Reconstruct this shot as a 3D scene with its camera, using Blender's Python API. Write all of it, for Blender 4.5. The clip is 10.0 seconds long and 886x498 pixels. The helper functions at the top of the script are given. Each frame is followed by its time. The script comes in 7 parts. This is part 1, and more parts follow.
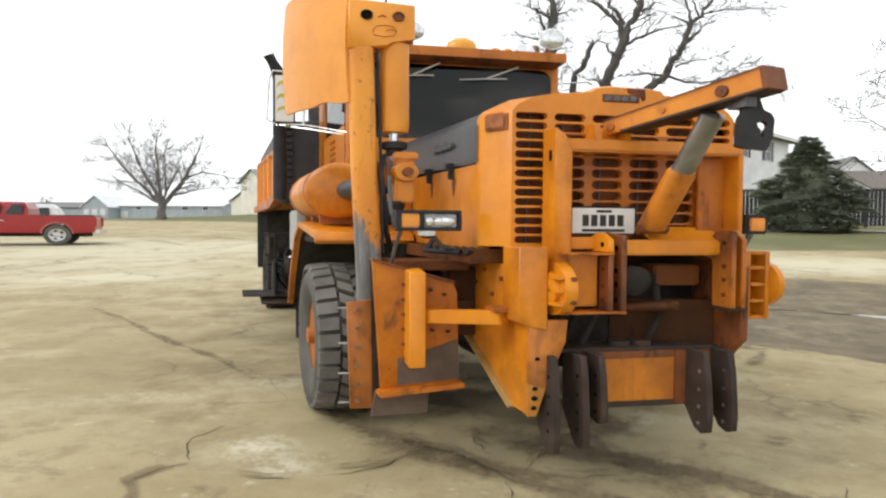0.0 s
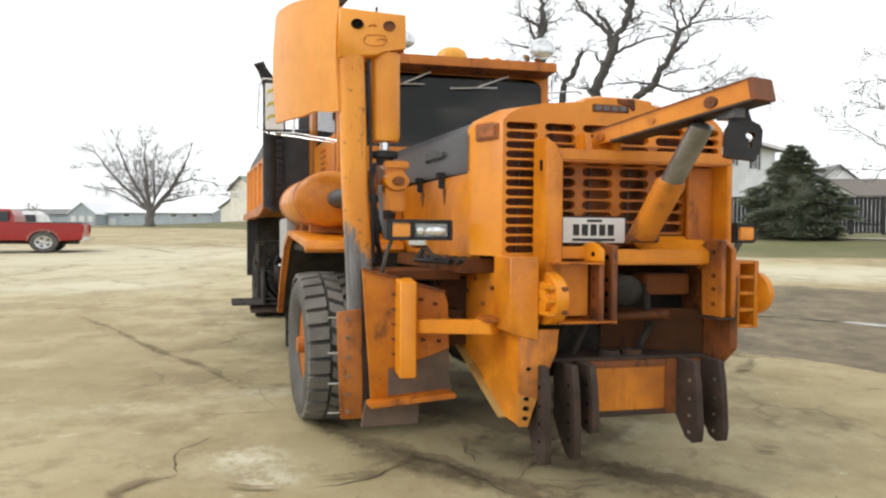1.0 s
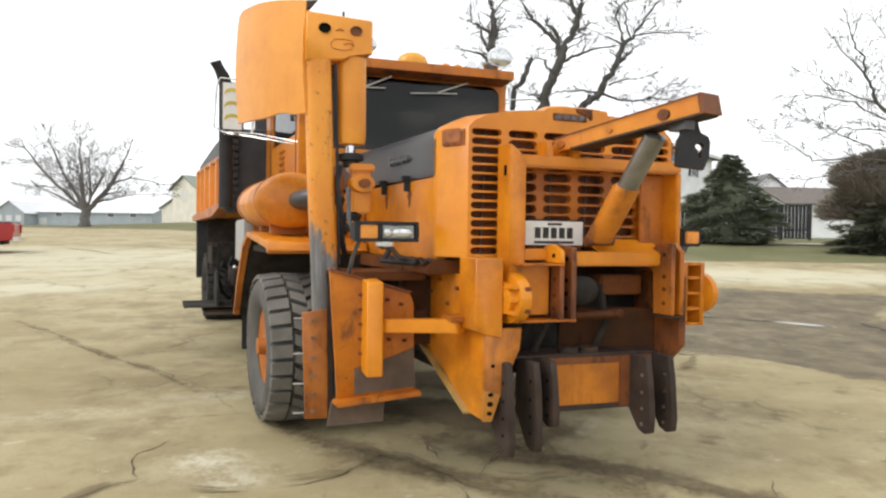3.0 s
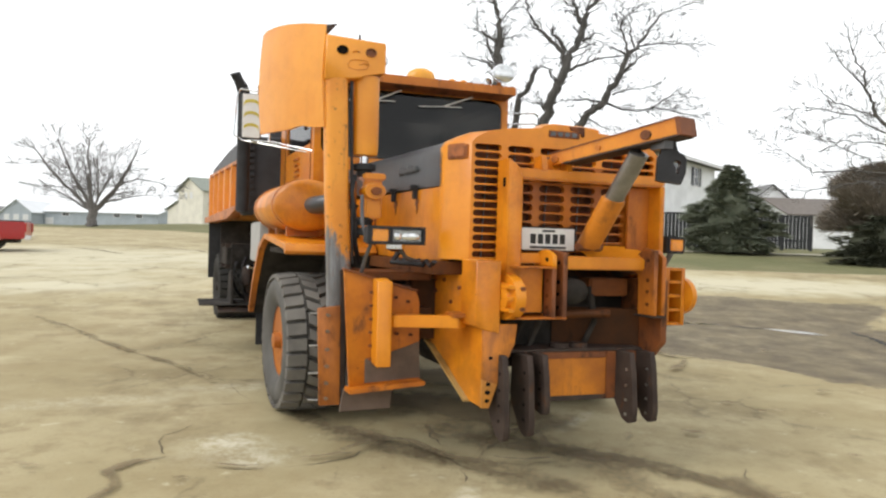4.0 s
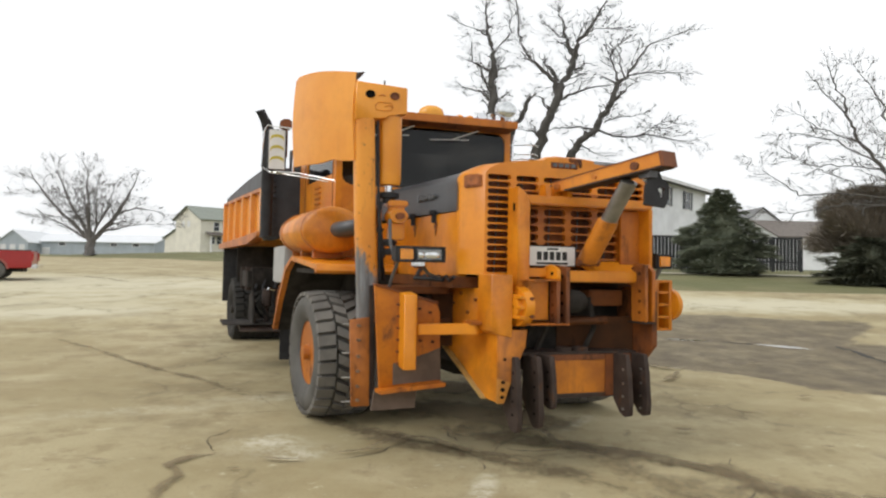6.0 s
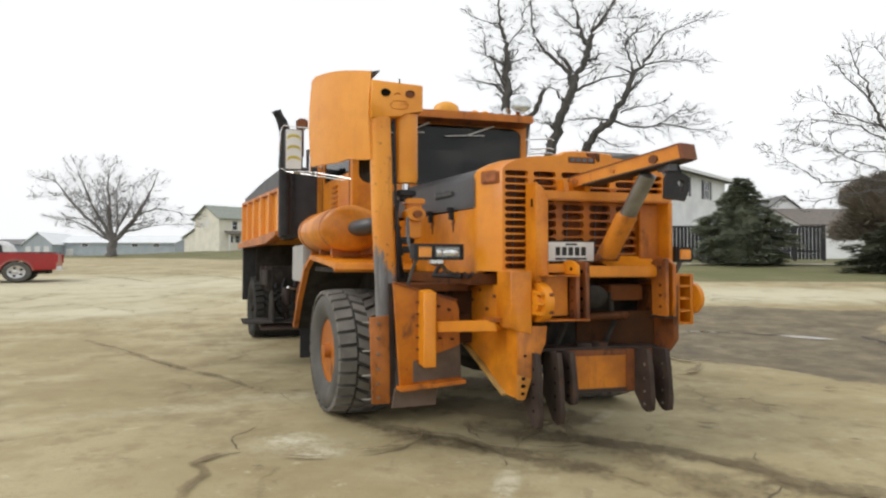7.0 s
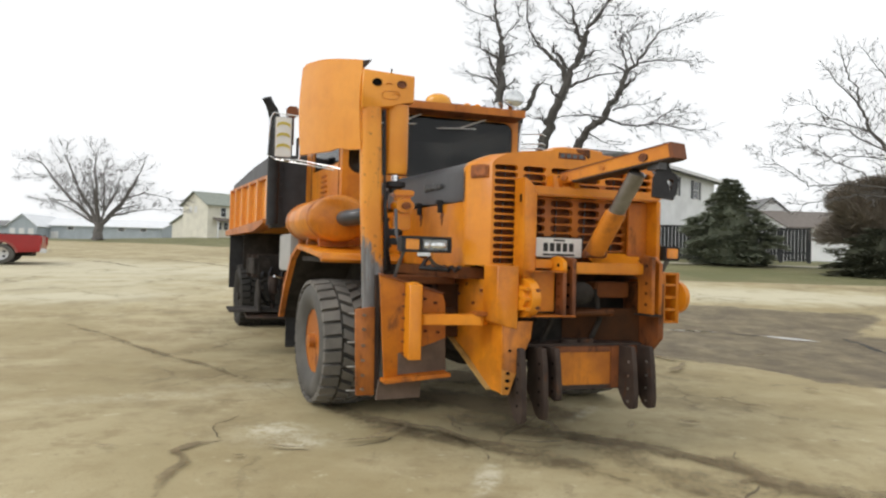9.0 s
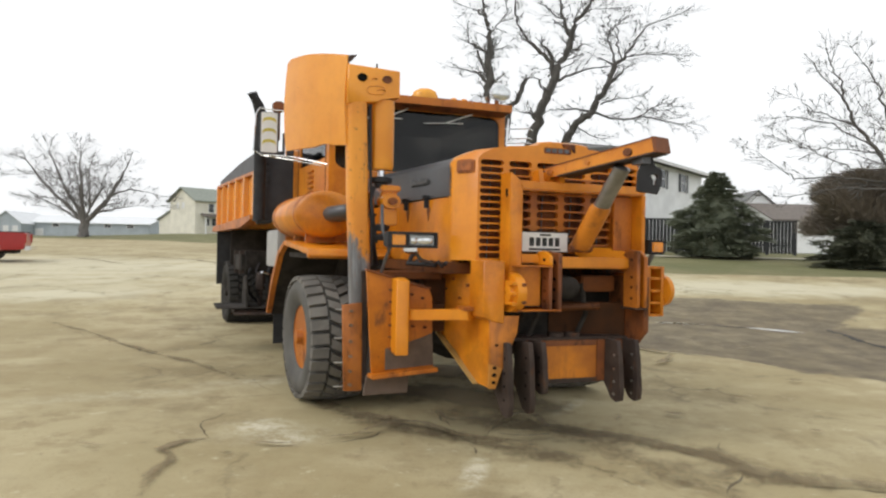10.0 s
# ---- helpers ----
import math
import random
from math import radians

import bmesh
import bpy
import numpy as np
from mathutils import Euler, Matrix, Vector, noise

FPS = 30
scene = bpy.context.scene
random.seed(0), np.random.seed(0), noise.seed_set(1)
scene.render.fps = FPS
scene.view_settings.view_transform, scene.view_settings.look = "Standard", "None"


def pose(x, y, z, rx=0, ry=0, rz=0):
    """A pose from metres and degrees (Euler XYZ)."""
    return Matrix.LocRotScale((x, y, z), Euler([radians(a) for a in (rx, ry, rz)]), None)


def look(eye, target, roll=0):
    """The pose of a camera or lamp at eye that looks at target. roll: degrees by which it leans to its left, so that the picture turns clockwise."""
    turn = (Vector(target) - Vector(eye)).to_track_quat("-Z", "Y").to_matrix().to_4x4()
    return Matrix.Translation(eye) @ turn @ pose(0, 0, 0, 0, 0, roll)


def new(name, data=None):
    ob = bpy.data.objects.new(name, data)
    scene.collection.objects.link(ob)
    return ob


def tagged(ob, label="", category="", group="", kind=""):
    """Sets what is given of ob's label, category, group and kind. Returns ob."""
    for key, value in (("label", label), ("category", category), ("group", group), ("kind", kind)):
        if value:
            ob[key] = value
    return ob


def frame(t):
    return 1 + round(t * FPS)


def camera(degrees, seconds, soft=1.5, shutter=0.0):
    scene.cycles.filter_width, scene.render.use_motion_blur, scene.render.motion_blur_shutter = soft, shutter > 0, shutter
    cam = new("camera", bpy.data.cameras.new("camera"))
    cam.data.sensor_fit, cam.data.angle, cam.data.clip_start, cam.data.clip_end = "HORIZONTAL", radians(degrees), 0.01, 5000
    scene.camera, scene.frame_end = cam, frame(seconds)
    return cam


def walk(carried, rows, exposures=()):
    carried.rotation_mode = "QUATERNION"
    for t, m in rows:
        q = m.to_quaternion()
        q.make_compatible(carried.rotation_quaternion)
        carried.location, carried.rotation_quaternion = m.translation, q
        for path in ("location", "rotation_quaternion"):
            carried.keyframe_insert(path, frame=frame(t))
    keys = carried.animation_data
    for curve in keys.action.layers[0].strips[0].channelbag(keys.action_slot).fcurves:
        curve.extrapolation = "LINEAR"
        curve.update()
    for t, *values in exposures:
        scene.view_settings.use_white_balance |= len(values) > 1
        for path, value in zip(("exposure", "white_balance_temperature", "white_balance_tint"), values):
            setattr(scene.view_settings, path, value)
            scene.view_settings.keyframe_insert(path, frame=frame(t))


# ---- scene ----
cam = camera(74.2, 10.0, soft=2.3)
PATH = [
    (0, (0.218, -0.328, 1.587), (0.004, 1.659, 1.51), 0.4),
    (0.5, (0.221, -0.319, 1.592), (0.035, 1.671, 1.522), 0.6),
    (1, (0.215, -0.318, 1.602), (0.033, 1.673, 1.549), 0.4),
    (1.5, (0.203, -0.318, 1.585), (0.048, 1.675, 1.542), 2.1),
    (2, (0.195, -0.34, 1.587), (0.038, 1.653, 1.533), 1.5),
    (2.5, (0.164, -0.381, 1.606), (0.085, 1.617, 1.569), 0.9),
    (3, (0.114, -0.425, 1.594), (0.105, 1.574, 1.553), 0.8),
    (3.2, (0.110, -0.451, 1.592), (0.103, 1.549, 1.550), 0.9),
    (4.3, (0.109, -0.969, 1.575), (0.095, 1.031, 1.583), 2.1),
    (4.5, (0.08, -1.061, 1.539), (0.121, 0.938, 1.576), 2.1),
    (5, (-0.089, -1.274, 1.544), (-0.137, 0.725, 1.583), 1.0),
    (5.5, (-0.102, -1.397, 1.533), (-0.087, 0.603, 1.566), 0.5),
    (5.7, (-0.061, -1.412, 1.517), (-0.066, 0.587, 1.582), 1.1),
    (6.8, (-0.084, -1.407, 1.511), (-0.112, 0.592, 1.578), 0.4),
    (7, (-0.079, -1.415, 1.536), (-0.14, 0.584, 1.583), 0.1),
    (7.5, (-0.08, -1.407, 1.535), (-0.164, 0.591, 1.578), 0.3),
    (8, (-0.067, -1.391, 1.524), (-0.102, 0.609, 1.544), 1.5),
    (8.5, (-0.067, -1.39, 1.533), (-0.083, 0.61, 1.565), 0.9),
    (9, (-0.065, -1.394, 1.537), (-0.09, 0.606, 1.56), 1.6),
    (9.5, (-0.042, -1.4, 1.547), (-0.023, 0.6, 1.56), 1.4),
    (10, (-0.038, -1.399, 1.544), (-0.028, 0.601, 1.549), 1.2),
]
walk(cam, [(t, look(eye, target, roll)) for t, eye, target, roll in PATH],
     exposures=((0, -0.08), (3.2, -0.06), (4.5, -0.11), (5.5, -0.28), (7.5, -0.38), (10, -0.33)))

# Sizes are in true metres; the camera sees 4:3 spread to 16:9, so all that is built lies 4/3 wider along x.
WIDE = 4 / 3
SPREAD = Matrix.Diagonal((WIDE, 1, 1))

# ---- world, sun, exposure ----
world = bpy.data.worlds.new("sky")
scene.world = world
world.use_nodes = True
wn, wl = world.node_tree.nodes, world.node_tree.links
wn.clear()
w_out = wn.new("ShaderNodeOutputWorld")
w_bg = wn.new("ShaderNodeBackground")
w_sky = wn.new("ShaderNodeTexSky")
w_sky.sky_type, w_sky.sun_disc = "NISHITA", False
w_sky.sun_elevation, w_sky.sun_rotation = radians(44), radians(245)
w_sky.air_density, w_sky.dust_density = 1.0, 6.0
w_hsv = wn.new("ShaderNodeHueSaturation")
w_hsv.inputs["Saturation"].default_value = 0.12
w_hsv.inputs["Value"].default_value = 0.07
w_mix = wn.new("ShaderNodeMix")
w_mix.data_type = "RGBA"
w_mix.inputs[0].default_value = 0.78
w_mix.inputs[7].default_value = (1.62, 1.65, 1.67, 1)
wl.new(w_sky.outputs[0], w_hsv.inputs["Color"])
wl.new(w_hsv.outputs[0], w_mix.inputs[6])
wl.new(w_mix.outputs[2], w_bg.inputs[0])
w_bg.inputs[1].default_value = 1.0
wl.new(w_bg.outputs[0], w_out.inputs[0])

sun_data = bpy.data.lights.new("sun", "SUN")
sun_data.energy, sun_data.angle, sun_data.color = 1.3, radians(28), (1.0, 0.96, 0.9)
sun = new("sun", sun_data)
sun.matrix_world = look((-48, -22, 52), (0, 0, 0))
tagged(sun, kind="structure")


# ---- mesh helpers ----
AXES = {}


def axes_of(ob):
    return AXES.get(ob.name, SPREAD) if ob else SPREAD


def thing(name, x, y, z, turn=0, label="", category="", group=""):
    """An empty at a thing's base; its parts take its axes."""
    ob = new(name)
    ob.location = (WIDE * x, y, z)
    ob.empty_display_size = 0.2
    AXES[ob.name] = SPREAD @ Matrix.Rotation(radians(turn), 3, "Z")
    return tagged(ob, label, category, group)


def finish(name, bm, mat, smooth):
    bmesh.ops.recalc_face_normals(bm, faces=bm.faces)
    me = bpy.data.meshes.new(name)
    bm.to_mesh(me)
    bm.free()
    for m in mat if isinstance(mat, (list, tuple)) else [mat]:
        me.materials.append(m)
    if smooth:
        me.polygons.foreach_set("use_smooth", [True] * len(me.polygons))
        me.set_sharp_from_angle(angle=radians(38))
    return me


def part(name, bm, mat, parent, label="", smooth=True):
    """One mesh object under a thing or under a part."""
    a = axes_of(parent)
    bm.transform(a.to_4x4())
    ob = new(name, finish(name, bm, mat, smooth))
    ob.parent = parent
    AXES[ob.name] = a
    return tagged(ob, label)


def again(ob, x, y, z):
    """The same piece once more, moved along its thing's axes."""
    o = new(ob.name.split(".")[0], ob.data)
    o.parent = ob.parent
    a = axes_of(ob)
    o.location = ob.location + a @ Vector((x, y, z))
    AXES[o.name] = a
    return o


def solid(name, bm, mat, label="", category="", kind="structure", smooth=True):
    bm.transform(SPREAD.to_4x4())
    return tagged(new(name, finish(name, bm, mat, smooth)), label, category, "", kind)


def mesh():
    return bmesh.new()


def box(bm, x0, x1, y0, y1, z0, z1, b=0.0, m=None):
    v = [bm.verts.new((x, y, z)) for z in (z0, z1) for y in (y0, y1) for x in (x0, x1)]
    if m is not None:
        for q in v:
            q.co = m @ q.co
    f = [bm.faces.new([v[i] for i in ids]) for ids in ((0, 2, 3, 1), (4, 5, 7, 6), (0, 1, 5, 4), (2, 6, 7, 3), (0, 4, 6, 2), (1, 3, 7, 5))]
    if b > 0:
        es = list({e for q in f for e in q.edges})
        bmesh.ops.bevel(bm, geom=es, offset=b, segments=2, affect="EDGES", clamp_overlap=True)
    return bm


def prism(bm, pts, axis, a, c, b=0.0):
    """A polygon drawn across one axis and drawn out along it from a to c. axis x: (y, z); y: (x, z); z: (x, y)."""
    put = {"x": lambda p, t: (t, p[0], p[1]), "y": lambda p, t: (p[0], t, p[1]), "z": lambda p, t: (p[0], p[1], t)}[axis]
    v0 = [bm.verts.new(put(p, a)) for p in pts]
    v1 = [bm.verts.new(put(p, c)) for p in pts]
    n = len(pts)
    f = [bm.faces.new(v0), bm.faces.new(v1[::-1])]
    f += [bm.faces.new((v0[i], v0[(i + 1) % n], v1[(i + 1) % n], v1[i])) for i in range(n)]
    if b > 0:
        es = list({e for q in f for e in q.edges})
        bmesh.ops.bevel(bm, geom=es, offset=b, segments=1, affect="EDGES", clamp_overlap=True)
    return bm


def rings(bm, rows, cap=True):
    """Skins a list of rings of points."""
    vs = [[bm.verts.new(p) for p in r] for r in rows]
    n = len(rows[0])
    for a, c in zip(vs, vs[1:]):
        for i in range(n):
            bm.faces.new((a[i], a[(i + 1) % n], c[(i + 1) % n], c[i]))
    if cap:
        bm.faces.new(vs[0][::-1])
        bm.faces.new(vs[-1])
    return bm


def frame_of(d):
    d = d.normalized()
    s = d.cross(Vector((0, 0, 1)) if abs(d.z) < 0.9 else Vector((0, 1, 0))).normalized()
    return s, s.cross(d).normalized()


def cyl(bm, p0, p1, r0, r1=None, n=20):
    p0, p1 = Vector(p0), Vector(p1)
    r1 = r0 if r1 is None else r1
    s, u = frame_of(p1 - p0)
    ring = lambda p, r: [p + (s * math.cos(6.28318 * i / n) + u * math.sin(6.28318 * i / n)) * r for i in range(n)]
    return rings(bm, [ring(p0, r0), ring(p1, r1)])


def lathe(bm, axis0, direction, profile, n=24, cap=True):
    """profile: (distance along the axis, radius)."""
    o, d = Vector(axis0), Vector(direction).normalized()
    s, u = frame_of(d)
    return rings(bm, [[o + d * a + (s * math.cos(6.28318 * i / n) + u * math.sin(6.28318 * i / n)) * r for i in range(n)] for a, r in profile], cap)


def pipe(bm, pts, r, n=8):
    pts = [Vector(p) for p in pts]
    rows = []
    for i, p in enumerate(pts):
        d = pts[min(i + 1, len(pts) - 1)] - pts[max(i - 1, 0)]
        s, u = frame_of(d)
        rr = r[i] if isinstance(r, (list, tuple)) else r
        rows.append([p + (s * math.cos(6.28318 * k / n) + u * math.sin(6.28318 * k / n)) * rr for k in range(n)])
    return rings(bm, rows)


def beam(bm, p0, p1, w, h, w1=None, h1=None, b=0.0):
    """A bar of rectangular section from p0 to p1."""
    p0, p1 = Vector(p0), Vector(p1)
    s, u = frame_of(p1 - p0)
    w1, h1 = w if w1 is None else w1, h if h1 is None else h1
    sq = lambda p, a, c: [p + s * a / 2 * i + u * c / 2 * j for i, j in ((-1, -1), (1, -1), (1, 1), (-1, 1))]
    k = len(bm.faces)
    rings(bm, [sq(p0, w, h), sq(p1, w1, h1)])
    if b > 0:
        bm.faces.ensure_lookup_table()
        es = list({e for q in bm.faces[k:] for e in q.edges})
        bmesh.ops.bevel(bm, geom=es, offset=b, segments=2, affect="EDGES", clamp_overlap=True)
    return bm


def wall_opening(bm, x0, x1, z0, z1, hole, y0, y1, axis="y"):
    """One wall with a rectangular opening (x0, x1, z0, z1), from y0 to y1 thick; axis x turns it to run along y."""
    hx0, hx1, hz0, hz1 = hole
    put = (lambda x, y, z: (x, y, z)) if axis == "y" else (lambda x, y, z: (y, x, z))
    loops = []
    for y in (y0, y1):
        o = [bm.verts.new(put(x, y, z)) for x, z in ((x0, z0), (x1, z0), (x1, z1), (x0, z1))]
        i = [bm.verts.new(put(x, y, z)) for x, z in ((hx0, hz0), (hx1, hz0), (hx1, hz1), (hx0, hz1))]
        for k in range(4):
            bm.faces.new((o[k], o[(k + 1) % 4], i[(k + 1) % 4], i[k]))
        loops.append((o, i))
    for a, c in zip(loops[0], loops[1]):
        for k in range(4):
            bm.faces.new((a[k], a[(k + 1) % 4], c[(k + 1) % 4], c[k]))
    return bm


def slot_cell(bm, x0, x1, z0, z1, hole, y, depth):
    """A rectangle of sheet metal with a long round-ended hole (x0, x1, z0, z1), its lip turned in."""
    hx0, hx1, hz0, hz1 = hole
    r = min(hz1 - hz0, hx1 - hx0) / 2 * 0.98
    loop = []
    for cx, cz, a0 in ((hx1 - r, hz1 - r, 0), (hx0 + r, hz1 - r, 90), (hx0 + r, hz0 + r, 180), (hx1 - r, hz0 + r, 270)):
        loop.append([(cx + r * math.cos(radians(a0 + t)), cz + r * math.sin(radians(a0 + t))) for t in (0, 30, 60, 90)])
    corner = [bm.verts.new((x, y, z)) for x, z in ((x1, z1), (x0, z1), (x0, z0), (x1, z0))]
    vin = [[bm.verts.new((x, y, z)) for x, z in q] for q in loop]
    vback = [[bm.verts.new((x, y + depth, z)) for x, z in q] for q in loop]
    for k in range(4):
        for a, c in zip(vin[k], vin[k][1:]):
            bm.faces.new((corner[k], a, c))
        bm.faces.new((corner[k], vin[k][-1], vin[(k + 1) % 4][0], corner[(k + 1) % 4]))
    flat, back = sum(vin, []), sum(vback, [])
    for i in range(16):
        j = (i + 1) % 16
        bm.faces.new((flat[i], back[i], back[j], flat[j]))
    return bm


# ---- materials ----
def material(name):
    m = bpy.data.materials.new(name)
    m.use_nodes = True
    return m, m.node_tree.nodes, m.node_tree.links, m.node_tree.nodes["Principled BSDF"]


def noise_node(n, l, scale, detail=4.0, rough=0.55, vec=None, stretch=None):
    t = n.new("ShaderNodeTexNoise")
    t.inputs["Scale"].default_value, t.inputs["Detail"].default_value, t.inputs["Roughness"].default_value = scale, detail, rough
    if vec is None:
        vec = n.new("ShaderNodeTexCoord").outputs["Object"]
    if stretch:
        mp = n.new("ShaderNodeMapping")
        mp.inputs["Scale"].default_value = stretch
        l.new(vec, mp.inputs[0])
        vec = mp.outputs[0]
    l.new(vec, t.inputs["Vector"])
    return t.outputs["Fac"]


def ramp(n, l, fac, lo, hi):
    r = n.new("ShaderNodeMapRange")
    r.inputs[1].default_value, r.inputs[2].default_value = lo, hi
    r.interpolation_type = "SMOOTHSTEP"
    l.new(fac, r.inputs[0])
    return r.outputs[0]


def mixc(n, l, fac, a, c):
    x = n.new("ShaderNodeMix")
    x.data_type = "RGBA"
    for sock, val in ((x.inputs[0], fac), (x.inputs[6], a), (x.inputs[7], c)):
        if isinstance(val, (int, float)):
            sock.default_value = val
        elif isinstance(val, tuple):
            sock.default_value = (*val, 1)
        else:
            l.new(val, sock)
    return x.outputs[2]


def times(n, l, a, c):
    x = n.new("ShaderNodeMath")
    x.operation = "MULTIPLY"
    l.new(a, x.inputs[0])
    if isinstance(c, (int, float)):
        x.inputs[1].default_value = c
    else:
        l.new(c, x.inputs[1])
    return x.outputs[0]


def bump(n, l, p, height, strength, dist=0.01):
    b = n.new("ShaderNodeBump")
    b.inputs["Strength"].default_value, b.inputs["Distance"].default_value = strength, dist
    l.new(height, b.inputs["Height"])
    l.new(b.outputs[0], p.inputs["Normal"])


def worn(name, base, shade, wear, amount=0.35, rough=0.45, metal=0.0, scale=3.0, streak=True, gloss=0.12, grime=1.0, sheen=0.45):
    """Paint or metal with broad blotches, fine grain, and worn or rusted patches. amount: how much of it is worn."""
    m, n, l, p = material(name)
    big = noise_node(n, l, scale, 5, 0.6)
    fine = noise_node(n, l, scale * 14, 4, 0.6)
    col = mixc(n, l, ramp(n, l, big, 0.35, 0.7), base, shade)
    col = mixc(n, l, times(n, l, ramp(n, l, fine, 0.5, 0.75), 0.35), col, shade)
    patch = noise_node(n, l, scale * 1.7, 8, 0.68, stretch=(1.3, 1.3, 0.55) if streak else None)
    chips = noise_node(n, l, scale * 9, 6, 0.7)
    a = ramp(n, l, patch, 0.72 - amount * 0.45, 0.86 - amount * 0.4)
    c = ramp(n, l, chips, 0.70 - amount * 0.12, 0.74 - amount * 0.1)
    mx = n.new("ShaderNodeMath")
    mx.operation = "MAXIMUM"
    l.new(times(n, l, a, 0.85), mx.inputs[0])
    l.new(times(n, l, c, 0.9), mx.inputs[1])
    col = mixc(n, l, mx.outputs[0], col, wear)
    if streak:
        run = noise_node(n, l, 2.2, 6, 0.66, stretch=(3.6, 3.6, 0.75))
        soot = noise_node(n, l, 1.3, 7, 0.7)
        col = mixc(n, l, times(n, l, ramp(n, l, run, 0.52, 0.70), 0.30 * grime), col, tuple(q * 0.42 + 0.012 for q in shade))
        col = mixc(n, l, times(n, l, ramp(n, l, soot, 0.52, 0.66), 0.32 * grime), col, tuple(q * 0.36 + 0.012 for q in shade))
    l.new(col, p.inputs["Base Color"])
    rr = n.new("ShaderNodeMapRange")
    rr.inputs[3].default_value, rr.inputs[4].default_value = rough - gloss, min(0.95, rough + 0.3)
    l.new(mx.outputs[0], rr.inputs[0])
    l.new(rr.outputs[0], p.inputs["Roughness"])
    p.inputs["Metallic"].default_value = metal
    p.inputs["Specular IOR Level"].default_value = sheen
    wave = n.new("ShaderNodeMath")
    wave.operation = "MULTIPLY_ADD"
    l.new(noise_node(n, l, 2.4, 2, 0.5), wave.inputs[0])
    wave.inputs[1].default_value = 5.0
    l.new(fine, wave.inputs[2])
    bump(n, l, p, wave.outputs[0], 0.22, 0.005)
    return m


def plain(name, base, rough=0.5, metal=0.0, var=0.25, scale=8.0, **extra):
    m, n, l, p = material(name)
    f = noise_node(n, l, scale, 5, 0.6)
    dark = tuple(c * (1 - var) for c in base)
    l.new(mixc(n, l, ramp(n, l, f, 0.3, 0.7), base, dark), p.inputs["Base Color"])
    p.inputs["Roughness"].default_value, p.inputs["Metallic"].default_value = rough, metal
    for k, v in extra.items():
        p.inputs[k.replace("_", " ")].default_value = v
    bump(n, l, p, f, 0.08, 0.004)
    return m


ORANGE = (0.69, 0.246, 0.012)
ORANGE_DEEP = (0.52, 0.152, 0.008)
RUST = (0.10, 0.038, 0.016)
m_orange = worn("orange_paint", ORANGE, ORANGE_DEEP, (0.22, 0.065, 0.014), 0.20, 0.40, grime=1.25)
m_orange_clean = worn("fresh_orange_paint", (0.72, 0.264, 0.013), (0.60, 0.198, 0.011), (0.34, 0.095, 0.010), 0.06, 0.40, scale=2.0, grime=0.55)
# Rust-stained orange, also darkened for the shade behind the hitch frame.
m_grille = worn("rusty_shaded_orange_paint", (0.46, 0.140, 0.010), (0.30, 0.085, 0.010), (0.12, 0.042, 0.014), 0.35, 0.5)
m_orange_faded = worn("sun_faded_orange_paint", (0.80, 0.325, 0.034), (0.71, 0.262, 0.022), (0.30, 0.090, 0.016), 0.09, 0.42, scale=1.6, grime=0.32)
m_orange_worn = worn("worn_orange_paint", (0.54, 0.165, 0.008), (0.36, 0.10, 0.008), RUST, 0.42, 0.55)
m_scuffed = worn("scuffed_orange_plate", (0.45, 0.140, 0.013), (0.27, 0.080, 0.014), RUST, 0.5, 0.6)
m_rust = worn("rusty_plate", (0.24, 0.070, 0.014), (0.12, 0.038, 0.014), (0.045, 0.022, 0.013), 0.5, 0.7)
m_dark_rust = worn("dark_rusty_steel", (0.062, 0.044, 0.036), (0.036, 0.025, 0.021), (0.105, 0.044, 0.020), 0.38, 0.75, scale=5.0, sheen=0.2)
m_beam = worn("rust_edged_beam_paint", (0.60, 0.200, 0.012), (0.34, 0.105, 0.012), RUST, 0.26, 0.55, scale=2.2, grime=2.0)
m_lime = worn("lime_stained_paint", (0.46, 0.30, 0.10), (0.40, 0.22, 0.05), (0.10, 0.065, 0.035), 0.30, 0.8, scale=5.0)
m_lime_tip = worn("yellowed_paint", (0.58, 0.232, 0.030), (0.42, 0.19, 0.045), (0.16, 0.07, 0.025), 0.30, 0.65, scale=4.0)
# Rust browns, darkened so that the colour carries the hitch recess's shade.
m_brown_plate = worn("shaded_rust_brown_plate", (0.150, 0.046, 0.010), (0.070, 0.026, 0.009), (0.028, 0.015, 0.010), 0.40, 0.7, sheen=0.2)
m_shade_plate = worn("recess_shade_brown_plate", (0.085, 0.031, 0.010), (0.045, 0.020, 0.009), (0.028, 0.015, 0.010), 0.40, 0.75, sheen=0.15)
m_brown_flap = plain("brown_rubber_flap", (0.15, 0.105, 0.078), 0.85, var=0.4, scale=6)
m_steel = worn("bare_dark_steel", (0.13, 0.13, 0.135), (0.07, 0.07, 0.075), (0.19, 0.07, 0.03), 0.22, 0.45, 0.3)
m_black = plain("black_paint", (0.030, 0.030, 0.033), 0.55, var=0.4, Specular_IOR_Level=0.3)
m_hood_black = worn("matt_dark_hood_paint", (0.060, 0.063, 0.068), (0.045, 0.047, 0.052), (0.12, 0.11, 0.10), 0.10, 0.5, scale=2.0)
m_guard = plain("dull_black_rubber_sheet", (0.050, 0.052, 0.060), 0.7, var=0.35, scale=4)
m_under = plain("grimy_undercarriage", (0.046, 0.040, 0.035), 0.85, var=0.6, scale=5, Specular_IOR_Level=0.18)
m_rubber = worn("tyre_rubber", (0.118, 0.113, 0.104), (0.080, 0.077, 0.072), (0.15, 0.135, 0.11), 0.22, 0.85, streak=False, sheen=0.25)
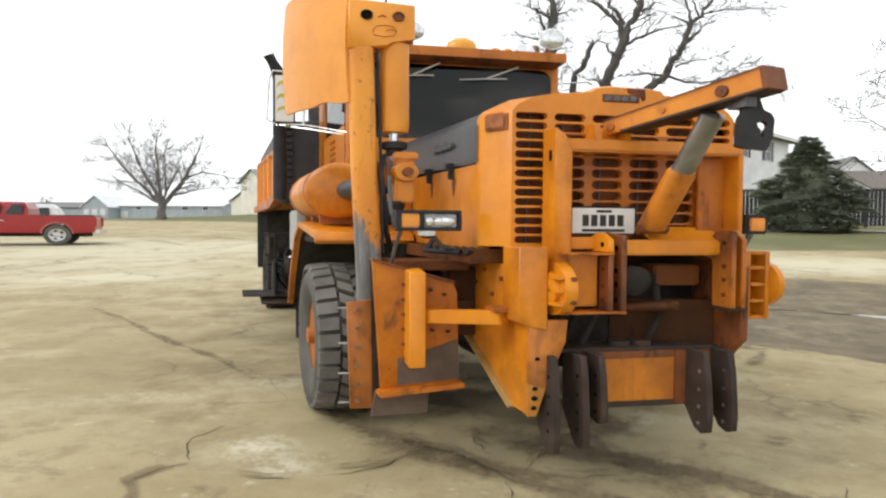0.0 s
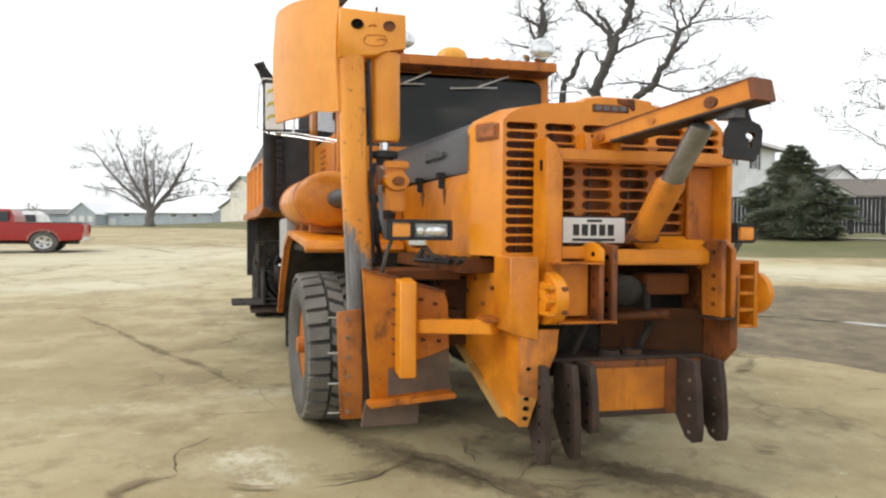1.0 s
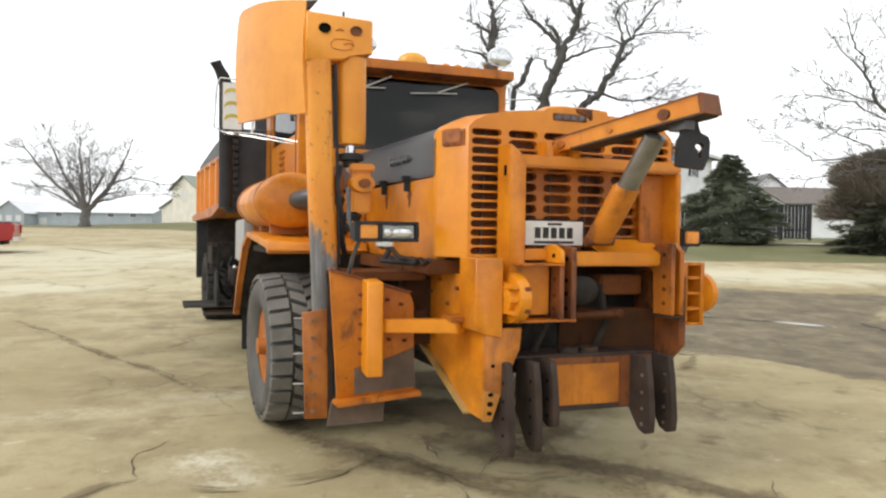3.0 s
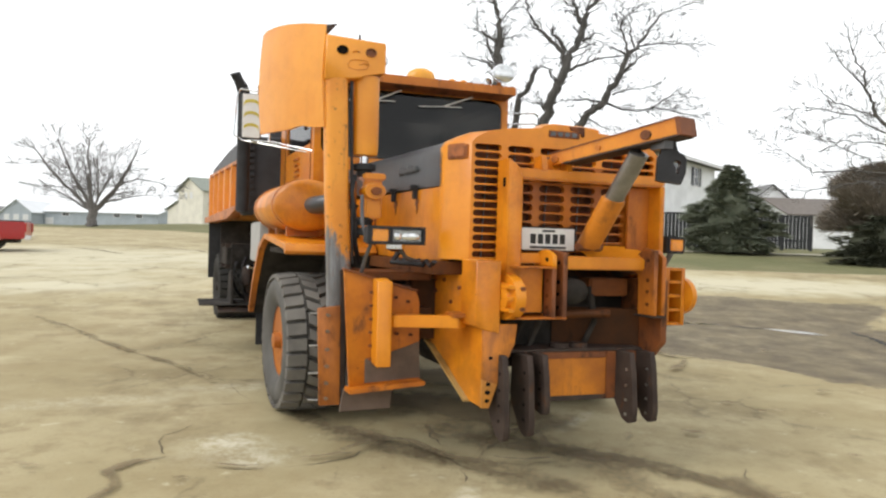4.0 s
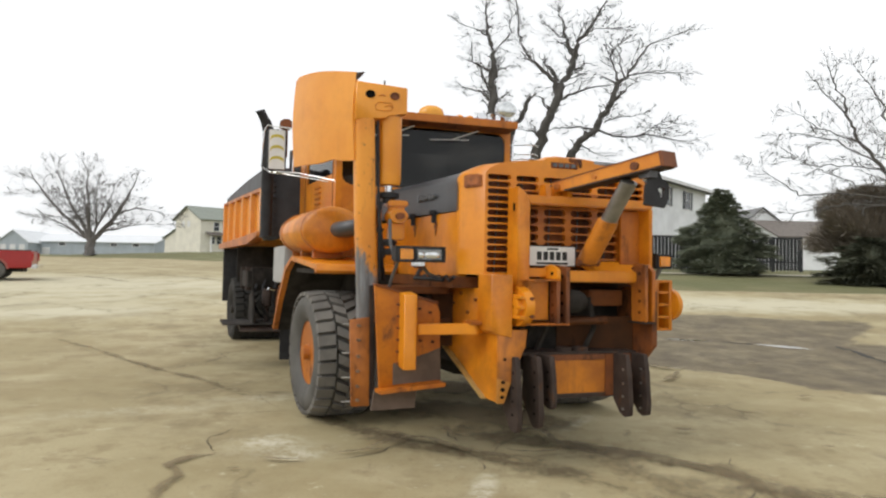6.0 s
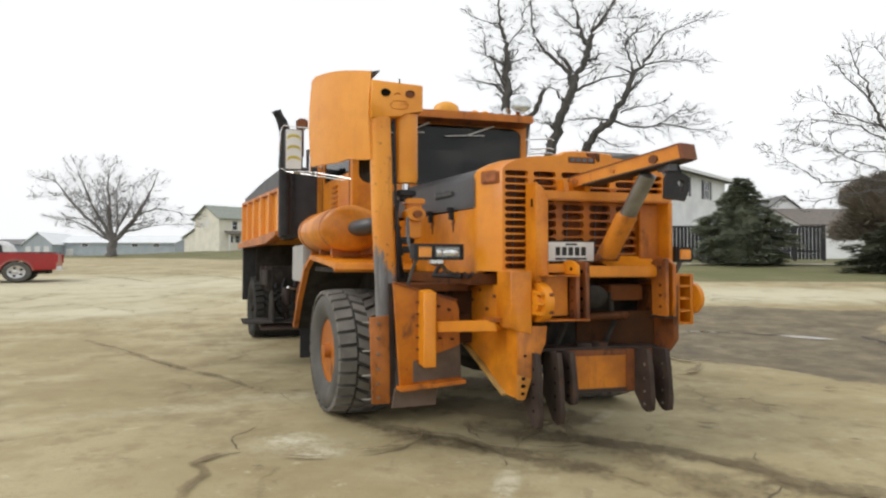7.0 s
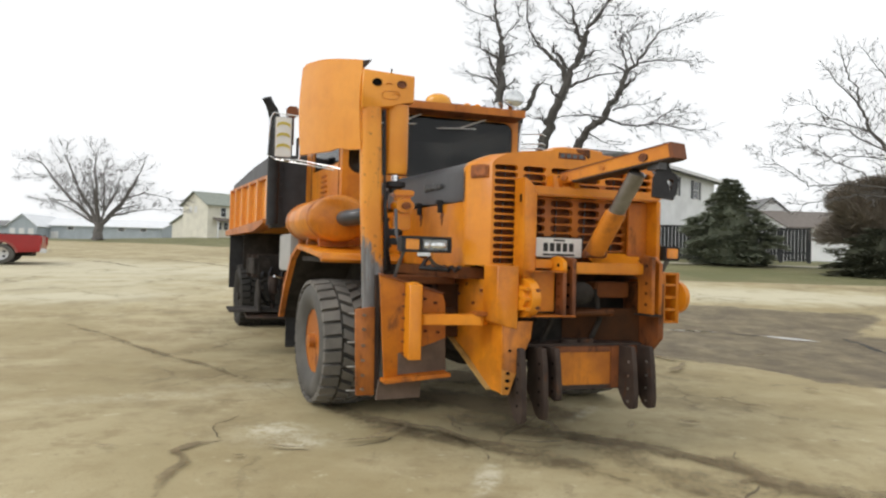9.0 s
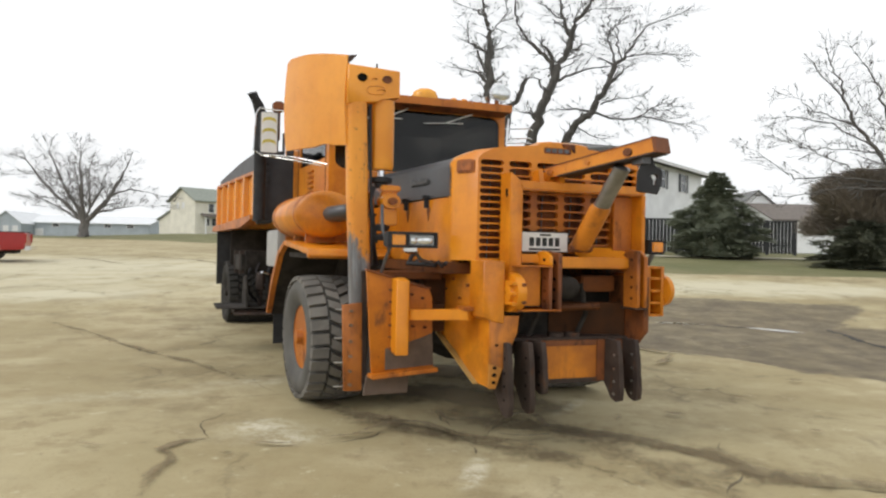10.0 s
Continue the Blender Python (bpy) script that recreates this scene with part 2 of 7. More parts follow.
# Darker copy of the tyre rubber, standing in for shade under the body.
m_rubber_dark = worn("shaded_rear_rubber", (0.045, 0.043, 0.040), (0.030, 0.029, 0.027), (0.075, 0.067, 0.055), 0.2, 0.9, streak=False, sheen=0.15)
m_tread = worn("dusty_tread_rubber", (0.185, 0.174, 0.155), (0.125, 0.118, 0.107), (0.19, 0.17, 0.135), 0.28, 0.9, streak=False, sheen=0.25)
m_chrome = plain("chrome", (0.75, 0.75, 0.76), 0.14, 1.0, var=0.05)
m_grey_metal = plain("pale_grey_painted_metal", (0.42, 0.42, 0.41), 0.5, 0.2, var=0.2, scale=3)
m_emblem = plain("tarnished_emblem_metal", (0.17, 0.175, 0.18), 0.45, 0.5, var=0.4, scale=20)
m_rod = plain("dull_hydraulic_rod", (0.30, 0.29, 0.28), 0.38, 0.75, var=0.3)


def mast_material():
    """Faded orange paint, scraped to blue-grey steel where the wing slides; the bare part ends in a slanting ragged line."""
    m, n, l, p = material("scraped_mast_paint")
    tc = n.new("ShaderNodeTexCoord").outputs["Object"]
    dot = n.new("ShaderNodeVectorMath")
    dot.operation = "DOT_PRODUCT"
    k = 2.3
    dot.inputs[1].default_value = (k * 0.75 * math.cos(radians(21)), k * math.sin(radians(21)), 1.0)
    l.new(tc, dot.inputs[0])
    rag = noise_node(n, l, 7.0, 6, 0.7, stretch=(1.6, 1.6, 0.45))
    ad = n.new("ShaderNodeMath")
    ad.operation = "MULTIPLY_ADD"
    l.new(rag, ad.inputs[0])
    ad.inputs[1].default_value = 0.9
    l.new(dot.outputs["Value"], ad.inputs[2])
    bare = ramp(n, l, ad.outputs[0], -0.46, -0.60)
    big = noise_node(n, l, 1.8, 5, 0.6)
    fine = noise_node(n, l, 22, 4, 0.6)
    paint = mixc(n, l, ramp(n, l, big, 0.35, 0.7), (0.79, 0.320, 0.032), (0.66, 0.230, 0.020))
    run = noise_node(n, l, 3.2, 6, 0.68, stretch=(4.5, 4.5, 0.5))
    paint = mixc(n, l, times(n, l, ramp(n, l, run, 0.54, 0.68), 0.62), paint, (0.26, 0.105, 0.030))
    paint = mixc(n, l, times(n, l, ramp(n, l, fine, 0.60, 0.70), 0.7), paint, (0.16, 0.060, 0.020))
    steel = mixc(n, l, ramp(n, l, run, 0.40, 0.62), (0.215, 0.220, 0.235), (0.115, 0.112, 0.112))
    steel = mixc(n, l, times(n, l, ramp(n, l, fine, 0.56, 0.68), 0.6), steel, (0.20, 0.085, 0.030))
    l.new(mixc(n, l, bare, paint, steel), p.inputs["Base Color"])
    p.inputs["Roughness"].default_value = 0.46
    bump(n, l, p, run, 0.25, 0.005)
    return m


m_mast = mast_material()
m_dump_grey = plain("grey_tarpaulin", (0.10, 0.105, 0.115), 0.65, var=0.3, scale=3)
m_white = plain("white_plate", (0.78, 0.78, 0.76), 0.4, var=0.08)
m_ink = plain("black_ink", (0.02, 0.02, 0.02), 0.5, var=0.1)
m_yellow = plain("yellow_green_reflector", (0.62, 0.50, 0.06), 0.35, var=0.2)
m_amber = plain("amber_lens", (0.90, 0.33, 0.012), 0.18, var=0.25, scale=16, Coat_Weight=0.5)
m_beacon = plain("faded_amber_dome", (0.80, 0.36, 0.03), 0.25, var=0.2)
m_dull_amber = plain("faded_amber_marker", (0.46, 0.135, 0.025), 0.45, var=0.6, scale=14)
m_lens = plain("clear_lamp_lens", (0.80, 0.82, 0.83), 0.16, 0.75, var=0.35, scale=16)
m_lens_dull = plain("ribbed_lamp_glass", (0.40, 0.42, 0.42), 0.2, 0.35, var=0.45, scale=26)
m_red_lens = plain("red_lens", (0.45, 0.02, 0.015), 0.15, var=0.2)
m_bolt = plain("zinc_bolt", (0.45, 0.43, 0.40), 0.35, 0.8, var=0.3)
m_bolt_rusty = plain("rusty_bolt", (0.30, 0.20, 0.13), 0.5, 0.5, var=0.4)
m_hole = plain("dark_hole", (0.010, 0.009, 0.008), 0.9, Specular_IOR_Level=0.1)


def filmed_glass():
    """Dark tinted glass; a thin pale film in smears stands in for reflections and smudges."""
    m, n, l, p = material("tinted_glass_painted_glare")
    p.inputs["Base Color"].default_value = (0.03, 0.034, 0.033, 1)
    p.inputs["Roughness"].default_value = 0.05
    p.inputs["Transmission Weight"].default_value = 1.0
    p.inputs["IOR"].default_value = 1.38
    film = n.new("ShaderNodeBsdfDiffuse")
    film.inputs[0].default_value = (0.34, 0.34, 0.32, 1)
    mx = n.new("ShaderNodeMixShader")
    smear = noise_node(n, l, 1.5, 4, 0.6, stretch=(0.7, 0.7, 2.0))
    l.new(times(n, l, ramp(n, l, smear, 0.47, 0.66), 0.11), mx.inputs[0])
    l.new(p.outputs[0], mx.inputs[1])
    l.new(film.outputs[0], mx.inputs[2])
    l.new(mx.outputs[0], n["Material Output"].inputs[0])
    return m


m_glass = filmed_glass()


# ---- the ground ----
def rise(y, x=10.0):
    """Height of the land, which climbs gently past the truck, more slowly on the pickup's side."""
    ys = (-400, 8, 11, 14, 20, 31, 45, 70, 100, 300, 900)
    right = (0.0, 0.0, 0.10, 0.28, 0.72, 1.50, 1.90, 2.15, 2.7, 4.0, 7.0)
    left = (0.0, 0.0, 0.08, 0.22, 0.52, 0.98, 1.42, 2.05, 2.7, 4.0, 7.0)
    f = min(1.0, max(0.0, (x + 8) / 12))
    f = f * f * (3 - 2 * f)
    bank = 1.0 * max(0.0, 1 - abs(y - 84) / 24) * min(1.0, max(0.0, (x + 44) / 18)) * (1 - f)
    return float(np.interp(y, ys, left)) * (1 - f) + float(np.interp(y, ys, right)) * f + bank


def sheet(name, xs, ys, mat, lift, label, category):
    bm = mesh()
    grid = [[bm.verts.new((x, y, rise(y, x) + lift + 0.012 * noise.noise((x * 0.35, y * 0.35, 3)) * min(1, max(0, (y - 6) / 8)))) for x in xs] for y in ys]
    for j in range(len(ys) - 1):
        for i in range(len(xs) - 1):
            bm.faces.new((grid[j][i], grid[j][i + 1], grid[j + 1][i + 1], grid[j + 1][i]))
    bmesh.ops.delete(bm, geom=[v for v in bm.verts if not v.link_faces], context="VERTS")
    return solid(name, bm, mat, label, category)


def xy_noise(n, l, scale, detail, rough, stretch=None):
    return noise_node(n, l, scale, detail, rough, None, stretch)


def spot(n, l, x, y, rx, ry, turn, soft, wob, rag=1.3):
    """A soft-edged patch with a ragged outline on the lot, in metres."""
    mp = n.new("ShaderNodeMapping")
    mp.vector_type = "TEXTURE"
    mp.inputs["Location"].default_value = (WIDE * x, y, 0)
    mp.inputs["Rotation"].default_value = (0, 0, radians(turn))
    mp.inputs["Scale"].default_value = (rx, ry, 1e6)
    l.new(n.new("ShaderNodeTexCoord").outputs["Object"], mp.inputs[0])
    ln = n.new("ShaderNodeVectorMath")
    ln.operation = "LENGTH"
    l.new(mp.outputs[0], ln.inputs[0])
    ad = n.new("ShaderNodeMath")
    ad.operation = "ADD"
    l.new(ln.outputs["Value"], ad.inputs[0])
    l.new(times(n, l, wob, rag), ad.inputs[1])
    return ramp(n, l, ad.outputs[0], 1 + rag / 2, 1 + rag / 2 - soft)


def half(n, l, x0, y0, x1, y1, soft, wob, rag):
    """The part of the lot that lies left of the line from one place to another, with a ragged border."""
    d = Vector((WIDE * (x1 - x0), y1 - y0)).normalized()
    dt = n.new("ShaderNodeVectorMath")
    dt.operation = "DOT_PRODUCT"
    l.new(n.new("ShaderNodeTexCoord").outputs["Object"], dt.inputs[0])
    dt.inputs[1].default_value = (-d.y, d.x, 0)
    ad = n.new("ShaderNodeMath")
    ad.operation = "ADD"
    l.new(dt.outputs["Value"], ad.inputs[0])
    l.new(times(n, l, wob, rag), ad.inputs[1])
    c = -d.y * WIDE * x0 + d.x * y0 + rag / 2
    return ramp(n, l, ad.outputs[0], c - soft / 2, c + soft / 2)


def lot_material():
    m, n, l, p = material("old_concrete_lot")
    big = xy_noise(n, l, 0.25, 6, 0.62)
    mid = xy_noise(n, l, 1.1, 7, 0.68)
    streak = xy_noise(n, l, 0.6, 6, 0.62, (0.42, 1.0, 1))
    dirt = xy_noise(n, l, 0.62, 8, 0.70, (0.85, 1.0, 1))
    grain = xy_noise(n, l, 38, 5, 0.7)
    wob = xy_noise(n, l, 0.9, 7, 0.65)
    blot = xy_noise(n, l, 1.9, 7, 0.70)
    col = mixc(n, l, ramp(n, l, big, 0.38, 0.62), (0.325, 0.268, 0.142), (0.425, 0.362, 0.213))
    col = mixc(n, l, times(n, l, ramp(n, l, streak, 0.50, 0.66), 0.55), col, (0.520, 0.455, 0.290))
    col = mixc(n, l, times(n, l, ramp(n, l, mid, 0.47, 0.62), 0.50), col, (0.275, 0.215, 0.106))
    col = mixc(n, l, times(n, l, ramp(n, l, blot, 0.54, 0.64), 0.52), col, (0.235, 0.182, 0.092))
    col = mixc(n, l, times(n, l, ramp(n, l, dirt, 0.50, 0.66), 0.62), col, (0.200, 0.155, 0.078))
    col = mixc(n, l, times(n, l, ramp(n, l, grain, 0.52, 0.72), 0.48), col, (0.210, 0.165, 0.087))

    def most(a, c):
        mx = n.new("ShaderNodeMath")
        mx.operation = "MAXIMUM"
        l.new(a, mx.inputs[0])
        l.new(c, mx.inputs[1])
        return mx.outputs[0]

    for x, y, rx, ry, turn, amount in ((-7.6, 13.6, 3.4, 1.5, 20, 0.75), (-9.0, 15.0, 9.0, 4.5, 0, 0.45), (-1.0, 24, 14, 7, 0, 0.65), (-13, 22, 16, 9, 0, 0.75), (7.0, 17.6, 9.0, 2.8, 0, 0.9)):
        col = mixc(n, l, times(n, l, spot(n, l, x, y, rx, ry, turn, 0.8, wob), amount), col, (0.550, 0.510, 0.368))
    # a web of fine cracks with dirt along them, and grit
    warp = n.new("ShaderNodeTexNoise")
    warp.inputs["Scale"].default_value, warp.inputs["Detail"].default_value, warp.inputs["Roughness"].default_value = 1.3, 6, 0.65
    here = n.new("ShaderNodeTexCoord").outputs["Object"]
    l.new(here, warp.inputs["Vector"])
    bent = n.new("ShaderNodeVectorMath")
    bent.operation = "MULTIPLY_ADD"
    l.new(warp.outputs["Color"], bent.inputs[0])
    bent.inputs[1].default_value = (0.900, 0.900, 0.000)
    l.new(here, bent.inputs[2])
    web = n.new("ShaderNodeTexVoronoi")
    web.feature = "DISTANCE_TO_EDGE"
    web.inputs["Scale"].default_value = 0.62
    l.new(bent.outputs[0], web.inputs["Vector"])
    where = ramp(n, l, xy_noise(n, l, 0.45, 4, 0.6), 0.46, 0.62)
    rift = times(n, l, ramp(n, l, web.outputs["Distance"], 0.016, 0.004), where)
    halo = times(n, l, times(n, l, ramp(n, l, web.outputs["Distance"], 0.17, 0.0), where), ramp(n, l, xy_noise(n, l, 3.2, 7, 0.7), 0.40, 0.60))
    col = mixc(n, l, times(n, l, halo, 0.42), col, (0.185, 0.143, 0.074))
    grit = ramp(n, l, xy_noise(n, l, 7.5, 8, 0.75), 0.60, 0.68)
    col = mixc(n, l, times(n, l, grit, 0.55), col, (0.155, 0.120, 0.066))
    chalk = ramp(n, l, xy_noise(n, l, 5.0, 8, 0.75, (0.8, 1.0, 1)), 0.59, 0.68)
    col = mixc(n, l, times(n, l, chalk, 0.55), col, (0.580, 0.530, 0.377))
    edge = xy_noise(n, l, 0.75, 9, 0.66)
    # the wet ground past the truck: a far border, a near border and a dry corner
    reach = times(n, l, half(n, l, 8.1, 14.2, 5.0, 15.2, 0.5, edge, 2.4), half(n, l, 2.3, 8.5, 4.25, 5.9, 0.18, edge, 2.0))
    corner = most(half(n, l, 6.1, 10.6, 8.0, 13.5, 0.25, edge, 1.2), half(n, l, 9.0, 10.4, 6.0, 10.9, 0.6, edge, 1.2))
    wet = times(n, l, reach, corner)
    soak = n.new("ShaderNodeMapRange")
    soak.inputs[1].default_value, soak.inputs[2].default_value = 0.35, 0.6
    soak.inputs[3].default_value, soak.inputs[4].default_value = 0.55, 0.95
    l.new(blot, soak.inputs[0])
    col = mixc(n, l, times(n, l, wet, soak.outputs[0]), col, (0.092, 0.068, 0.038))
    for x, y, rx, ry, turn, amount in ((-1.15, 3.66, 0.34, 0.36, -12, 0.62), (0.18, 2.72, 0.13, 0.42, -12, 0.75), (0.98, 4.5, 0.10, 0.5, -33, 0.65), (-2.4, 4.6, 1.4, 0.28, 20, 0.25), (-0.92, 3.32, 0.26, 0.2, 0, 0.55), (-1.1, 3.5, 0.75, 0.5, -12, 0.30), (-1.6, 5.3, 0.8, 0.3, 20, 0.3)):
        a = times(n, l, spot(n, l, x, y, rx, ry, turn, 0.8, wob), ramp(n, l, xy_noise(n, l, 7, 10, 0.82), 0.38, 0.62))
        col = mixc(n, l, times(n, l, a, amount), col, (0.700, 0.670, 0.534))
    col = mixc(n, l, times(n, l, rift, 0.5), col, (0.100, 0.078, 0.042))
    l.new(col, p.inputs["Base Color"])
    pool = most(spot(n, l, 5.06, 10.38, 0.62, 0.19, -31, 0.35, wob, 0.8), spot(n, l, 3.80, 11.02, 0.62, 0.12, -10, 0.35, wob, 0.9))
    rg = n.new("ShaderNodeMapRange")
    rg.inputs[3].default_value, rg.inputs[4].default_value = 0.90, 0.74
    l.new(wet, rg.inputs[0])
    r2 = n.new("ShaderNodeMix")
    l.new(pool, r2.inputs[0])
    l.new(rg.outputs[0], r2.inputs[2])
    r2.inputs[3].default_value = 0.03
    l.new(r2.outputs[0], p.inputs["Roughness"])
    dry = n.new("ShaderNodeMath")
    dry.operation = "SUBTRACT"
    dry.inputs[0].default_value = 1.0
    l.new(pool, dry.inputs[1])
    h = n.new("ShaderNodeMath")
    h.operation = "ADD"
    l.new(times(n, l, grain, 0.35), h.inputs[0])
    l.new(mid, h.inputs[1])
    bump(n, l, p, times(n, l, h.outputs[0], dry.outputs[0]), 0.4, 0.02)
    return m


def grass_material():
    m, n, l, p = material("dormant_grass")
    big = noise_node(n, l, 0.35, 5, 0.6)
    fine = noise_node(n, l, 9, 6, 0.7)
    col = mixc(n, l, ramp(n, l, big, 0.35, 0.65), (0.135, 0.138, 0.055), (0.195, 0.180, 0.085))
    col = mixc(n, l, times(n, l, ramp(n, l, fine, 0.4, 0.7), 0.55), col, (0.11, 0.11, 0.045))
    l.new(col, p.inputs["Base Color"])
    p.inputs["Roughness"].default_value = 0.95
    bump(n, l, p, fine, 0.8, 0.05)
    return m


m_lot = lot_material()
m_grass = grass_material()
m_walk = plain("pale_concrete", (0.50, 0.46, 0.37), 0.85, var=0.2, scale=2)
m_wet_crack = plain("wet_dirt_in_cracks", (0.030, 0.024, 0.016), 0.7, var=0.4, scale=20)
m_crack = plain("dirt_in_cracks", (0.145, 0.113, 0.067), 0.9, var=0.4, scale=20)


def steps(*spans):
    out = []
    for a, c, d in spans:
        out += list(np.arange(a, c, d))
    return [float(q) for q in out] + [float(spans[-1][1])]


ground = sheet("ground", steps((-700, -80, 60), (-80, 80, 4), (80, 700, 60)), steps((-300, -20, 40), (-20, 110, 2), (110, 900, 60)), m_grass, -0.03,
               "dormant olive-brown grassland reaching the horizon", "ground")


def lot_edge(x):
    return float(np.interp(x, (-200, -40, -22, -8, -1, 1.5, 4, 200), (66, 66, 62, 56, 45, 26, 21.6, 20.0)))


def make_lot():
    bm = mesh()
    xs = steps((-120, -40, 8), (-40, -8, 2), (-8, 14, 0.5), (14, 60, 4))
    rows = 90
    grid = []
    for x in xs:
        top = lot_edge(x) + 0.5 * noise.noise((x * 0.6, 0, 0))
        col = []
        for k in range(rows + 1):
            f = k / rows
            y = -30 + (top + 30) * (1 - (1 - f) ** 1.0)
            col.append(bm.verts.new((x, y, rise(y, x))))
        grid.append(col)
    for a, c in zip(grid, grid[1:]):
        for k in range(rows):
            bm.faces.new((a[k], c[k], c[k + 1], a[k + 1]))
    # the slab has an edge
    rim = [a[-1] for a in grid]
    low = [bm.verts.new(v.co - Vector((0, 0, 0.25))) for v in rim]
    for i in range(len(rim) - 1):
        bm.faces.new((rim[i], rim[i + 1], low[i + 1], low[i]))
    return solid("pavement", bm, m_lot, "old cracked tan concrete lot with wet patches", "pavement")


pavement = make_lot()


def ribbon(bm, pts, width, seed):
    """A ragged crack along a line of places on the lot."""
    rnd = random.Random(seed)
    fine = []
    for (x0, y0), (x1, y1) in zip(pts, pts[1:]):
        k = max(2, int(math.hypot(x1 - x0, y1 - y0) / 0.07))
        for i in range(k):
            f = i / k
            fine.append((x0 + (x1 - x0) * f, y0 + (y1 - y0) * f))
    fine.append(pts[-1])
    vs = []
    for i, (x, y) in enumerate(fine):
        a, c = fine[max(i - 1, 0)], fine[min(i + 1, len(fine) - 1)]
        d = Vector((c[0] - a[0], c[1] - a[1])).normalized()
        s = Vector((-d.y, d.x))
        j = 0.07 * noise.noise((x * 3.3 + seed, y * 3.3, 0)) + 0.03 * noise.noise((x * 11 + seed, y * 11, 0)) + rnd.uniform(-0.012, 0.012)
        end = min(1, 4 * i / len(fine) + 0.15, 4 * (len(fine) - 1 - i) / len(fine) + 0.15)
        w = 0.5 * width * rnd.uniform(0.15, 1.5) * end
        c0 = Vector((x, y)) + s * j
        z = rise(y, x) + 0.004
        vs.append((bm.verts.new((*(c0 + s * w), z)), bm.verts.new((*(c0 - s * w), z))))
    for (a, b), (c, d) in zip(vs, vs[1:]):
        bm.faces.new((a, b, d, c))


CRACKS = (
    (((-8.2, 13.2), (-7.5, 13.05)), 0.05),
    (((-5.2, 9.1), (-4.0, 8.0), (-3.05, 6.9), (-2.36, 6.27), (-1.72, 5.57), (-1.29, 4.74)), 0.009),
    (((-3.05, 6.89), (-2.82, 7.39), (-2.38, 7.72)), 0.012),
    (((-1.67, 4.55), (-1.45, 4.68), (-1.2, 4.74)), 0.012),
    (((-1.57, 3.03), (-1.53, 3.23), (-1.36, 3.31)), 0.007),
    (((-1.40, 3.35), (-1.58, 3.69), (-1.46, 4.05)), 0.010),
    (((-0.69, 3.17), (-0.45, 3.40), (-0.33, 3.63)), 0.010),
    (((-1.15, 3.14), (-0.98, 3.12), (-0.82, 3.16)), 0.010),
    (((-1.0, 4.4), (-0.4, 3.9), (0.01, 3.62), (0.23, 3.3), (0.64, 3.08), (0.8, 2.83), (1.01, 2.46)), 0.009),
    (((0.27, 4.08), (0.75, 3.89), (0.98, 3.54), (1.36, 3.26), (1.61, 2.99), (1.61, 2.74), (1.86, 2.57), (2.3, 2.44), (3.2, 2.2)), 0.012),
    (((0.31, 3.59), (0.46, 3.98), (0.63, 4.36)), 0.008),
    (((1.66, 3.19), (1.76, 3.46)), 0.008),
    (((0.14, 3.73), (0.06, 3.82), (0.01, 3.92), (-0.02, 4.18)), 0.012),
    (((0.28, 3.37), (0.32, 3.65), (0.43, 3.87), (0.52, 4.02)), 0.014),
    (((0.34, 3.44), (0.53, 3.39), (0.73, 3.46)), 0.012),
    (((0.18, 3.33), (0.20, 3.20), (0.21, 3.05)), 0.012),
    (((1.61, 2.74), (1.41, 2.36)), 0.018),
    (((-13.67, 27.35), (-11.99, 25.97), (-10.15, 23.76)), 0.16),
    (((-13.43, 30.38), (-11.53, 29.7), (-9.01, 27.38), (-7.4, 25.2)), 0.18),
)
bm = mesh()
for k, (pts, w) in enumerate(CRACKS):
    ribbon(bm, pts, w, k)
cracks = solid("pavement_cracks", bm, m_crack, "dark dirt-filled cracks across the concrete lot", "crack", smooth=False)


bm = mesh()
ribbon(bm, ((5.97, 10.65), (5.86, 9.9), (5.74, 9.0), (5.78, 8.4)), 0.10, 31)
ribbon(bm, ((4.27, 10.80), (4.52, 10.72), (4.78, 10.58)), 0.14, 32)
solid("wet_cracks", bm, m_wet_crack, "dark wet cracks beside the puddle", "crack", smooth=False)


def stain_and_shade_material():
    """Dirt, and the shade painted under the truck, thinning out in blotches towards the border of its strip."""
    m, n, l, p = material("dirt_and_truck_shade")
    at = n.new("ShaderNodeAttribute")
    at.attribute_name = "fade"
    f = noise_node(n, l, 3.0, 9, 0.72)
    g = noise_node(n, l, 1.6, 6, 0.65)
    grain = noise_node(n, l, 30, 4, 0.7)
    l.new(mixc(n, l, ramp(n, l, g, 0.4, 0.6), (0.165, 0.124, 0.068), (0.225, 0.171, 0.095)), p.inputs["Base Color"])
    p.inputs["Roughness"].default_value = 0.9
    ad = n.new("ShaderNodeMath")
    ad.operation = "ADD"
    l.new(at.outputs["Fac"], ad.inputs[0])
    l.new(times(n, l, f, 2.4), ad.inputs[1])
    ad2 = n.new("ShaderNodeMath")
    ad2.operation = "ADD"
    l.new(ad.outputs[0], ad2.inputs[0])
    l.new(times(n, l, grain, 0.5), ad2.inputs[1])
    edge = ramp(n, l, at.outputs["Fac"], 0.0, 0.35)
    l.new(times(n, l, times(n, l, ramp(n, l, ad2.outputs[0], 1.70, 2.60), edge), 0.74), p.inputs["Alpha"])
    return m


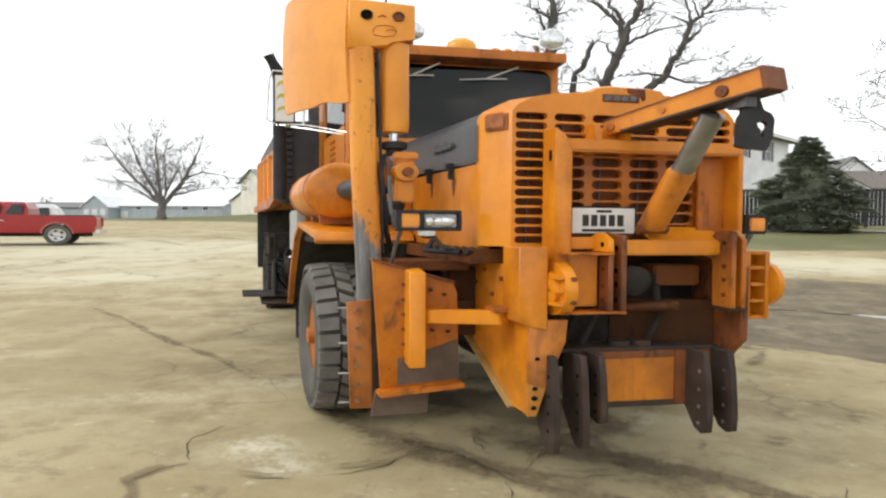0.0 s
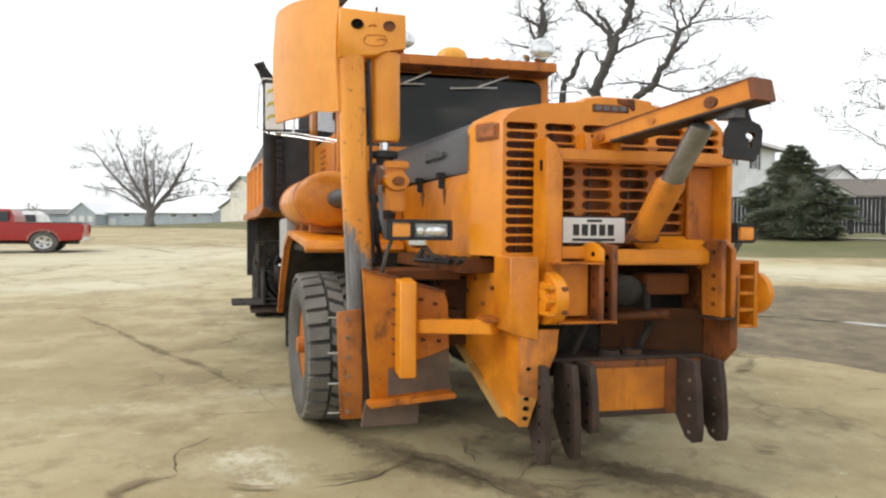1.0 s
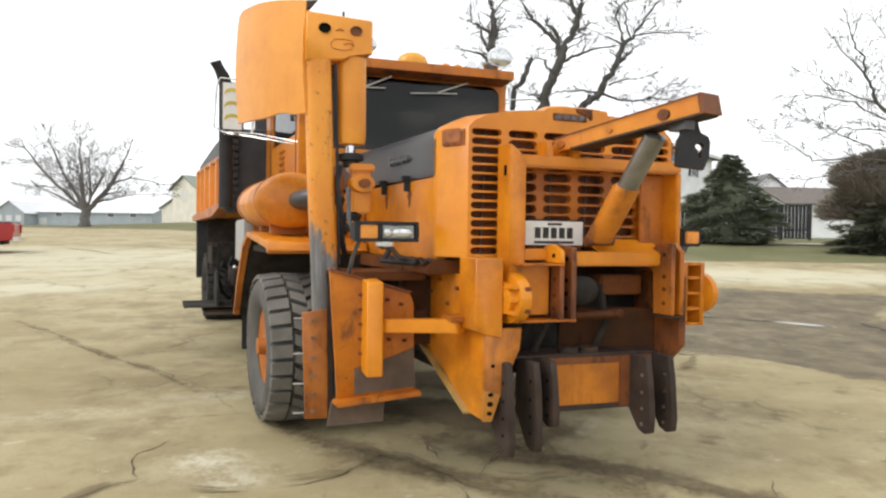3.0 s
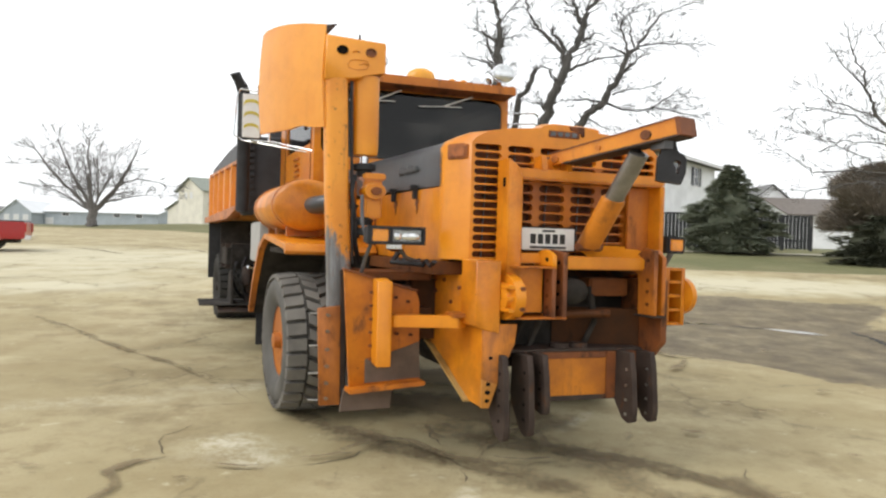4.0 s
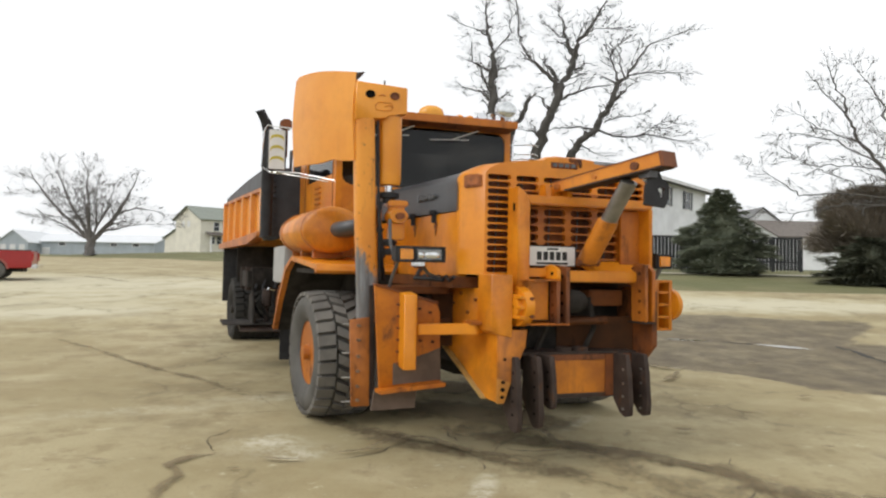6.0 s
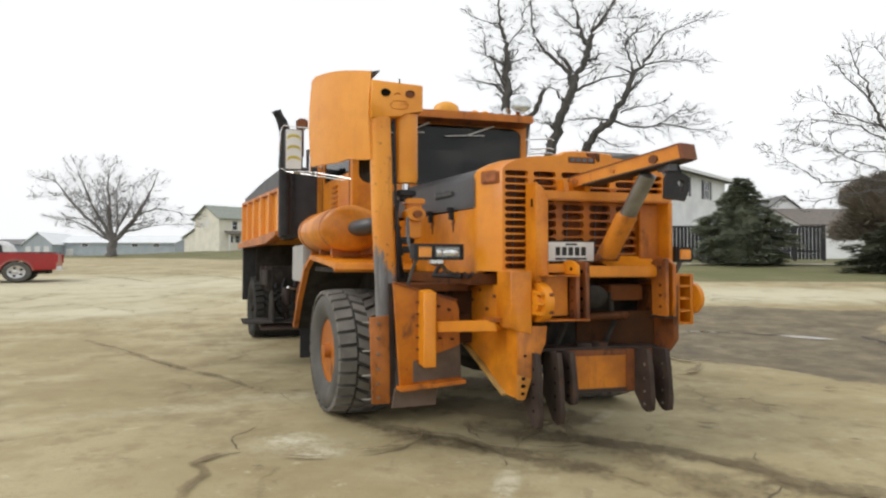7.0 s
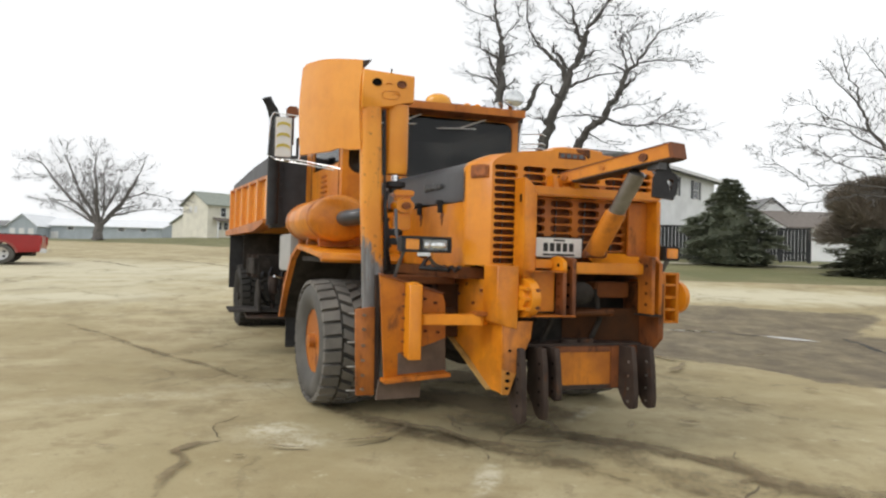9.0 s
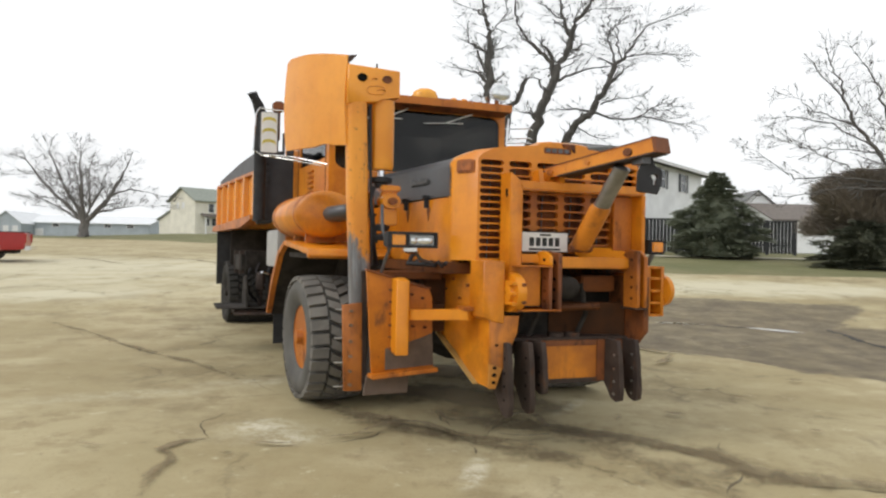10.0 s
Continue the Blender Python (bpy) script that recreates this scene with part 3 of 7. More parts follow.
def stain(bm, fade, pts, width, seed, lift, full):
    """A strip along a line of places, for dirt and for painted shade: full in the middle, nothing at its borders."""
    rnd = random.Random(seed)
    fine = []
    for (x0, y0), (x1, y1) in zip(pts, pts[1:]):
        k = max(2, int(math.hypot(x1 - x0, y1 - y0) / 0.12))
        fine += [(x0 + (x1 - x0) * i / k, y0 + (y1 - y0) * i / k) for i in range(k)]
    fine.append(pts[-1])
    rows = []
    for i, (x, y) in enumerate(fine):
        a, c = fine[max(i - 1, 0)], fine[min(i + 1, len(fine) - 1)]
        d = Vector((c[0] - a[0], c[1] - a[1])).normalized()
        s = Vector((-d.y, d.x))
        end = min(1, 5 * i / len(fine), 5 * (len(fine) - 1 - i) / len(fine))
        w = width * (0.95 + 0.9 * noise.noise((x * 1.7 + seed, y * 1.7, 2)))
        sway = 0.5 * width * noise.noise((x * 1.1 + seed, y * 1.1, 7))
        row = []
        for e, v in ((-1, 0.0), (-0.6, 0.35), (-0.25, 0.75), (0.25, 0.75), (0.6, 0.35), (1, 0.0)):
            q = Vector((x, y)) + s * (e * w + sway)
            vert = bm.verts.new((q.x, q.y, rise(q.y, q.x) + lift))
            vert[fade] = v * end * full
            row.append(vert)
        rows.append(row)
    for a, c in zip(rows, rows[1:]):
        for k in range(5):
            bm.faces.new((a[k], a[k + 1], c[k + 1], c[k]))


STAINS_AND_SHADE = (
    (((-1.25, 4.85), (-0.68, 4.28), (-0.38, 3.91), (-0.08, 3.56), (0.19, 3.35), (0.43, 3.15), (0.71, 2.95), (0.95, 2.5)), 0.24),
    (((-0.3, 4.5), (0.11, 4.14), (0.48, 3.92), (0.81, 3.72), (1.11, 3.47), (1.37, 3.24), (1.6, 3.03), (1.75, 2.7), (2.3, 2.3)), 0.26),
    (((0.5, 4.3), (0.76, 3.95), (1.0, 3.4), (1.2, 2.95), (1.4, 2.45), (1.7, 2.1)), 0.42),
    (((-5.9, 10.0), (-4.7, 8.85), (-3.98, 8.04), (-3.12, 7.01), (-2.23, 6.06), (-1.65, 5.27), (-1.2, 4.8)), 0.10),
    (((-1.31, 3.33), (-1.43, 3.27), (-1.52, 3.20), (-1.56, 3.11), (-1.59, 3.01), (-1.50, 2.90), (-1.44, 2.77), (-1.46, 2.65), (-1.46, 2.50), (-1.40, 2.24), (-1.36, 2.0)), 0.06),
    # the next two strips paint the truck's own shade onto the ground
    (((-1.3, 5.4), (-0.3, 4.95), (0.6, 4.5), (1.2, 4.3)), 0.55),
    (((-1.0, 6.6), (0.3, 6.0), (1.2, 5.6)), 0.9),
    (((1.1, 3.45), (1.55, 3.15), (1.68, 2.82), (1.85, 2.57), (2.2, 2.5), (2.9, 2.3)), 0.30),
    (((-1.25, 2.98), (-1.12, 2.92)), 0.06),
    (((-1.15, 3.2), (-0.95, 3.15), (-0.8, 3.18)), 0.05),
    (((-2.1, 3.12), (-1.87, 2.98)), 0.06),
    (((-0.75, 3.3), (-0.32, 3.5)), 0.05),
    (((2.3, 8.3), (2.6, 7.7), (2.9, 7.9)), 0.14),
    (((2.20, 5.30), (2.32, 5.12)), 0.10),
    (((2.33, 4.97), (2.47, 4.86)), 0.08),
    (((1.60, 4.25), (1.76, 4.12)), 0.08),
    (((3.10, 5.90), (3.42, 5.80)), 0.12),
    (((2.40, 3.75), (2.53, 3.68)), 0.06),
    (((3.62, 8.35), (3.92, 8.25)), 0.16),
    (((2.14, 6.59), (2.32, 6.82), (2.49, 7.15), (2.68, 7.68)), 0.10),
    (((-0.68, 4.16), (-0.43, 3.89), (-0.26, 3.75), (-0.11, 3.70), (-0.01, 3.56), (0.11, 3.40), (0.24, 3.34), (0.36, 3.28)), 0.07),
    (((0.13, 3.74), (0.06, 3.82), (0.01, 3.92), (-0.02, 4.20)), 0.05),
    (((0.26, 3.33), (0.32, 3.65), (0.43, 3.87), (0.52, 4.02), (0.67, 4.10)), 0.07),
    (((0.32, 3.46), (0.43, 3.40), (0.53, 3.39), (0.75, 3.47)), 0.06),
    (((0.65, 4.10), (0.67, 3.80), (0.69, 3.52)), 0.07),
    (((-0.56, 3.25), (-0.44, 3.49), (-0.34, 3.64), (-0.19, 3.73)), 0.06),
    (((1.23, 4.10), (1.21, 3.95), (1.14, 3.77)), 0.05),
)
m_stain_and_shade = stain_and_shade_material()
for k, (pts, w) in enumerate(STAINS_AND_SHADE):
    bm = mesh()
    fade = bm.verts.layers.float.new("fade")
    # strips 5 and 6 are strongest: they stand in for shade under the truck
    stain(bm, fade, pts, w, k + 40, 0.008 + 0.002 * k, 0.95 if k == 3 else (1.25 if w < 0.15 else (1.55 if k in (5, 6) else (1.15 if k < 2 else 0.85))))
    solid("dirt_and_shade_strip", bm, m_stain_and_shade, "brown dirt on the concrete, and shade painted under the truck", "stain", smooth=False)

bm = mesh()
for y0, y1 in ((30.2, 31.0),):
    xs = steps((2, 60, 2))
    v = [(bm.verts.new((x, y0, rise(y0) + 0.03)), bm.verts.new((x, y1, rise(y1) + 0.03))) for x in xs]
    for (a, b), (c, d) in zip(v, v[1:]):
        bm.faces.new((a, b, d, c))
sidewalk = solid("sidewalk", bm, m_walk, "narrow pale concrete sidewalk across the lawn", "sidewalk")

# ---- the plow truck ----
truck = thing("plow_truck", -0.046, 5.338, 0, 21, "worn orange snow plow truck with raised wing mast", "truck")


def span(a, c, s):
    return (a, c) if s < 0 else (-c, -a)


# chassis and running gear
def chassis():
    for s in (-1, 1):
        bm = mesh()
        x0, x1 = span(-0.50, -0.42, s)
        box(bm, x0, x1, -1.95, 6.7, 0.78, 1.06, 0.01)
        part("frame_rail", bm, m_under, truck)
    bm = mesh()
    box(bm, -0.38, 0.38, -1.6, 1.3, 0.62, 1.40, 0.06)
    lathe(bm, (0, -1.62, 0.95), (0, -1, 0), ((0, 0.16), (0.1, 0.15), (0.16, 0.06)), 16)
    part("engine", bm, m_under, truck, "grimy dark engine block")
    for y, r in ((-0.30, 0.09), (5.72, 0.13)):
        bm = mesh()
        cyl(bm, (-0.85, y, 0.62), (0.85, y, 0.62), r, n=16)
        lathe(bm, (0, y - 0.28, 0.62), (0, 1, 0), ((0, 0.12), (0.1, 0.24), (0.4, 0.24), (0.5, 0.12)), 16)
        part("axle", bm, m_under, truck)


chassis()

RADIUS = 0.63


def tyre_profile(w):
    r = RADIUS
    return [(-w * 0.42, 0.32), (-w * 0.5, 0.38), (-w * 0.54, 0.46), (-w * 0.53, 0.53), (-w * 0.49, r - 0.060), (-w * 0.42, r - 0.045), (w * 0.42, r - 0.045), (w * 0.49, r - 0.060), (w * 0.53, 0.53), (w * 0.54, 0.46), (w * 0.5, 0.38), (w * 0.42, 0.32)]


def tread_block(bm, cx, y, z, a, x0, x1, skew, arc, h0, h1):
    """One block of tread between two angles on the tyre."""
    v = []
    for r in (RADIUS + h0, RADIUS + h1):
        for x, sk in ((x0, -skew), (x1, skew)):
            for e in (-arc, arc):
                t = a + (e + sk) * (0.94 if r > RADIUS + h0 else 1.0)
                edge = 0.018 if abs(x) > 0.17 and r > RADIUS + h0 else 0.0
                v.append(bm.verts.new((cx + x * (0.97 if edge else 1.0), y + math.sin(t) * (r - edge), z + math.cos(t) * (r - edge))))
    for ids in ((0, 1, 3, 2), (4, 6, 7, 5), (0, 4, 5, 1), (2, 3, 7, 6), (0, 2, 6, 4), (1, 5, 7, 3)):
        bm.faces.new([v[i] for i in ids])


def tread_rows(count):
    """Angle, left and right edge, skew and half arc of every block round a tyre."""
    st = 6.28318 / count
    for k in range(count):
        a = st * k
        yield a, -0.222, -0.100, 0.010, st * 0.39
        yield a + st * 0.5, -0.082, 0.006, -0.045, st * 0.34
        yield a + st * 0.02, 0.010, 0.092, 0.050, st * 0.34
        yield a + st * 0.5, 0.104, 0.222, -0.010, st * 0.39


def wheel(cx, y, s, w=0.42, loose=False, inner=False):
    c = (cx, y, RADIUS)
    bm = mesh()
    lathe(bm, c, (1, 0, 0), tyre_profile(w), 48, cap=False)
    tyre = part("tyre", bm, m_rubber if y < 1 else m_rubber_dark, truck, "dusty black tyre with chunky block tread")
    if loose:
        for a, x0, x1, sk, arc in tread_rows(30):
            b = mesh()
            tread_block(b, cx, y, RADIUS, a, x0, x1, sk, arc, -0.05, 0.004)
            part("tread_block", b, m_tread, tyre, smooth=False)
    else:
        b = mesh()
        for a, x0, x1, sk, arc in tread_rows(30):
            tread_block(b, cx, y, RADIUS, a, x0, x1, sk, arc, -0.05, 0.004)
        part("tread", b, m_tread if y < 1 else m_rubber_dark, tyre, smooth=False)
    if inner:
        return
    bm = mesh()
    o = s
    lathe(bm, (cx + o * 0.17, y, RADIUS), (-o, 0, 0), ((0, 0.345), (-0.012, 0.335), (0.02, 0.31), (0.09, 0.29), (0.10, 0.20), (0.055, 0.15), (0.05, 0.02)), 32)
    rim = part("rim", bm, m_orange_worn if y < 1 else m_under, truck, "orange painted steel rim with rust" if y < 1 else "dark rear rim")
    bm = mesh()
    lathe(bm, (cx + o * 0.12, y, RADIUS), (o, 0, 0), ((0, 0.10), (0.05, 0.095), (0.055, 0.075), (0.10, 0.07), (0.105, 0.02)), 20)
    part("hub", bm, m_orange_worn if y < 1 else m_under, rim)
    for k in range(10):
        t = 6.28318 * k / 10
        b = mesh()
        cyl(b, (cx + o * 0.05, y + 0.14 * math.sin(t), RADIUS + 0.14 * math.cos(t)), (cx + o * 0.145, y + 0.14 * math.sin(t), RADIUS + 0.14 * math.cos(t)), 0.017, n=6)
        part("wheel_nut", b, m_steel, rim)


wheel(-1.05, -0.30, -1, loose=True)
wheel(1.05, -0.30, 1)
wheel(-0.98, 5.72, -1)
wheel(0.98, 5.72, 1)
wheel(-0.55, 5.72, -1, 0.36, inner=True)
wheel(0.55, 5.72, 1, 0.36, inner=True)


# hood and grille
FRONT = -2.10


HALF = 0.645


def hood():
    prof = [(-HALF, 1.985), (-HALF, 2.22), (-HALF + 0.02, 2.275), (-HALF + 0.07, 2.315), (-0.42, 2.345), (-0.2, 2.365), (0, 2.37), (0.2, 2.365), (0.42, 2.345), (HALF - 0.07, 2.315), (HALF - 0.02, 2.275), (HALF, 2.22), (HALF, 1.985)]
    bm = mesh()
    rings(bm, [[(x, y, z + dz) for x, z in prof] for y, dz in ((FRONT + 0.20, 0.0), (-1.2, 0.012), (0.28, 0.04))])
    top = part("hood_top", bm, m_hood_black, truck, "matt dark grey hood top and upper sides")
    for s in (-1, 1):
        bm = mesh()
        x0, x1 = span(-HALF + 0.004, -HALF + 0.06, s)
        box(bm, x0, x1, FRONT + 0.20, 0.28, 1.45, 1.984, 0.006)
        side = part("hood_side_panel", bm, m_orange, truck, "orange hood side panel with dirt along the bottom")
        for y in (-1.50, -1.08):
            b = mesh()
            xo = s * HALF
            box(b, min(xo, xo + s * 0.03), max(xo, xo + s * 0.03), y - 0.012, y + 0.012, 1.91, 1.99, 0.004)
            part("latch", b, m_black, side)
            b = mesh()
            box(b, min(xo, xo + s * 0.045), max(xo, xo + s * 0.045), y - 0.022, y + 0.022, 1.985, 2.02, 0.006)
            part("latch_keeper", b, m_black, side)
            b = mesh()
            xs = sorted((xo - s * 0.003, xo + s * 0.0015))
            prism(b, [(y - 0.020, 1.915), (y - 0.026, 1.885), (y - 0.008, 1.87), (y - 0.012, 1.835), (y + 0.004, 1.80), (y + 0.010, 1.85), (y + 0.030, 1.875), (y + 0.018, 1.915)], "x", xs[0], xs[1])
            part("rust_run", b, m_rust, side)
        b = mesh()
        xo = s * (HALF - 0.004)
        box(b, min(xo, xo + s * 0.006), max(xo, xo + s * 0.006), -0.62, -0.60, 1.47, 1.97)
        part("panel_seam", b, m_rust, side)
    b = mesh()
    box(b, -HALF - 0.022, -HALF + 0.005, -1.52, -1.16, 2.135, 2.148, 0.004)
    part("side_emblem", b, m_emblem, top, "worn silver emblem")
    b = mesh()
    for k, y in enumerate((-1.50, -1.44, -1.385, -1.33, -1.27, -1.21)):
        box(b, -HALF - 0.02, -HALF + 0.005, y, y + 0.035, 2.125 - 0.006 * (k % 2), 2.165 + 0.008 * (k % 3), 0.004)
    tagged(part("emblem_bars", b, m_emblem, top), kind="stuff")


hood()


def grille():
    back = FRONT + 0.20
    edge = 0.560
    # outline of the flat front, then of the shell behind its chamfer
    fr = [(-edge, 1.47), (-edge, 2.275), (-0.53, 2.315), (-0.46, 2.36), (-0.36, 2.385), (-0.18, 2.405), (0.0, 2.412), (0.18, 2.405), (0.36, 2.385), (0.46, 2.36), (0.53, 2.315), (edge, 2.275), (edge, 1.47)]
    bk = [(-HALF, 1.47), (-HALF, 2.255), (-HALF + 0.025, 2.30), (-0.55, 2.345), (-0.40, 2.375), (-0.2, 2.395), (0.0, 2.40), (0.2, 2.395), (0.40, 2.375), (0.55, 2.345), (HALF - 0.025, 2.30), (HALF, 2.255), (HALF, 1.47)]
    bm = mesh()
    va = [bm.verts.new((x, FRONT, z)) for x, z in fr]
    vb = [bm.verts.new((x, FRONT + (0.16 if abs(x) > 0.6 else 0.05), z)) for x, z in bk]
    vc = [bm.verts.new((x, back + 0.03, z)) for x, z in bk]
    for i in range(len(fr) - 1):
        bm.faces.new((va[i], va[i + 1], vb[i + 1], vb[i]))
        bm.faces.new((vb[i], vb[i + 1], vc[i + 1], vc[i]))
    low = [bm.verts.new((x, FRONT, 2.275)) for x in (-0.38, -0.19, 0.0, 0.19, 0.38)]
    bm.faces.new([va[i] for i in range(1, 12)] + low[::-1])
    shell = part("grille_shell", bm, m_orange_clean, truck, "orange grille shell with rounded shoulders")
    bm, inner = mesh(), mesh()
    d = 0.035
    zs_side = [2.275 - 0.0565 * k for k in range(15)]
    zs_mid = [2.275, 2.215, 2.150] + [2.150 - 0.0672 * (k + 1) for k in range(10)]
    for k in range(6):
        x0, x1 = -edge + edge / 3 * k, -edge + edge / 3 * (k + 1)
        zs = zs_side if k in (0, 5) else zs_mid
        for z1, z0 in zip(zs, zs[1:]):
            slot_cell(bm if k in (0, 5) or z1 > 2.16 else inner, x0, x1, z0, z1, (x0 + 0.016, x1 - 0.018, z0 + 0.006, z1 - 0.007), FRONT, d)
        v = [bm.verts.new(q) for q in ((x0, FRONT, 1.47), (x1, FRONT, 1.47), (x1, FRONT, zs[-1]), (x0, FRONT, zs[-1]))]
        bm.faces.new(v)
    for q in (bm, inner):
        bmesh.ops.remove_doubles(q, verts=q.verts, dist=0.0004)
    part("grille_panel", bm, m_orange_clean, truck, "orange sheet-metal grille with rows of rounded slots")
    part("grille_centre", inner, m_grille, truck, "rust-stained grille middle with the hitch frame's shade painted in")
    bm = mesh()
    box(bm, -0.55, 0.55, FRONT + 0.10, FRONT + 0.16, 1.46, 2.30)
    rad = part("radiator", bm, m_rust, truck, "rust-brown radiator core behind the grille")
    for x in (-0.46, -0.30, -0.1, 0.1, 0.30, 0.46):
        bm = mesh()
        cyl(bm, (x, FRONT + 0.08, 1.48), (x + 0.02, FRONT + 0.08, 2.27), 0.005, n=6)
        part("radiator_rod", bm, m_steel, rad)
    for s in (-1, 1):
        bm = mesh()
        c = Vector((s * 0.600, FRONT + 0.078, 2.215))
        turn = Matrix.Translation(c) @ Matrix.Rotation(radians(s * 61), 4, "Z")
        box(bm, -0.075, 0.075, -0.012, 0.01, -0.055, 0.055, 0.010, turn)
        box(bm, -0.055, 0.055, -0.017, -0.010, -0.038, 0.038, 0.006, turn)
        part("marker_lamp", bm, m_dull_amber, shell, "faded square marker lamp")
    bm = mesh()
    rings(bm, [[(-0.19, y, 2.385), (-0.15, y, 2.435 + dz), (-0.08, y, 2.448 + dz), (0.10, y, 2.445 + dz), (0.18, y, 2.435 + dz), (0.185, y, 2.385)] for y, dz in ((FRONT + 0.004, -0.008), (FRONT + 0.03, 0.004), (FRONT + 0.34, -0.012))])
    cap = part("hood_cap", bm, m_orange_clean, truck, "raised orange cap on the hood")
    bm = mesh()
    box(bm, -0.125, 0.062, FRONT - 0.006, FRONT + 0.01, 2.348, 2.396, 0.004)
    name = part("name_bar", bm, m_rust, cap, "dark worn name bar")
    for k in range(4):
        b = mesh()
        box(b, -0.115 + 0.042 * k, -0.085 + 0.042 * k, FRONT - 0.012, FRONT - 0.004, 2.357, 2.387, 0.003)
        part("name_block", b, m_emblem, name)
    bm = mesh()
    prism(bm, [(0.0, 2.436), (0.005, 2.405), (0.064, 2.395), (0.078, 2.362), (0.092, 2.37), (0.088, 2.436)], "y", FRONT - 0.008, FRONT + 0.006, 0.003)
    part("name_badge", bm, m_rust, cap)


grille()


# the plow hitch before the grille
HITCH = -2.25


def hitch():
    bm = mesh()
    box(bm, -0.40, 0.515, HITCH, HITCH + 0.10, 2.025, 2.10, 0.012)
    part("top_bar", bm, m_orange_clean, truck, "orange tube across the grille")
    bm = mesh()
    prism(bm, [(-0.425, 1.28), (-0.345, 1.28), (-0.345, 2.03), (-0.37, 2.105), (-0.425, 2.16)], "y", HITCH - 0.02, HITCH + 0.12, 0.006)
    leg = part("hitch_leg", bm, m_orange, truck)
    b = mesh()
    box(b, -0.43, -0.42, HITCH + 0.02, HITCH + 0.04, 1.97, 2.03)
    part("slot_mark", b, m_hole, leg)
    bm = mesh()
    box(bm, 0.486, 0.512, HITCH, HITCH + 0.14, 1.28, 2.03, 0.005)
    leg = part("hitch_leg", bm, m_orange, truck, "orange leg with a worn web")
    bm = mesh()
    box(bm, 0.35, 0.486, HITCH + 0.105, HITCH + 0.125, 1.50, 2.02, 0.003)
    part("leg_web", bm, m_orange_worn, leg)
    bm = mesh()
    box(bm, -0.11, 0.40, HITCH - 0.02, HITCH + 0.10, 1.425, 1.515, 0.012)
    box(bm, -0.34, -0.14, HITCH + 0.02, HITCH + 0.10, 1.46, 1.53, 0.008)
    cross = part("cross_tube", bm, m_orange_clean, truck)
    bm = mesh()
    prism(bm, [(HITCH - 0.005, 1.512), (HITCH + 0.145, 1.596), (HITCH + 0.145, 1.578), (HITCH + 0.02, 1.508)], "x", 0.06, 0.43, 0.003)
    part("sloping_plate", bm, m_orange_clean, cross)
    # near pair of ears: a drilled plate with a round head, and a square one behind it
    def ear_plate(x, pts, mat, holes, y, hole_mat):
        bm = mesh()
        prism(bm, pts, "x", x - 0.012, x + 0.012, 0.004)
        ear = part("hitch_ear", bm, mat, truck)
        for z in holes:
            b = mesh()
            cyl(b, (x - 0.015, y, z), (x + 0.015, y, z), 0.014, n=10)
            part("pin_hole", b, hole_mat, ear)

    front = HITCH - 0.11
    head = [(HITCH - 0.01 + 0.10 * math.cos(radians(t)), 1.47 + 0.09 * math.sin(radians(t))) for t in (20, 45, 70, 95, 120, 145)]
    ear_plate(-0.204, [(front, 1.446), (HITCH + 0.10, 1.446)] + head + [(front, 1.515)], m_orange_clean, (1.49,), front + 0.06, m_hole)
    ear_plate(-0.204, [(front, 1.10), (HITCH - 0.02, 1.10), (HITCH - 0.02, 1.43), (front, 1.43)], m_rust, (1.17, 1.25, 1.35), front + 0.05, m_brown_plate)
    ear_plate(-0.142, [(front, 1.09), (HITCH + 0.02, 1.09), (HITCH + 0.05, 1.56), (front, 1.54)], m_rust, (1.17, 1.26, 1.34, 1.47), front + 0.05, m_hole)
    bm = mesh()
    box(bm, -0.40, -0.22, HITCH - 0.02, HITCH + 0.10, 1.13, 1.432, 0.006)
    block = part("hitch_block", bm, m_orange, truck)
    for z in (1.098, 1.432):
        bm = mesh()
        box(bm, -0.41, -0.13 if z < 1.2 else -0.192, front - 0.004, HITCH + 0.10, z, z + 0.012, 0.002)
        part("flange", bm, m_orange_worn, block)
    # far pair of ears with a dark channel between them
    ear_plate(0.393, [(front, 1.115), (HITCH + 0.03, 1.115), (HITCH + 0.03, 1.40), (HITCH + 0.13, 1.43), (HITCH + 0.13, 1.47), (HITCH - 0.01, 1.585), (front, 1.57)], m_scuffed, (1.19, 1.28, 1.36, 1.50), front + 0.055, m_brown_plate)
    ear_plate(0.452, [(front + 0.01, 1.115), (HITCH + 0.05, 1.115), (HITCH + 0.05, 1.57), (HITCH - 0.04, 1.575), (front + 0.01, 1.52)], m_orange_worn, (), 0, m_hole)
    bm = mesh()
    box(bm, 0.405, 0.44, HITCH + 0.01, HITCH + 0.03, 1.125, 1.56, 0.003)
    web = part("channel_web", bm, m_brown_plate, truck)
    bm = mesh()
    box(bm, 0.37, 0.466, front + 0.006, HITCH + 0.05, 1.100, 1.113, 0.002)
    part("flange", bm, m_dark_rust, web)
    # side plates running down to a point
    for x, mat in ((-0.535, m_orange), (0.475, m_rust)):
        bm = mesh()
        near = [(-1.25, 1.36), (-1.25, 1.02), (-1.388, 0.898), (-1.8, 0.715), (-2.12, 0.520), (-2.283, 0.515), (-2.283, 1.06), (-2.18, 1.10), (-2.18, 1.36)]
        far = [(-1.25, 1.36), (-1.25, 1.0), (-1.8, 0.70), (-2.18, 0.74), (-2.33, 0.92), (-2.33, 1.36)]
        prism(bm, near if x < 0 else far, "x", x - 0.018, x + 0.018, 0.004)
        side = part("hitch_side_plate", bm, mat, truck, "tapering orange side plate of the plow hitch")
        if x > 0:
            continue
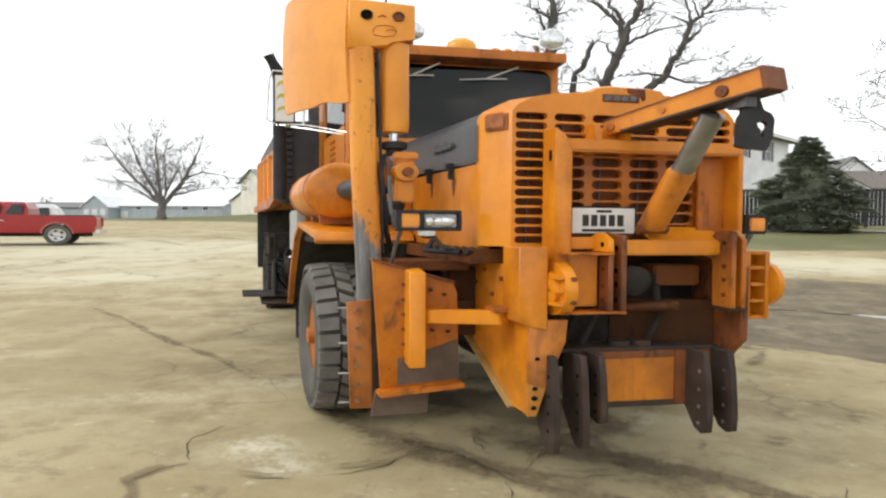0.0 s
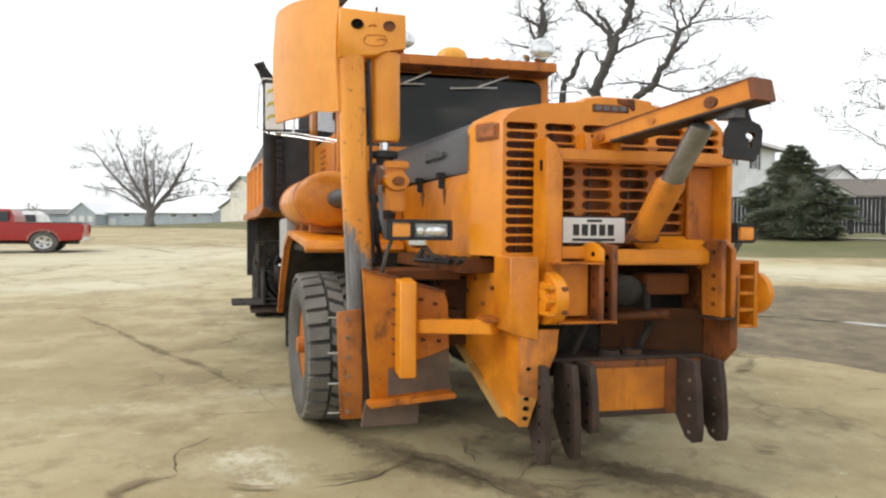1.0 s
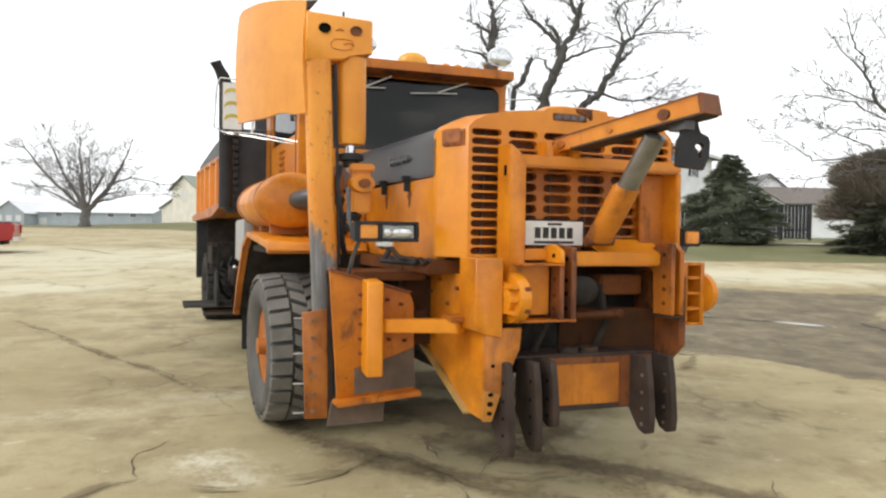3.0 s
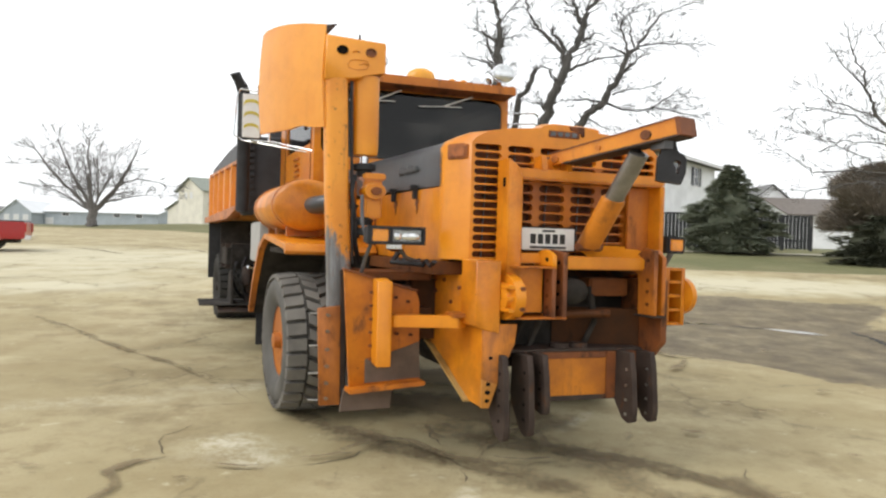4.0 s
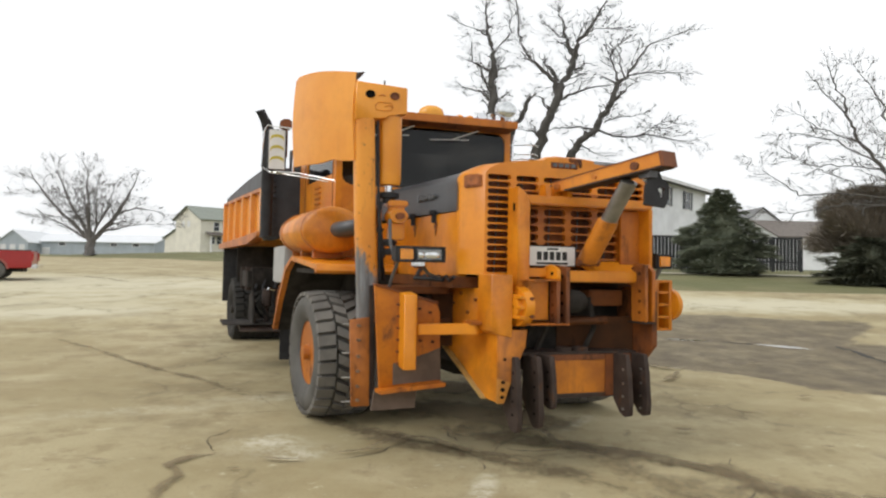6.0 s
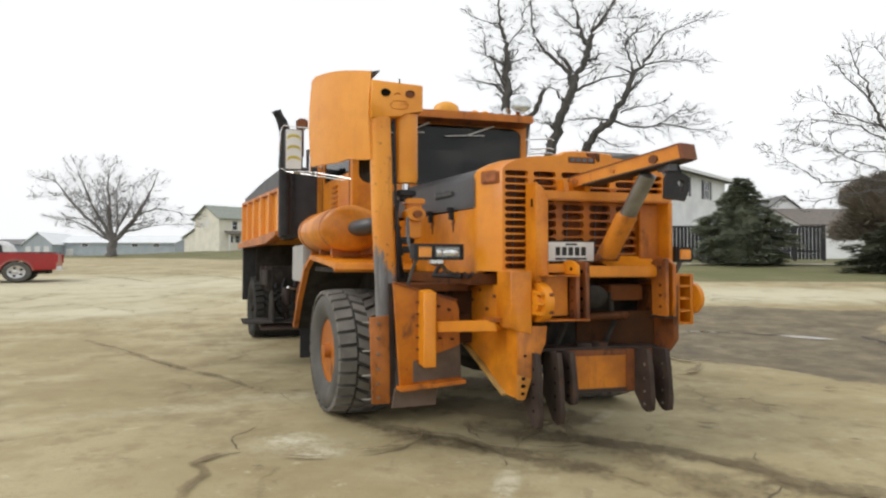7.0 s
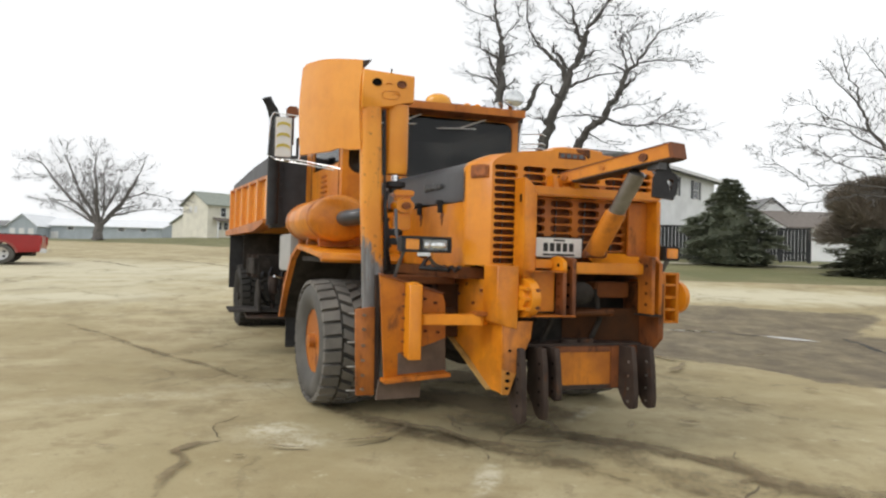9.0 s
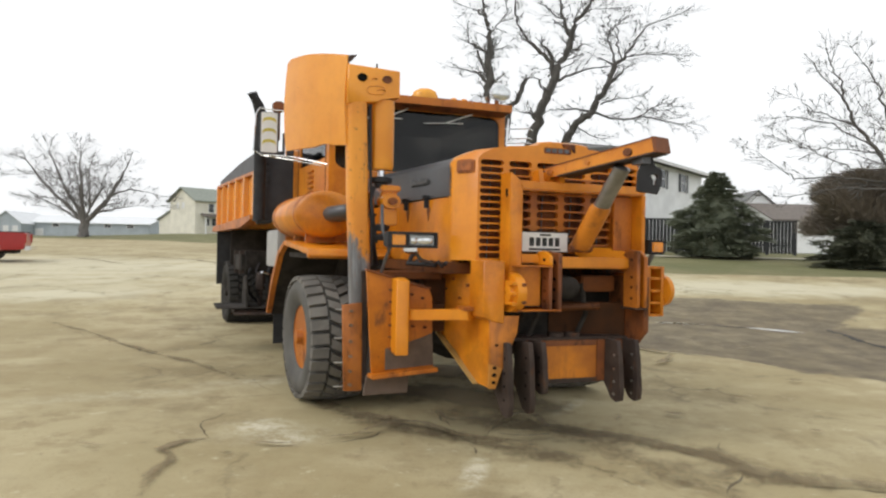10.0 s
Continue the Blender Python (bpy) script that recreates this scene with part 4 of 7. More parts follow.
        b = mesh()
        s = -1
        beam(b, (x + s * 0.024, -1.40, 0.89), (x + s * 0.024, -2.14, 0.52), 0.045, 0.014)
        part("plate_flange", b, m_lime, side, "lime-stained plate edge")
        b = mesh()
        prism(b, [(x - 0.018, 0.515), (x + 0.02, 0.515), (-0.442, 0.765), (-0.382, 0.93), (-0.372, 1.06), (x - 0.018, 1.06)], "y", -2.304, -2.284, 0.004)
        part("front_gusset", b, m_beam, side)
        b = mesh()
        prism(b, [(x - 0.020, 0.512), (x + 0.021, 0.512), (-0.472, 0.665), (x - 0.020, 0.70)], "y", -2.3055, -2.283, 0.002)
        part("gusset_tip", b, m_lime_tip, side, "yellow lime-stained tip")
        for y, z in ((-1.50, 1.30), (-1.62, 1.22), (-1.75, 1.31), (-1.86, 1.16), (-1.98, 1.27), (-2.05, 1.12)):
            b = mesh()
            cyl(b, (x - 0.018, y, z), (x - 0.030, y, z), 0.014, n=8)
            part("bolt", b, m_rust, side)
        for dx, z, r in ((0.008, 0.56, 0.013), (0.010, 0.615, 0.015), (0.012, 0.67, 0.013), (0.022, 0.84, 0.011)):
            b = mesh()
            cyl(b, (x + dx, -2.3045, z), (x + dx, -2.308, z), r, n=10)
            part("pin_hole", b, m_hole, side)
    bm = mesh()
    prism(bm, [(-0.60, 1.05), (-0.545, 1.02), (-0.47, 1.00), (-0.47, 1.475), (-0.60, 1.475)], "y", HITCH - 0.06, HITCH + 0.14, 0.006)
    part("hitch_post", bm, m_orange, truck, "orange box post of the plow hitch")
    bm = mesh()
    box(bm, 0.50, 0.56, -2.12, -1.20, 1.10, 1.385, 0.008)
    part("bumper_side", bm, m_orange_worn, truck)
    # hinge hubs
    bm = mesh()
    lathe(bm, (-0.47, HITCH - 0.02, 1.235), (1, 0, 0), ((0, 0.06), (0.006, 0.10), (0.03, 0.10), (0.032, 0.150), (0.084, 0.152), (0.087, 0.140), (0.080, 0.12), (0.075, 0.04), (0.095, 0.035), (0.096, 0.01)), 36)
    hubl = part("hinge_hub", bm, m_orange_clean, truck, "orange half-round hinge hub")
    for zz in (1.16, 1.235, 1.31):
        b = mesh()
        box(b, -0.47, -0.44, HITCH - 0.155, HITCH + 0.1, zz - 0.012, zz + 0.012, 0.003)
        part("rib", b, m_orange_clean, hubl)
    for z in (1.17, 1.30):
        b = mesh()
        cyl(b, (-0.40, HITCH - 0.165, z), (-0.40, HITCH - 0.15, z), 0.014, n=8)
        part("bolt", b, m_rust, hubl)
    bm = mesh()
    prism(bm, [(0.50, HITCH - 0.05), (0.525, HITCH - 0.05), (0.525, HITCH + 0.08), (0.598, HITCH + 0.08), (0.598, HITCH - 0.055), (0.620, HITCH - 0.055), (0.620, HITCH + 0.12), (0.50, HITCH + 0.12)], "z", 1.04, 1.45, 0.004)
    hubr = part("hinge_hub", bm, m_orange, truck, "ribbed orange hinge hub")
    for zz in (1.05, 1.15, 1.25, 1.35, 1.44):
        b = mesh()
        box(b, 0.525, 0.598, HITCH - 0.05, HITCH + 0.08, zz - 0.010, zz + 0.010, 0.003)
        part("rib", b, m_orange, hubr)
    b = mesh()
    lathe(b, (0.612, HITCH + 0.02, 1.25), (1, 0, 0), ((0, 0.06), (0.012, 0.135), (0.04, 0.135), (0.044, 0.10), (0.062, 0.095), (0.066, 0.02)), 24)
    part("hub_cap", b, m_orange, hubr)
    # lower push beam with its lugs
    bm = mesh()
    box(bm, -0.25, 0.38, HITCH + 0.04, HITCH + 0.22, 0.52, 0.85, 0.012)
    beam_ob = part("push_beam", bm, m_beam, truck, "rust-edged orange push beam")
    bm = mesh()
    box(bm, -0.49, 0.42, HITCH + 0.03, HITCH + 0.24, 0.852, 0.872, 0.003)
    part("beam_top", bm, m_dark_rust, beam_ob)
    # overlaid dark strips put rust and shading onto the beam's borders
    bm = mesh()
    box(bm, 0.20, 0.385, HITCH + 0.03, HITCH + 0.06, 0.515, 0.85, 0.004)
    part("beam_end_strip", bm, m_rust, beam_ob)
    bm = mesh()
    box(bm, -0.26, 0.39, HITCH + 0.034, HITCH + 0.05, 0.51, 0.545, 0.004)
    part("beam_dark_edge", bm, m_dark_rust, beam_ob)
    # left end: strip standing in for its shaded brown
    bm = mesh()
    box(bm, -0.252, -0.155, HITCH + 0.033, HITCH + 0.05, 0.546, 0.80, 0.004)
    part("beam_end_strip", bm, m_rust, beam_ob)
    bm = mesh()
    box(bm, -0.252, 0.199, HITCH + 0.031, HITCH + 0.045, 0.805, 0.85, 0.004)
    part("beam_dark_edge", bm, m_rust, beam_ob)
    for dx in (-0.05, 0.06):
        b = mesh()
        lathe(b, (dx, HITCH + 0.10, 0.872), (0, 0, 1), ((0, 0.05), (0.03, 0.05), (0.03, 0.025), (0.01, 0.025)), 12)
        part("ring", b, m_dark_rust, beam_ob)
    for x, low in ((-0.455, 0.30), (-0.32, 0.32), (-0.235, 0.46), (0.27, 0.37), (0.395, 0.37)):
        bm = mesh()
        short = low > 0.4
        pts = [(HITCH + 0.08, 0.86), (HITCH - 0.10, 0.86), (HITCH - 0.12, 0.72), (HITCH - 0.14, low + 0.10), (HITCH - 0.135, low + 0.02), (HITCH - 0.09, low), (HITCH - 0.04, low + 0.02), (HITCH + 0.08, low + (0.05 if short else 0.20))]
        prism(bm, pts, "x", x - 0.015, x + 0.015, 0.004)
        lug = part("plow_lug", bm, m_dark_rust, truck, "dark rusty steel lug with pin holes")
        for z in (0.43, 0.53, 0.63, 0.74):
            if z > low:
                b = mesh()
                cyl(b, (x - 0.018, HITCH - 0.075, z), (x + 0.018, HITCH - 0.075, z), 0.011, n=8)
                part("pin_hole", b, m_bolt if x > 0.2 else m_hole, lug)
    # clutter behind, in dark tones that stand in for the recess's shade
    bm = mesh()
    lathe(bm, (-0.01, HITCH + 0.04, 1.27), (0, 1, 0), ((-0.03, 0.05), (0, 0.09), (0.22, 0.09), (0.25, 0.12), (0.4, 0.12)), 16)
    part("winch_motor", bm, m_under, truck, "dark grey motor")
    bm = mesh()
    pipe(bm, [(-0.05, HITCH + 0.12, 1.10), (0.20, HITCH + 0.02, 1.12)], 0.03, 10)
    part("pipe_stub", bm, m_brown_plate, truck)
    for x in (-0.28, -0.18, 0.15):
        bm = mesh()
        pipe(bm, [(x, HITCH + 0.14, 1.30), (x + 0.02, HITCH + 0.12, 1.05), (x - 0.02, HITCH + 0.17, 0.86)], 0.017, 8)
        part("hydraulic_hose", bm, m_under, truck)
    bm = mesh()
    box(bm, -0.5, 0.46, HITCH + 0.30, HITCH + 0.34, 0.70, 1.42)
    part("cross_plate", bm, m_under, truck)
    bm = mesh()
    prism(bm, [(0.0, HITCH + 0.285), (0.02, HITCH + 0.295), (0.455, HITCH + 0.13), (0.45, HITCH + 0.11)], "z", 0.74, 1.14, 0.004)
    part("inner_skid_plate", bm, m_shade_plate, truck, "slanting inner plate, rust brown with recess shade painted in")
    bm = mesh()
    box(bm, 0.14, 0.38, HITCH + 0.12, HITCH + 0.26, 1.23, 1.36, 0.01)
    part("inner_box", bm, m_brown_plate, truck)


hitch()


def lift_arm():
    a, t = Vector((-0.10, -2.16, 2.17)), Vector((0.110, -2.93, 2.298))
    d = (t - a).normalized()
    bm = mesh()
    for s in (-1, 1):
        side = Vector((d.y, -d.x, 0)).normalized() * 0.045 * s
        beam(bm, a + side, t + side, 0.012, 0.075, 0.012, 0.095)
    beam(bm, a + Vector((0, 0, 0.036)), t + Vector((0, 0, 0.046)), 0.105, 0.014)
    beam(bm, a - d * 0.06 - Vector((0, 0, 0.03)), a + d * 0.02 - Vector((0, 0, 0.03)), 0.10, 0.09)
    arm = part("lift_arm", bm, m_orange, truck, "orange channel-section lift arm with rusty flange")
    b = mesh()
    beam(b, a + Vector((0, 0, 0.047)), t + Vector((0, 0, 0.057)), 0.115, 0.008)
    part("top_flange", b, m_rust, arm)
    # added dark strip along the arm's underside
    b = mesh()
    beam(b, a - Vector((0, 0, 0.040)) + d * 0.10, t - Vector((0, 0, 0.050)), 0.112, 0.012)
    part("underside_strip", b, m_dark_rust, arm)
    b = mesh()
    beam(b, t - d * 0.01, t + d * 0.012, 0.112, 0.10)
    part("end_cap", b, m_rust, arm)
    for f, r in ((0.05, 0.024), (0.42, 0.016), (0.78, 0.03)):
        p = a + (t - a) * f
        s = Vector((d.y, -d.x, 0)).normalized()
        b = mesh()
        cyl(b, p - s * 0.06, p + s * 0.06, r, n=12)
        part("pivot_pin", b, m_orange_worn if f < 0.7 else m_rust, arm)
    # bracket under the foot of the arm
    b = mesh()
    prism(b, [(HITCH + 0.0, 2.09), (HITCH + 0.10, 2.09), (HITCH + 0.09, 2.19), (HITCH + 0.02, 2.19)], "x", -0.23, -0.20)
    part("arm_bracket", b, m_orange, truck)
    b = mesh()
    prism(b, [(HITCH + 0.0, 2.09), (HITCH + 0.10, 2.09), (HITCH + 0.09, 2.19), (HITCH + 0.02, 2.19)], "x", -0.09, -0.06)
    part("arm_bracket", b, m_orange, truck)
    lo, hi = Vector((0.05, -2.25, 1.60)), Vector((0.05, -2.69, 2.20))
    q = (hi - lo).normalized()
    bm = mesh()
    lathe(bm, lo, q, ((-0.02, 0.03), (0, 0.062), (0.36, 0.062), (0.38, 0.055)), 20)
    barrel = part("lift_cylinder", bm, m_beam, truck, "orange hydraulic lift cylinder")
    b = mesh()
    lathe(b, lo + q * 0.38, q, ((0, 0.048), (0.33, 0.048), (0.34, 0.03)), 18)
    part("piston_rod", b, m_rod, barrel, "dull grey piston rod")
    b = mesh()
    cyl(b, lo + Vector((-0.07, 0, -0.02)), lo + Vector((0.07, 0, -0.02)), 0.028, n=12)
    part("pivot_pin", b, m_rust, barrel)
    # plow hook hanging from the tip
    bm = mesh()
    c = t - d * 0.13 + Vector((0, 0, 0.005))
    out = [(0.108, -0.165), (0.098, -0.135), (0.070, -0.115), (0.055, -0.05), (0.0, -0.05), (-0.005, -0.12), (-0.018, -0.15), (-0.022, -0.285), (0.0, -0.295), (0.04, -0.30), (0.085, -0.31), (0.104, -0.245)]
    k = len(out)
    eye = [(0.083, -0.185), (0.077, -0.172), (0.067, -0.167), (0.059, -0.168), (0.052, -0.175), (0.049, -0.187), (0.054, -0.20), (0.061, -0.21), (0.062, -0.245), (0.073, -0.248), (0.074, -0.21), (0.081, -0.20)]
    turn = Matrix.Rotation(radians(-28), 3, "Z")
    ps = lambda p, y: c + turn @ Vector((p[0], y, p[1]))
    fo, fi = [bm.verts.new(ps(p, -0.03)) for p in out], [bm.verts.new(ps(p, -0.03)) for p in eye]
    bo, bi = [bm.verts.new(ps(p, 0.03)) for p in out], [bm.verts.new(ps(p, 0.03)) for p in eye]
    for i in range(k):
        j = (i + 1) % k
        for quad in ((fo[i], fo[j], fi[j], fi[i]), (bo[i], bi[i], bi[j], bo[j]), (fo[i], bo[i], bo[j], fo[j]), (fi[i], fi[j], bi[j], bi[i])):
            bm.faces.new(quad)
    hook = part("lift_hook", bm, m_black, truck, "black steel lift hook with a keyhole eye")
    b = mesh()
    beam(b, c + Vector((0, 0, 0.06)), c + Vector((0, 0, -0.10)), 0.05, 0.10)
    part("shackle", b, m_steel, hook)


lift_arm()


def number_plate():
    bm = mesh()
    box(bm, -0.287, 0.022, FRONT - 0.05, FRONT - 0.045, 1.552, 1.703, 0.002)
    pl = part("number_plate", bm, m_white, truck, "white number plate with dark bars")
    b = mesh()
    box(b, -0.297, 0.032, FRONT - 0.044, FRONT - 0.035, 1.542, 1.713, 0.002)
    part("plate_frame", b, m_dark_rust, pl)
    for k in range(5):
        b = mesh()
        x = -0.238 + 0.043 * k
        box(b, x, x + 0.030, FRONT - 0.053, FRONT - 0.0495, 1.595, 1.663)
        part("bar", b, m_ink, pl)
    b = mesh()
    box(b, -0.17, -0.095, FRONT - 0.053, FRONT - 0.0495, 1.677, 1.692)
    part("bar", b, m_ink, pl)
    b = mesh()
    box(b, -0.24, -0.03, FRONT - 0.053, FRONT - 0.0495, 1.562, 1.578)
    part("bar", b, m_ink, pl)


number_plate()


# the raised wing and its mast
def bolt_row(parent, spots, r, out, mat=None):
    for x, y, z in spots:
        b = mesh()
        cyl(b, (x, y, z), (x + out[0], y + out[1], z + out[2]), r, n=8)
        part("bolt", b, mat or m_bolt, parent)


def wing():
    # moldboard end held upright: a sheet bent round a vertical curve
    bm = mesh()
    cols = []
    for k in range(13):
        f = k / 12
        x = -1.185 - 0.255 * f - 0.035 * math.sin(math.pi * f)
        y = -1.43 + 0.75 * f
        top = 3.19 + 0.13 * f + 0.03 * math.sin(math.pi * f) + (0.0 if f < 0.93 else -0.03)
        low = 2.425 + 0.035 * f + (0.025 * math.exp(-((f - 0.28) / 0.10) ** 2))
        cols.append([(x - 0.03 * math.sin(math.pi * g / 6) * 0.6, y, low + (top - low) * g / 6) for g in range(7)])
    front = [[bm.verts.new(p) for p in c] for c in cols]
    back = [[bm.verts.new((p[0] + 0.016, p[1] + 0.006, p[2])) for p in c] for c in cols]
    for k in range(12):
        for g in range(6):
            bm.faces.new((front[k][g], front[k + 1][g], front[k + 1][g + 1], front[k][g + 1]))
            bm.faces.new((back[k][g], back[k][g + 1], back[k + 1][g + 1], back[k + 1][g]))
        bm.faces.new((front[k][0], back[k][0], back[k + 1][0], front[k + 1][0]))
        bm.faces.new((front[k][6], front[k + 1][6], back[k + 1][6], back[k][6]))
    for k in (0, 12):
        for g in range(6):
            bm.faces.new((front[k][g], front[k][g + 1], back[k][g + 1], back[k][g]))
    part("wing_moldboard", bm, m_orange_faded, truck, "smooth bent orange wing moldboard, held upright")
    b = mesh()
    prism(b, [(-1.185, 3.185), (-1.125, 3.20), (-1.155, 3.15), (-1.185, 3.12)], "y", -1.44, -1.36, 0.004)
    part("moldboard_corner", b, m_dark_rust, truck)
    # head plate
    bm = mesh()
    prism(bm, [(-1.19, 2.775), (-0.99, 2.80), (-0.97, 2.835), (-0.845, 2.85), (-0.845, 3.085), (-1.19, 3.105)], "y", -1.47, -1.33, 0.008)
    head = part("mast_head", bm, m_orange_faded, truck, "orange head plate of the wing mast with two pin holes")
    for x in (-1.10, -0.935):
        b = mesh()
        lathe(b, (x, -1.475, 3.0), (0, -1, 0), ((-0.01, 0.032), (0.006, 0.032), (0.006, 0.026), (-0.004, 0.024)), 16)
        part("pin_hole", b, m_hole if x < -1.0 else m_rust, head)
    b = mesh()
    pipe(b, [(-1.06, -1.472, 2.87), (-1.068, -1.472, 2.90), (-1.05, -1.472, 2.932), (-1.00, -1.472, 2.938), (-0.955, -1.472, 2.932), (-0.945, -1.472, 2.90), (-0.96, -1.472, 2.872), (-1.01, -1.472, 2.862), (-1.06, -1.472, 2.87)], 0.0035, 6)
    pipe(b, [(-1.00, -1.472, 2.90), (-0.975, -1.472, 2.915), (-0.95, -1.472, 2.905)], 0.005, 6)
    pipe(b, [(-1.04, -1.472, 2.99), (-1.02, -1.472, 3.005), (-1.00, -1.472, 2.995)], 0.006, 6)
    part("weld_bead", b, m_orange, head)
    b = mesh()
    cyl(b, (-0.985, -1.40, 3.08), (-0.985, -1.40, 3.15), 0.006, n=6)
    part("grease_nipple", b, m_dark_rust, head)
    # the mast
    bm = mesh()
    rows = []
    for z, x in ((0.42, -1.05), (0.9, -1.062), (1.4, -1.076), (2.0, -1.10), (2.80, -1.12)):
        rows.append([(x + 0.066 * math.copysign(abs(math.cos(t)) ** 0.6, math.cos(t)), -1.40 + 0.07 * math.copysign(abs(math.sin(t)) ** 0.6, math.sin(t)), z) for t in [6.28318 * (i + 0.5) / 24 for i in range(24)]])
    rings(bm, rows)
    mast = part("wing_mast", bm, m_mast, truck, "tall orange wing mast tube, scraped to grey steel")
    b = mesh()
    beam(b, (-1.055, -1.485, 0.40), (-1.065, -1.485, 1.36), 0.03, 0.03, b=0.004)
    part("guide_bar", b, m_dark_rust, mast)
    b = mesh()
    cyl(b, (-1.035, -1.44, 2.78), (-1.005, -1.44, 1.40), 0.009, n=6)
    part("hydraulic_hose", b, m_black, truck)
    # lift cylinder beside it
    bm = mesh()
    lathe(bm, (-0.935, -1.38, 2.835), (0, 0, -1), ((0, 0.078), (0.56, 0.079), (0.60, 0.072), (0.605, 0.04)), 24)
    cylinder = part("wing_cylinder", bm, m_orange_faded, truck, "orange wing lift cylinder")
    b = mesh()
    cyl(b, (-0.935, -1.38, 2.24), (-0.935, -1.38, 2.15), 0.024, n=14)
    part("piston_rod", b, m_chrome, cylinder)
    b = mesh()
    lathe(b, (-0.935, -1.38, 2.175), (0, 0, -1), ((0, 0.04), (0.01, 0.07), (0.05, 0.07), (0.06, 0.045), (0.10, 0.04)), 18)
    part("gland_nut", b, m_black, cylinder)
    # clevis and links below
    bm = mesh()
    box(bm, -0.935, -0.83, -1.42, -1.35, 1.75, 2.10, 0.012)
    lathe(bm, (-0.882, -1.46, 1.96), (0, 1, 0), ((0, 0.062), (0.04, 0.068), (0.12, 0.068)), 16)
    box(bm, -0.95, -0.815, -1.44, -1.33, 2.045, 2.10, 0.01)
    link = part("clevis", bm, m_orange_clean, truck, "orange clevis link")
    b = mesh()
    cyl(b, (-0.882, -1.49, 1.96), (-0.882, -1.45, 1.96), 0.03, n=12)
    part("pivot_pin", b, m_rust, link)
    bm = mesh()
    lathe(bm, (-0.965, -1.33, 1.96), (-1, 0.3, 0), ((0, 0.09), (0.03, 0.10), (0.05, 0.085)), 18)
    part("sheave", bm, m_orange_worn, truck)
    bm = mesh()
    for z in (1.70, 1.62):
        lathe(bm, (-0.93, -1.38, z), (0, 0, 1), ((0, 0.05), (0.04, 0.06), (0.06, 0.035)), 12)
    pipe(bm, [(-0.97, -1.36, 1.85), (-1.0, -1.42, 1.72), (-0.98, -1.40, 1.55), (-0.93, -1.30, 1.40)], 0.016, 8)
    pipe(bm, [(-0.99, -1.40, 2.08), (-1.02, -1.45, 1.95), (-1.00, -1.44, 1.80), (-0.96, -1.38, 1.60)], 0.012, 8)
    part("hose_and_chain", bm, m_black, truck)
    # lower guide plates
    bm = mesh()
    prism(bm, [(-1.125, 1.37), (-0.72, 1.222), (-0.70, 1.15), (-0.69, 0.58), (-1.08, 0.53)], "y", -1.76, -1.735, 0.003)
    guard = part("wing_guide_plate", bm, m_orange_worn, truck, "rusty orange lower guide plate of the wing")
    b = mesh()
    beam(b, (-1.13, -1.76, 1.380), (-0.72, -1.76, 1.230), 0.05, 0.012)
    part("plate_lip", b, m_rust, guard)
    b = mesh()
    beam(b, (-1.10, -1.78, 0.525), (-0.68, -1.78, 0.57), 0.11, 0.035, b=0.006)
    part("foot_bar", b, m_orange_worn, guard)
    b = mesh()
    prism(b, [(-1.00, 0.57), (-0.69, 0.60), (-0.70, 0.86), (-0.78, 0.82), (-0.88, 0.78), (-1.00, 0.74)], "y", -1.768, -1.758)
    part("worn_strip", b, m_brown_flap, guard, "dark brown worn lower strip")
    bm = mesh()
    prism(bm, [(-1.76, 0.72), (-1.76, 1.32), (-1.87, 1.30), (-1.87, 0.70)], "x", -0.968, -0.888, 0.005)
    part("guide_channel", bm, m_orange_clean, truck, "bright orange guide channel")
    bolt_row(guard, [(-0.975, -1.762, 0.74 + 0.095 * k) for k in range(6)], 0.011, (0, -0.016, 0), m_rust)
    bolt_row(guard, [(-0.84, -1.765, 1.18), (-0.77, -1.765, 1.15), (-0.83, -1.765, 0.92), (-0.75, -1.765, 0.91)], 0.012, (0, -0.012, 0), m_brown_plate)
    bm = mesh()
    beam(bm, (-0.885, -1.78, 1.015), (-0.60, -2.14, 1.055), 0.075, 0.085, b=0.006)
    part("wing_push_bar", bm, m_orange_clean, truck)
    bm = mesh()
    box(bm, -0.66, -0.54, -2.18, -2.05, 1.085, 1.115, 0.004)
    part("push_bar_bracket", bm, m_orange_worn, truck)
    # worn plate with long bolts against the tyre
    bm = mesh()
    prism(bm, [(-1.205, 1.07), (-1.078, 1.09), (-1.068, 0.345), (-1.185, 0.345)], "y", -1.50, -1.475, 0.003)
    wear = part("wear_plate", bm, m_scuffed, truck, "rust-streaked orange wear plate with bolts")
    bolt_row(wear, [(-1.150, -1.50, z) for z in (0.40, 0.515, 0.64, 0.765, 0.90, 1.02)], 0.013, (0, -0.018, 0), m_bolt_rusty)
    bolt_row(wear, [(-1.19, -1.48, z) for z in (0.385, 0.585, 0.79, 1.03)], 0.007, (-0.055, 0.005, 0), m_bolt)
    bm = mesh()
    prism(bm, [(-1.12, 0.36), (-0.84, 0.37), (-0.83, 0.53), (-1.10, 0.52)], "y", -1.72, -1.70)
    part("lower_flap", bm, m_brown_flap, truck, "brown rusty flap under the guide plate")
    # mount in the shade-darkened brown, for the dark gap behind the plates
    bm = mesh()
    box(bm, -1.05, -0.62, -1.73, -1.42, 1.05, 1.10)
    box(bm, -0.70, -0.45, -1.60, -1.50, 0.85, 1.30)
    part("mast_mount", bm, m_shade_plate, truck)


wing()


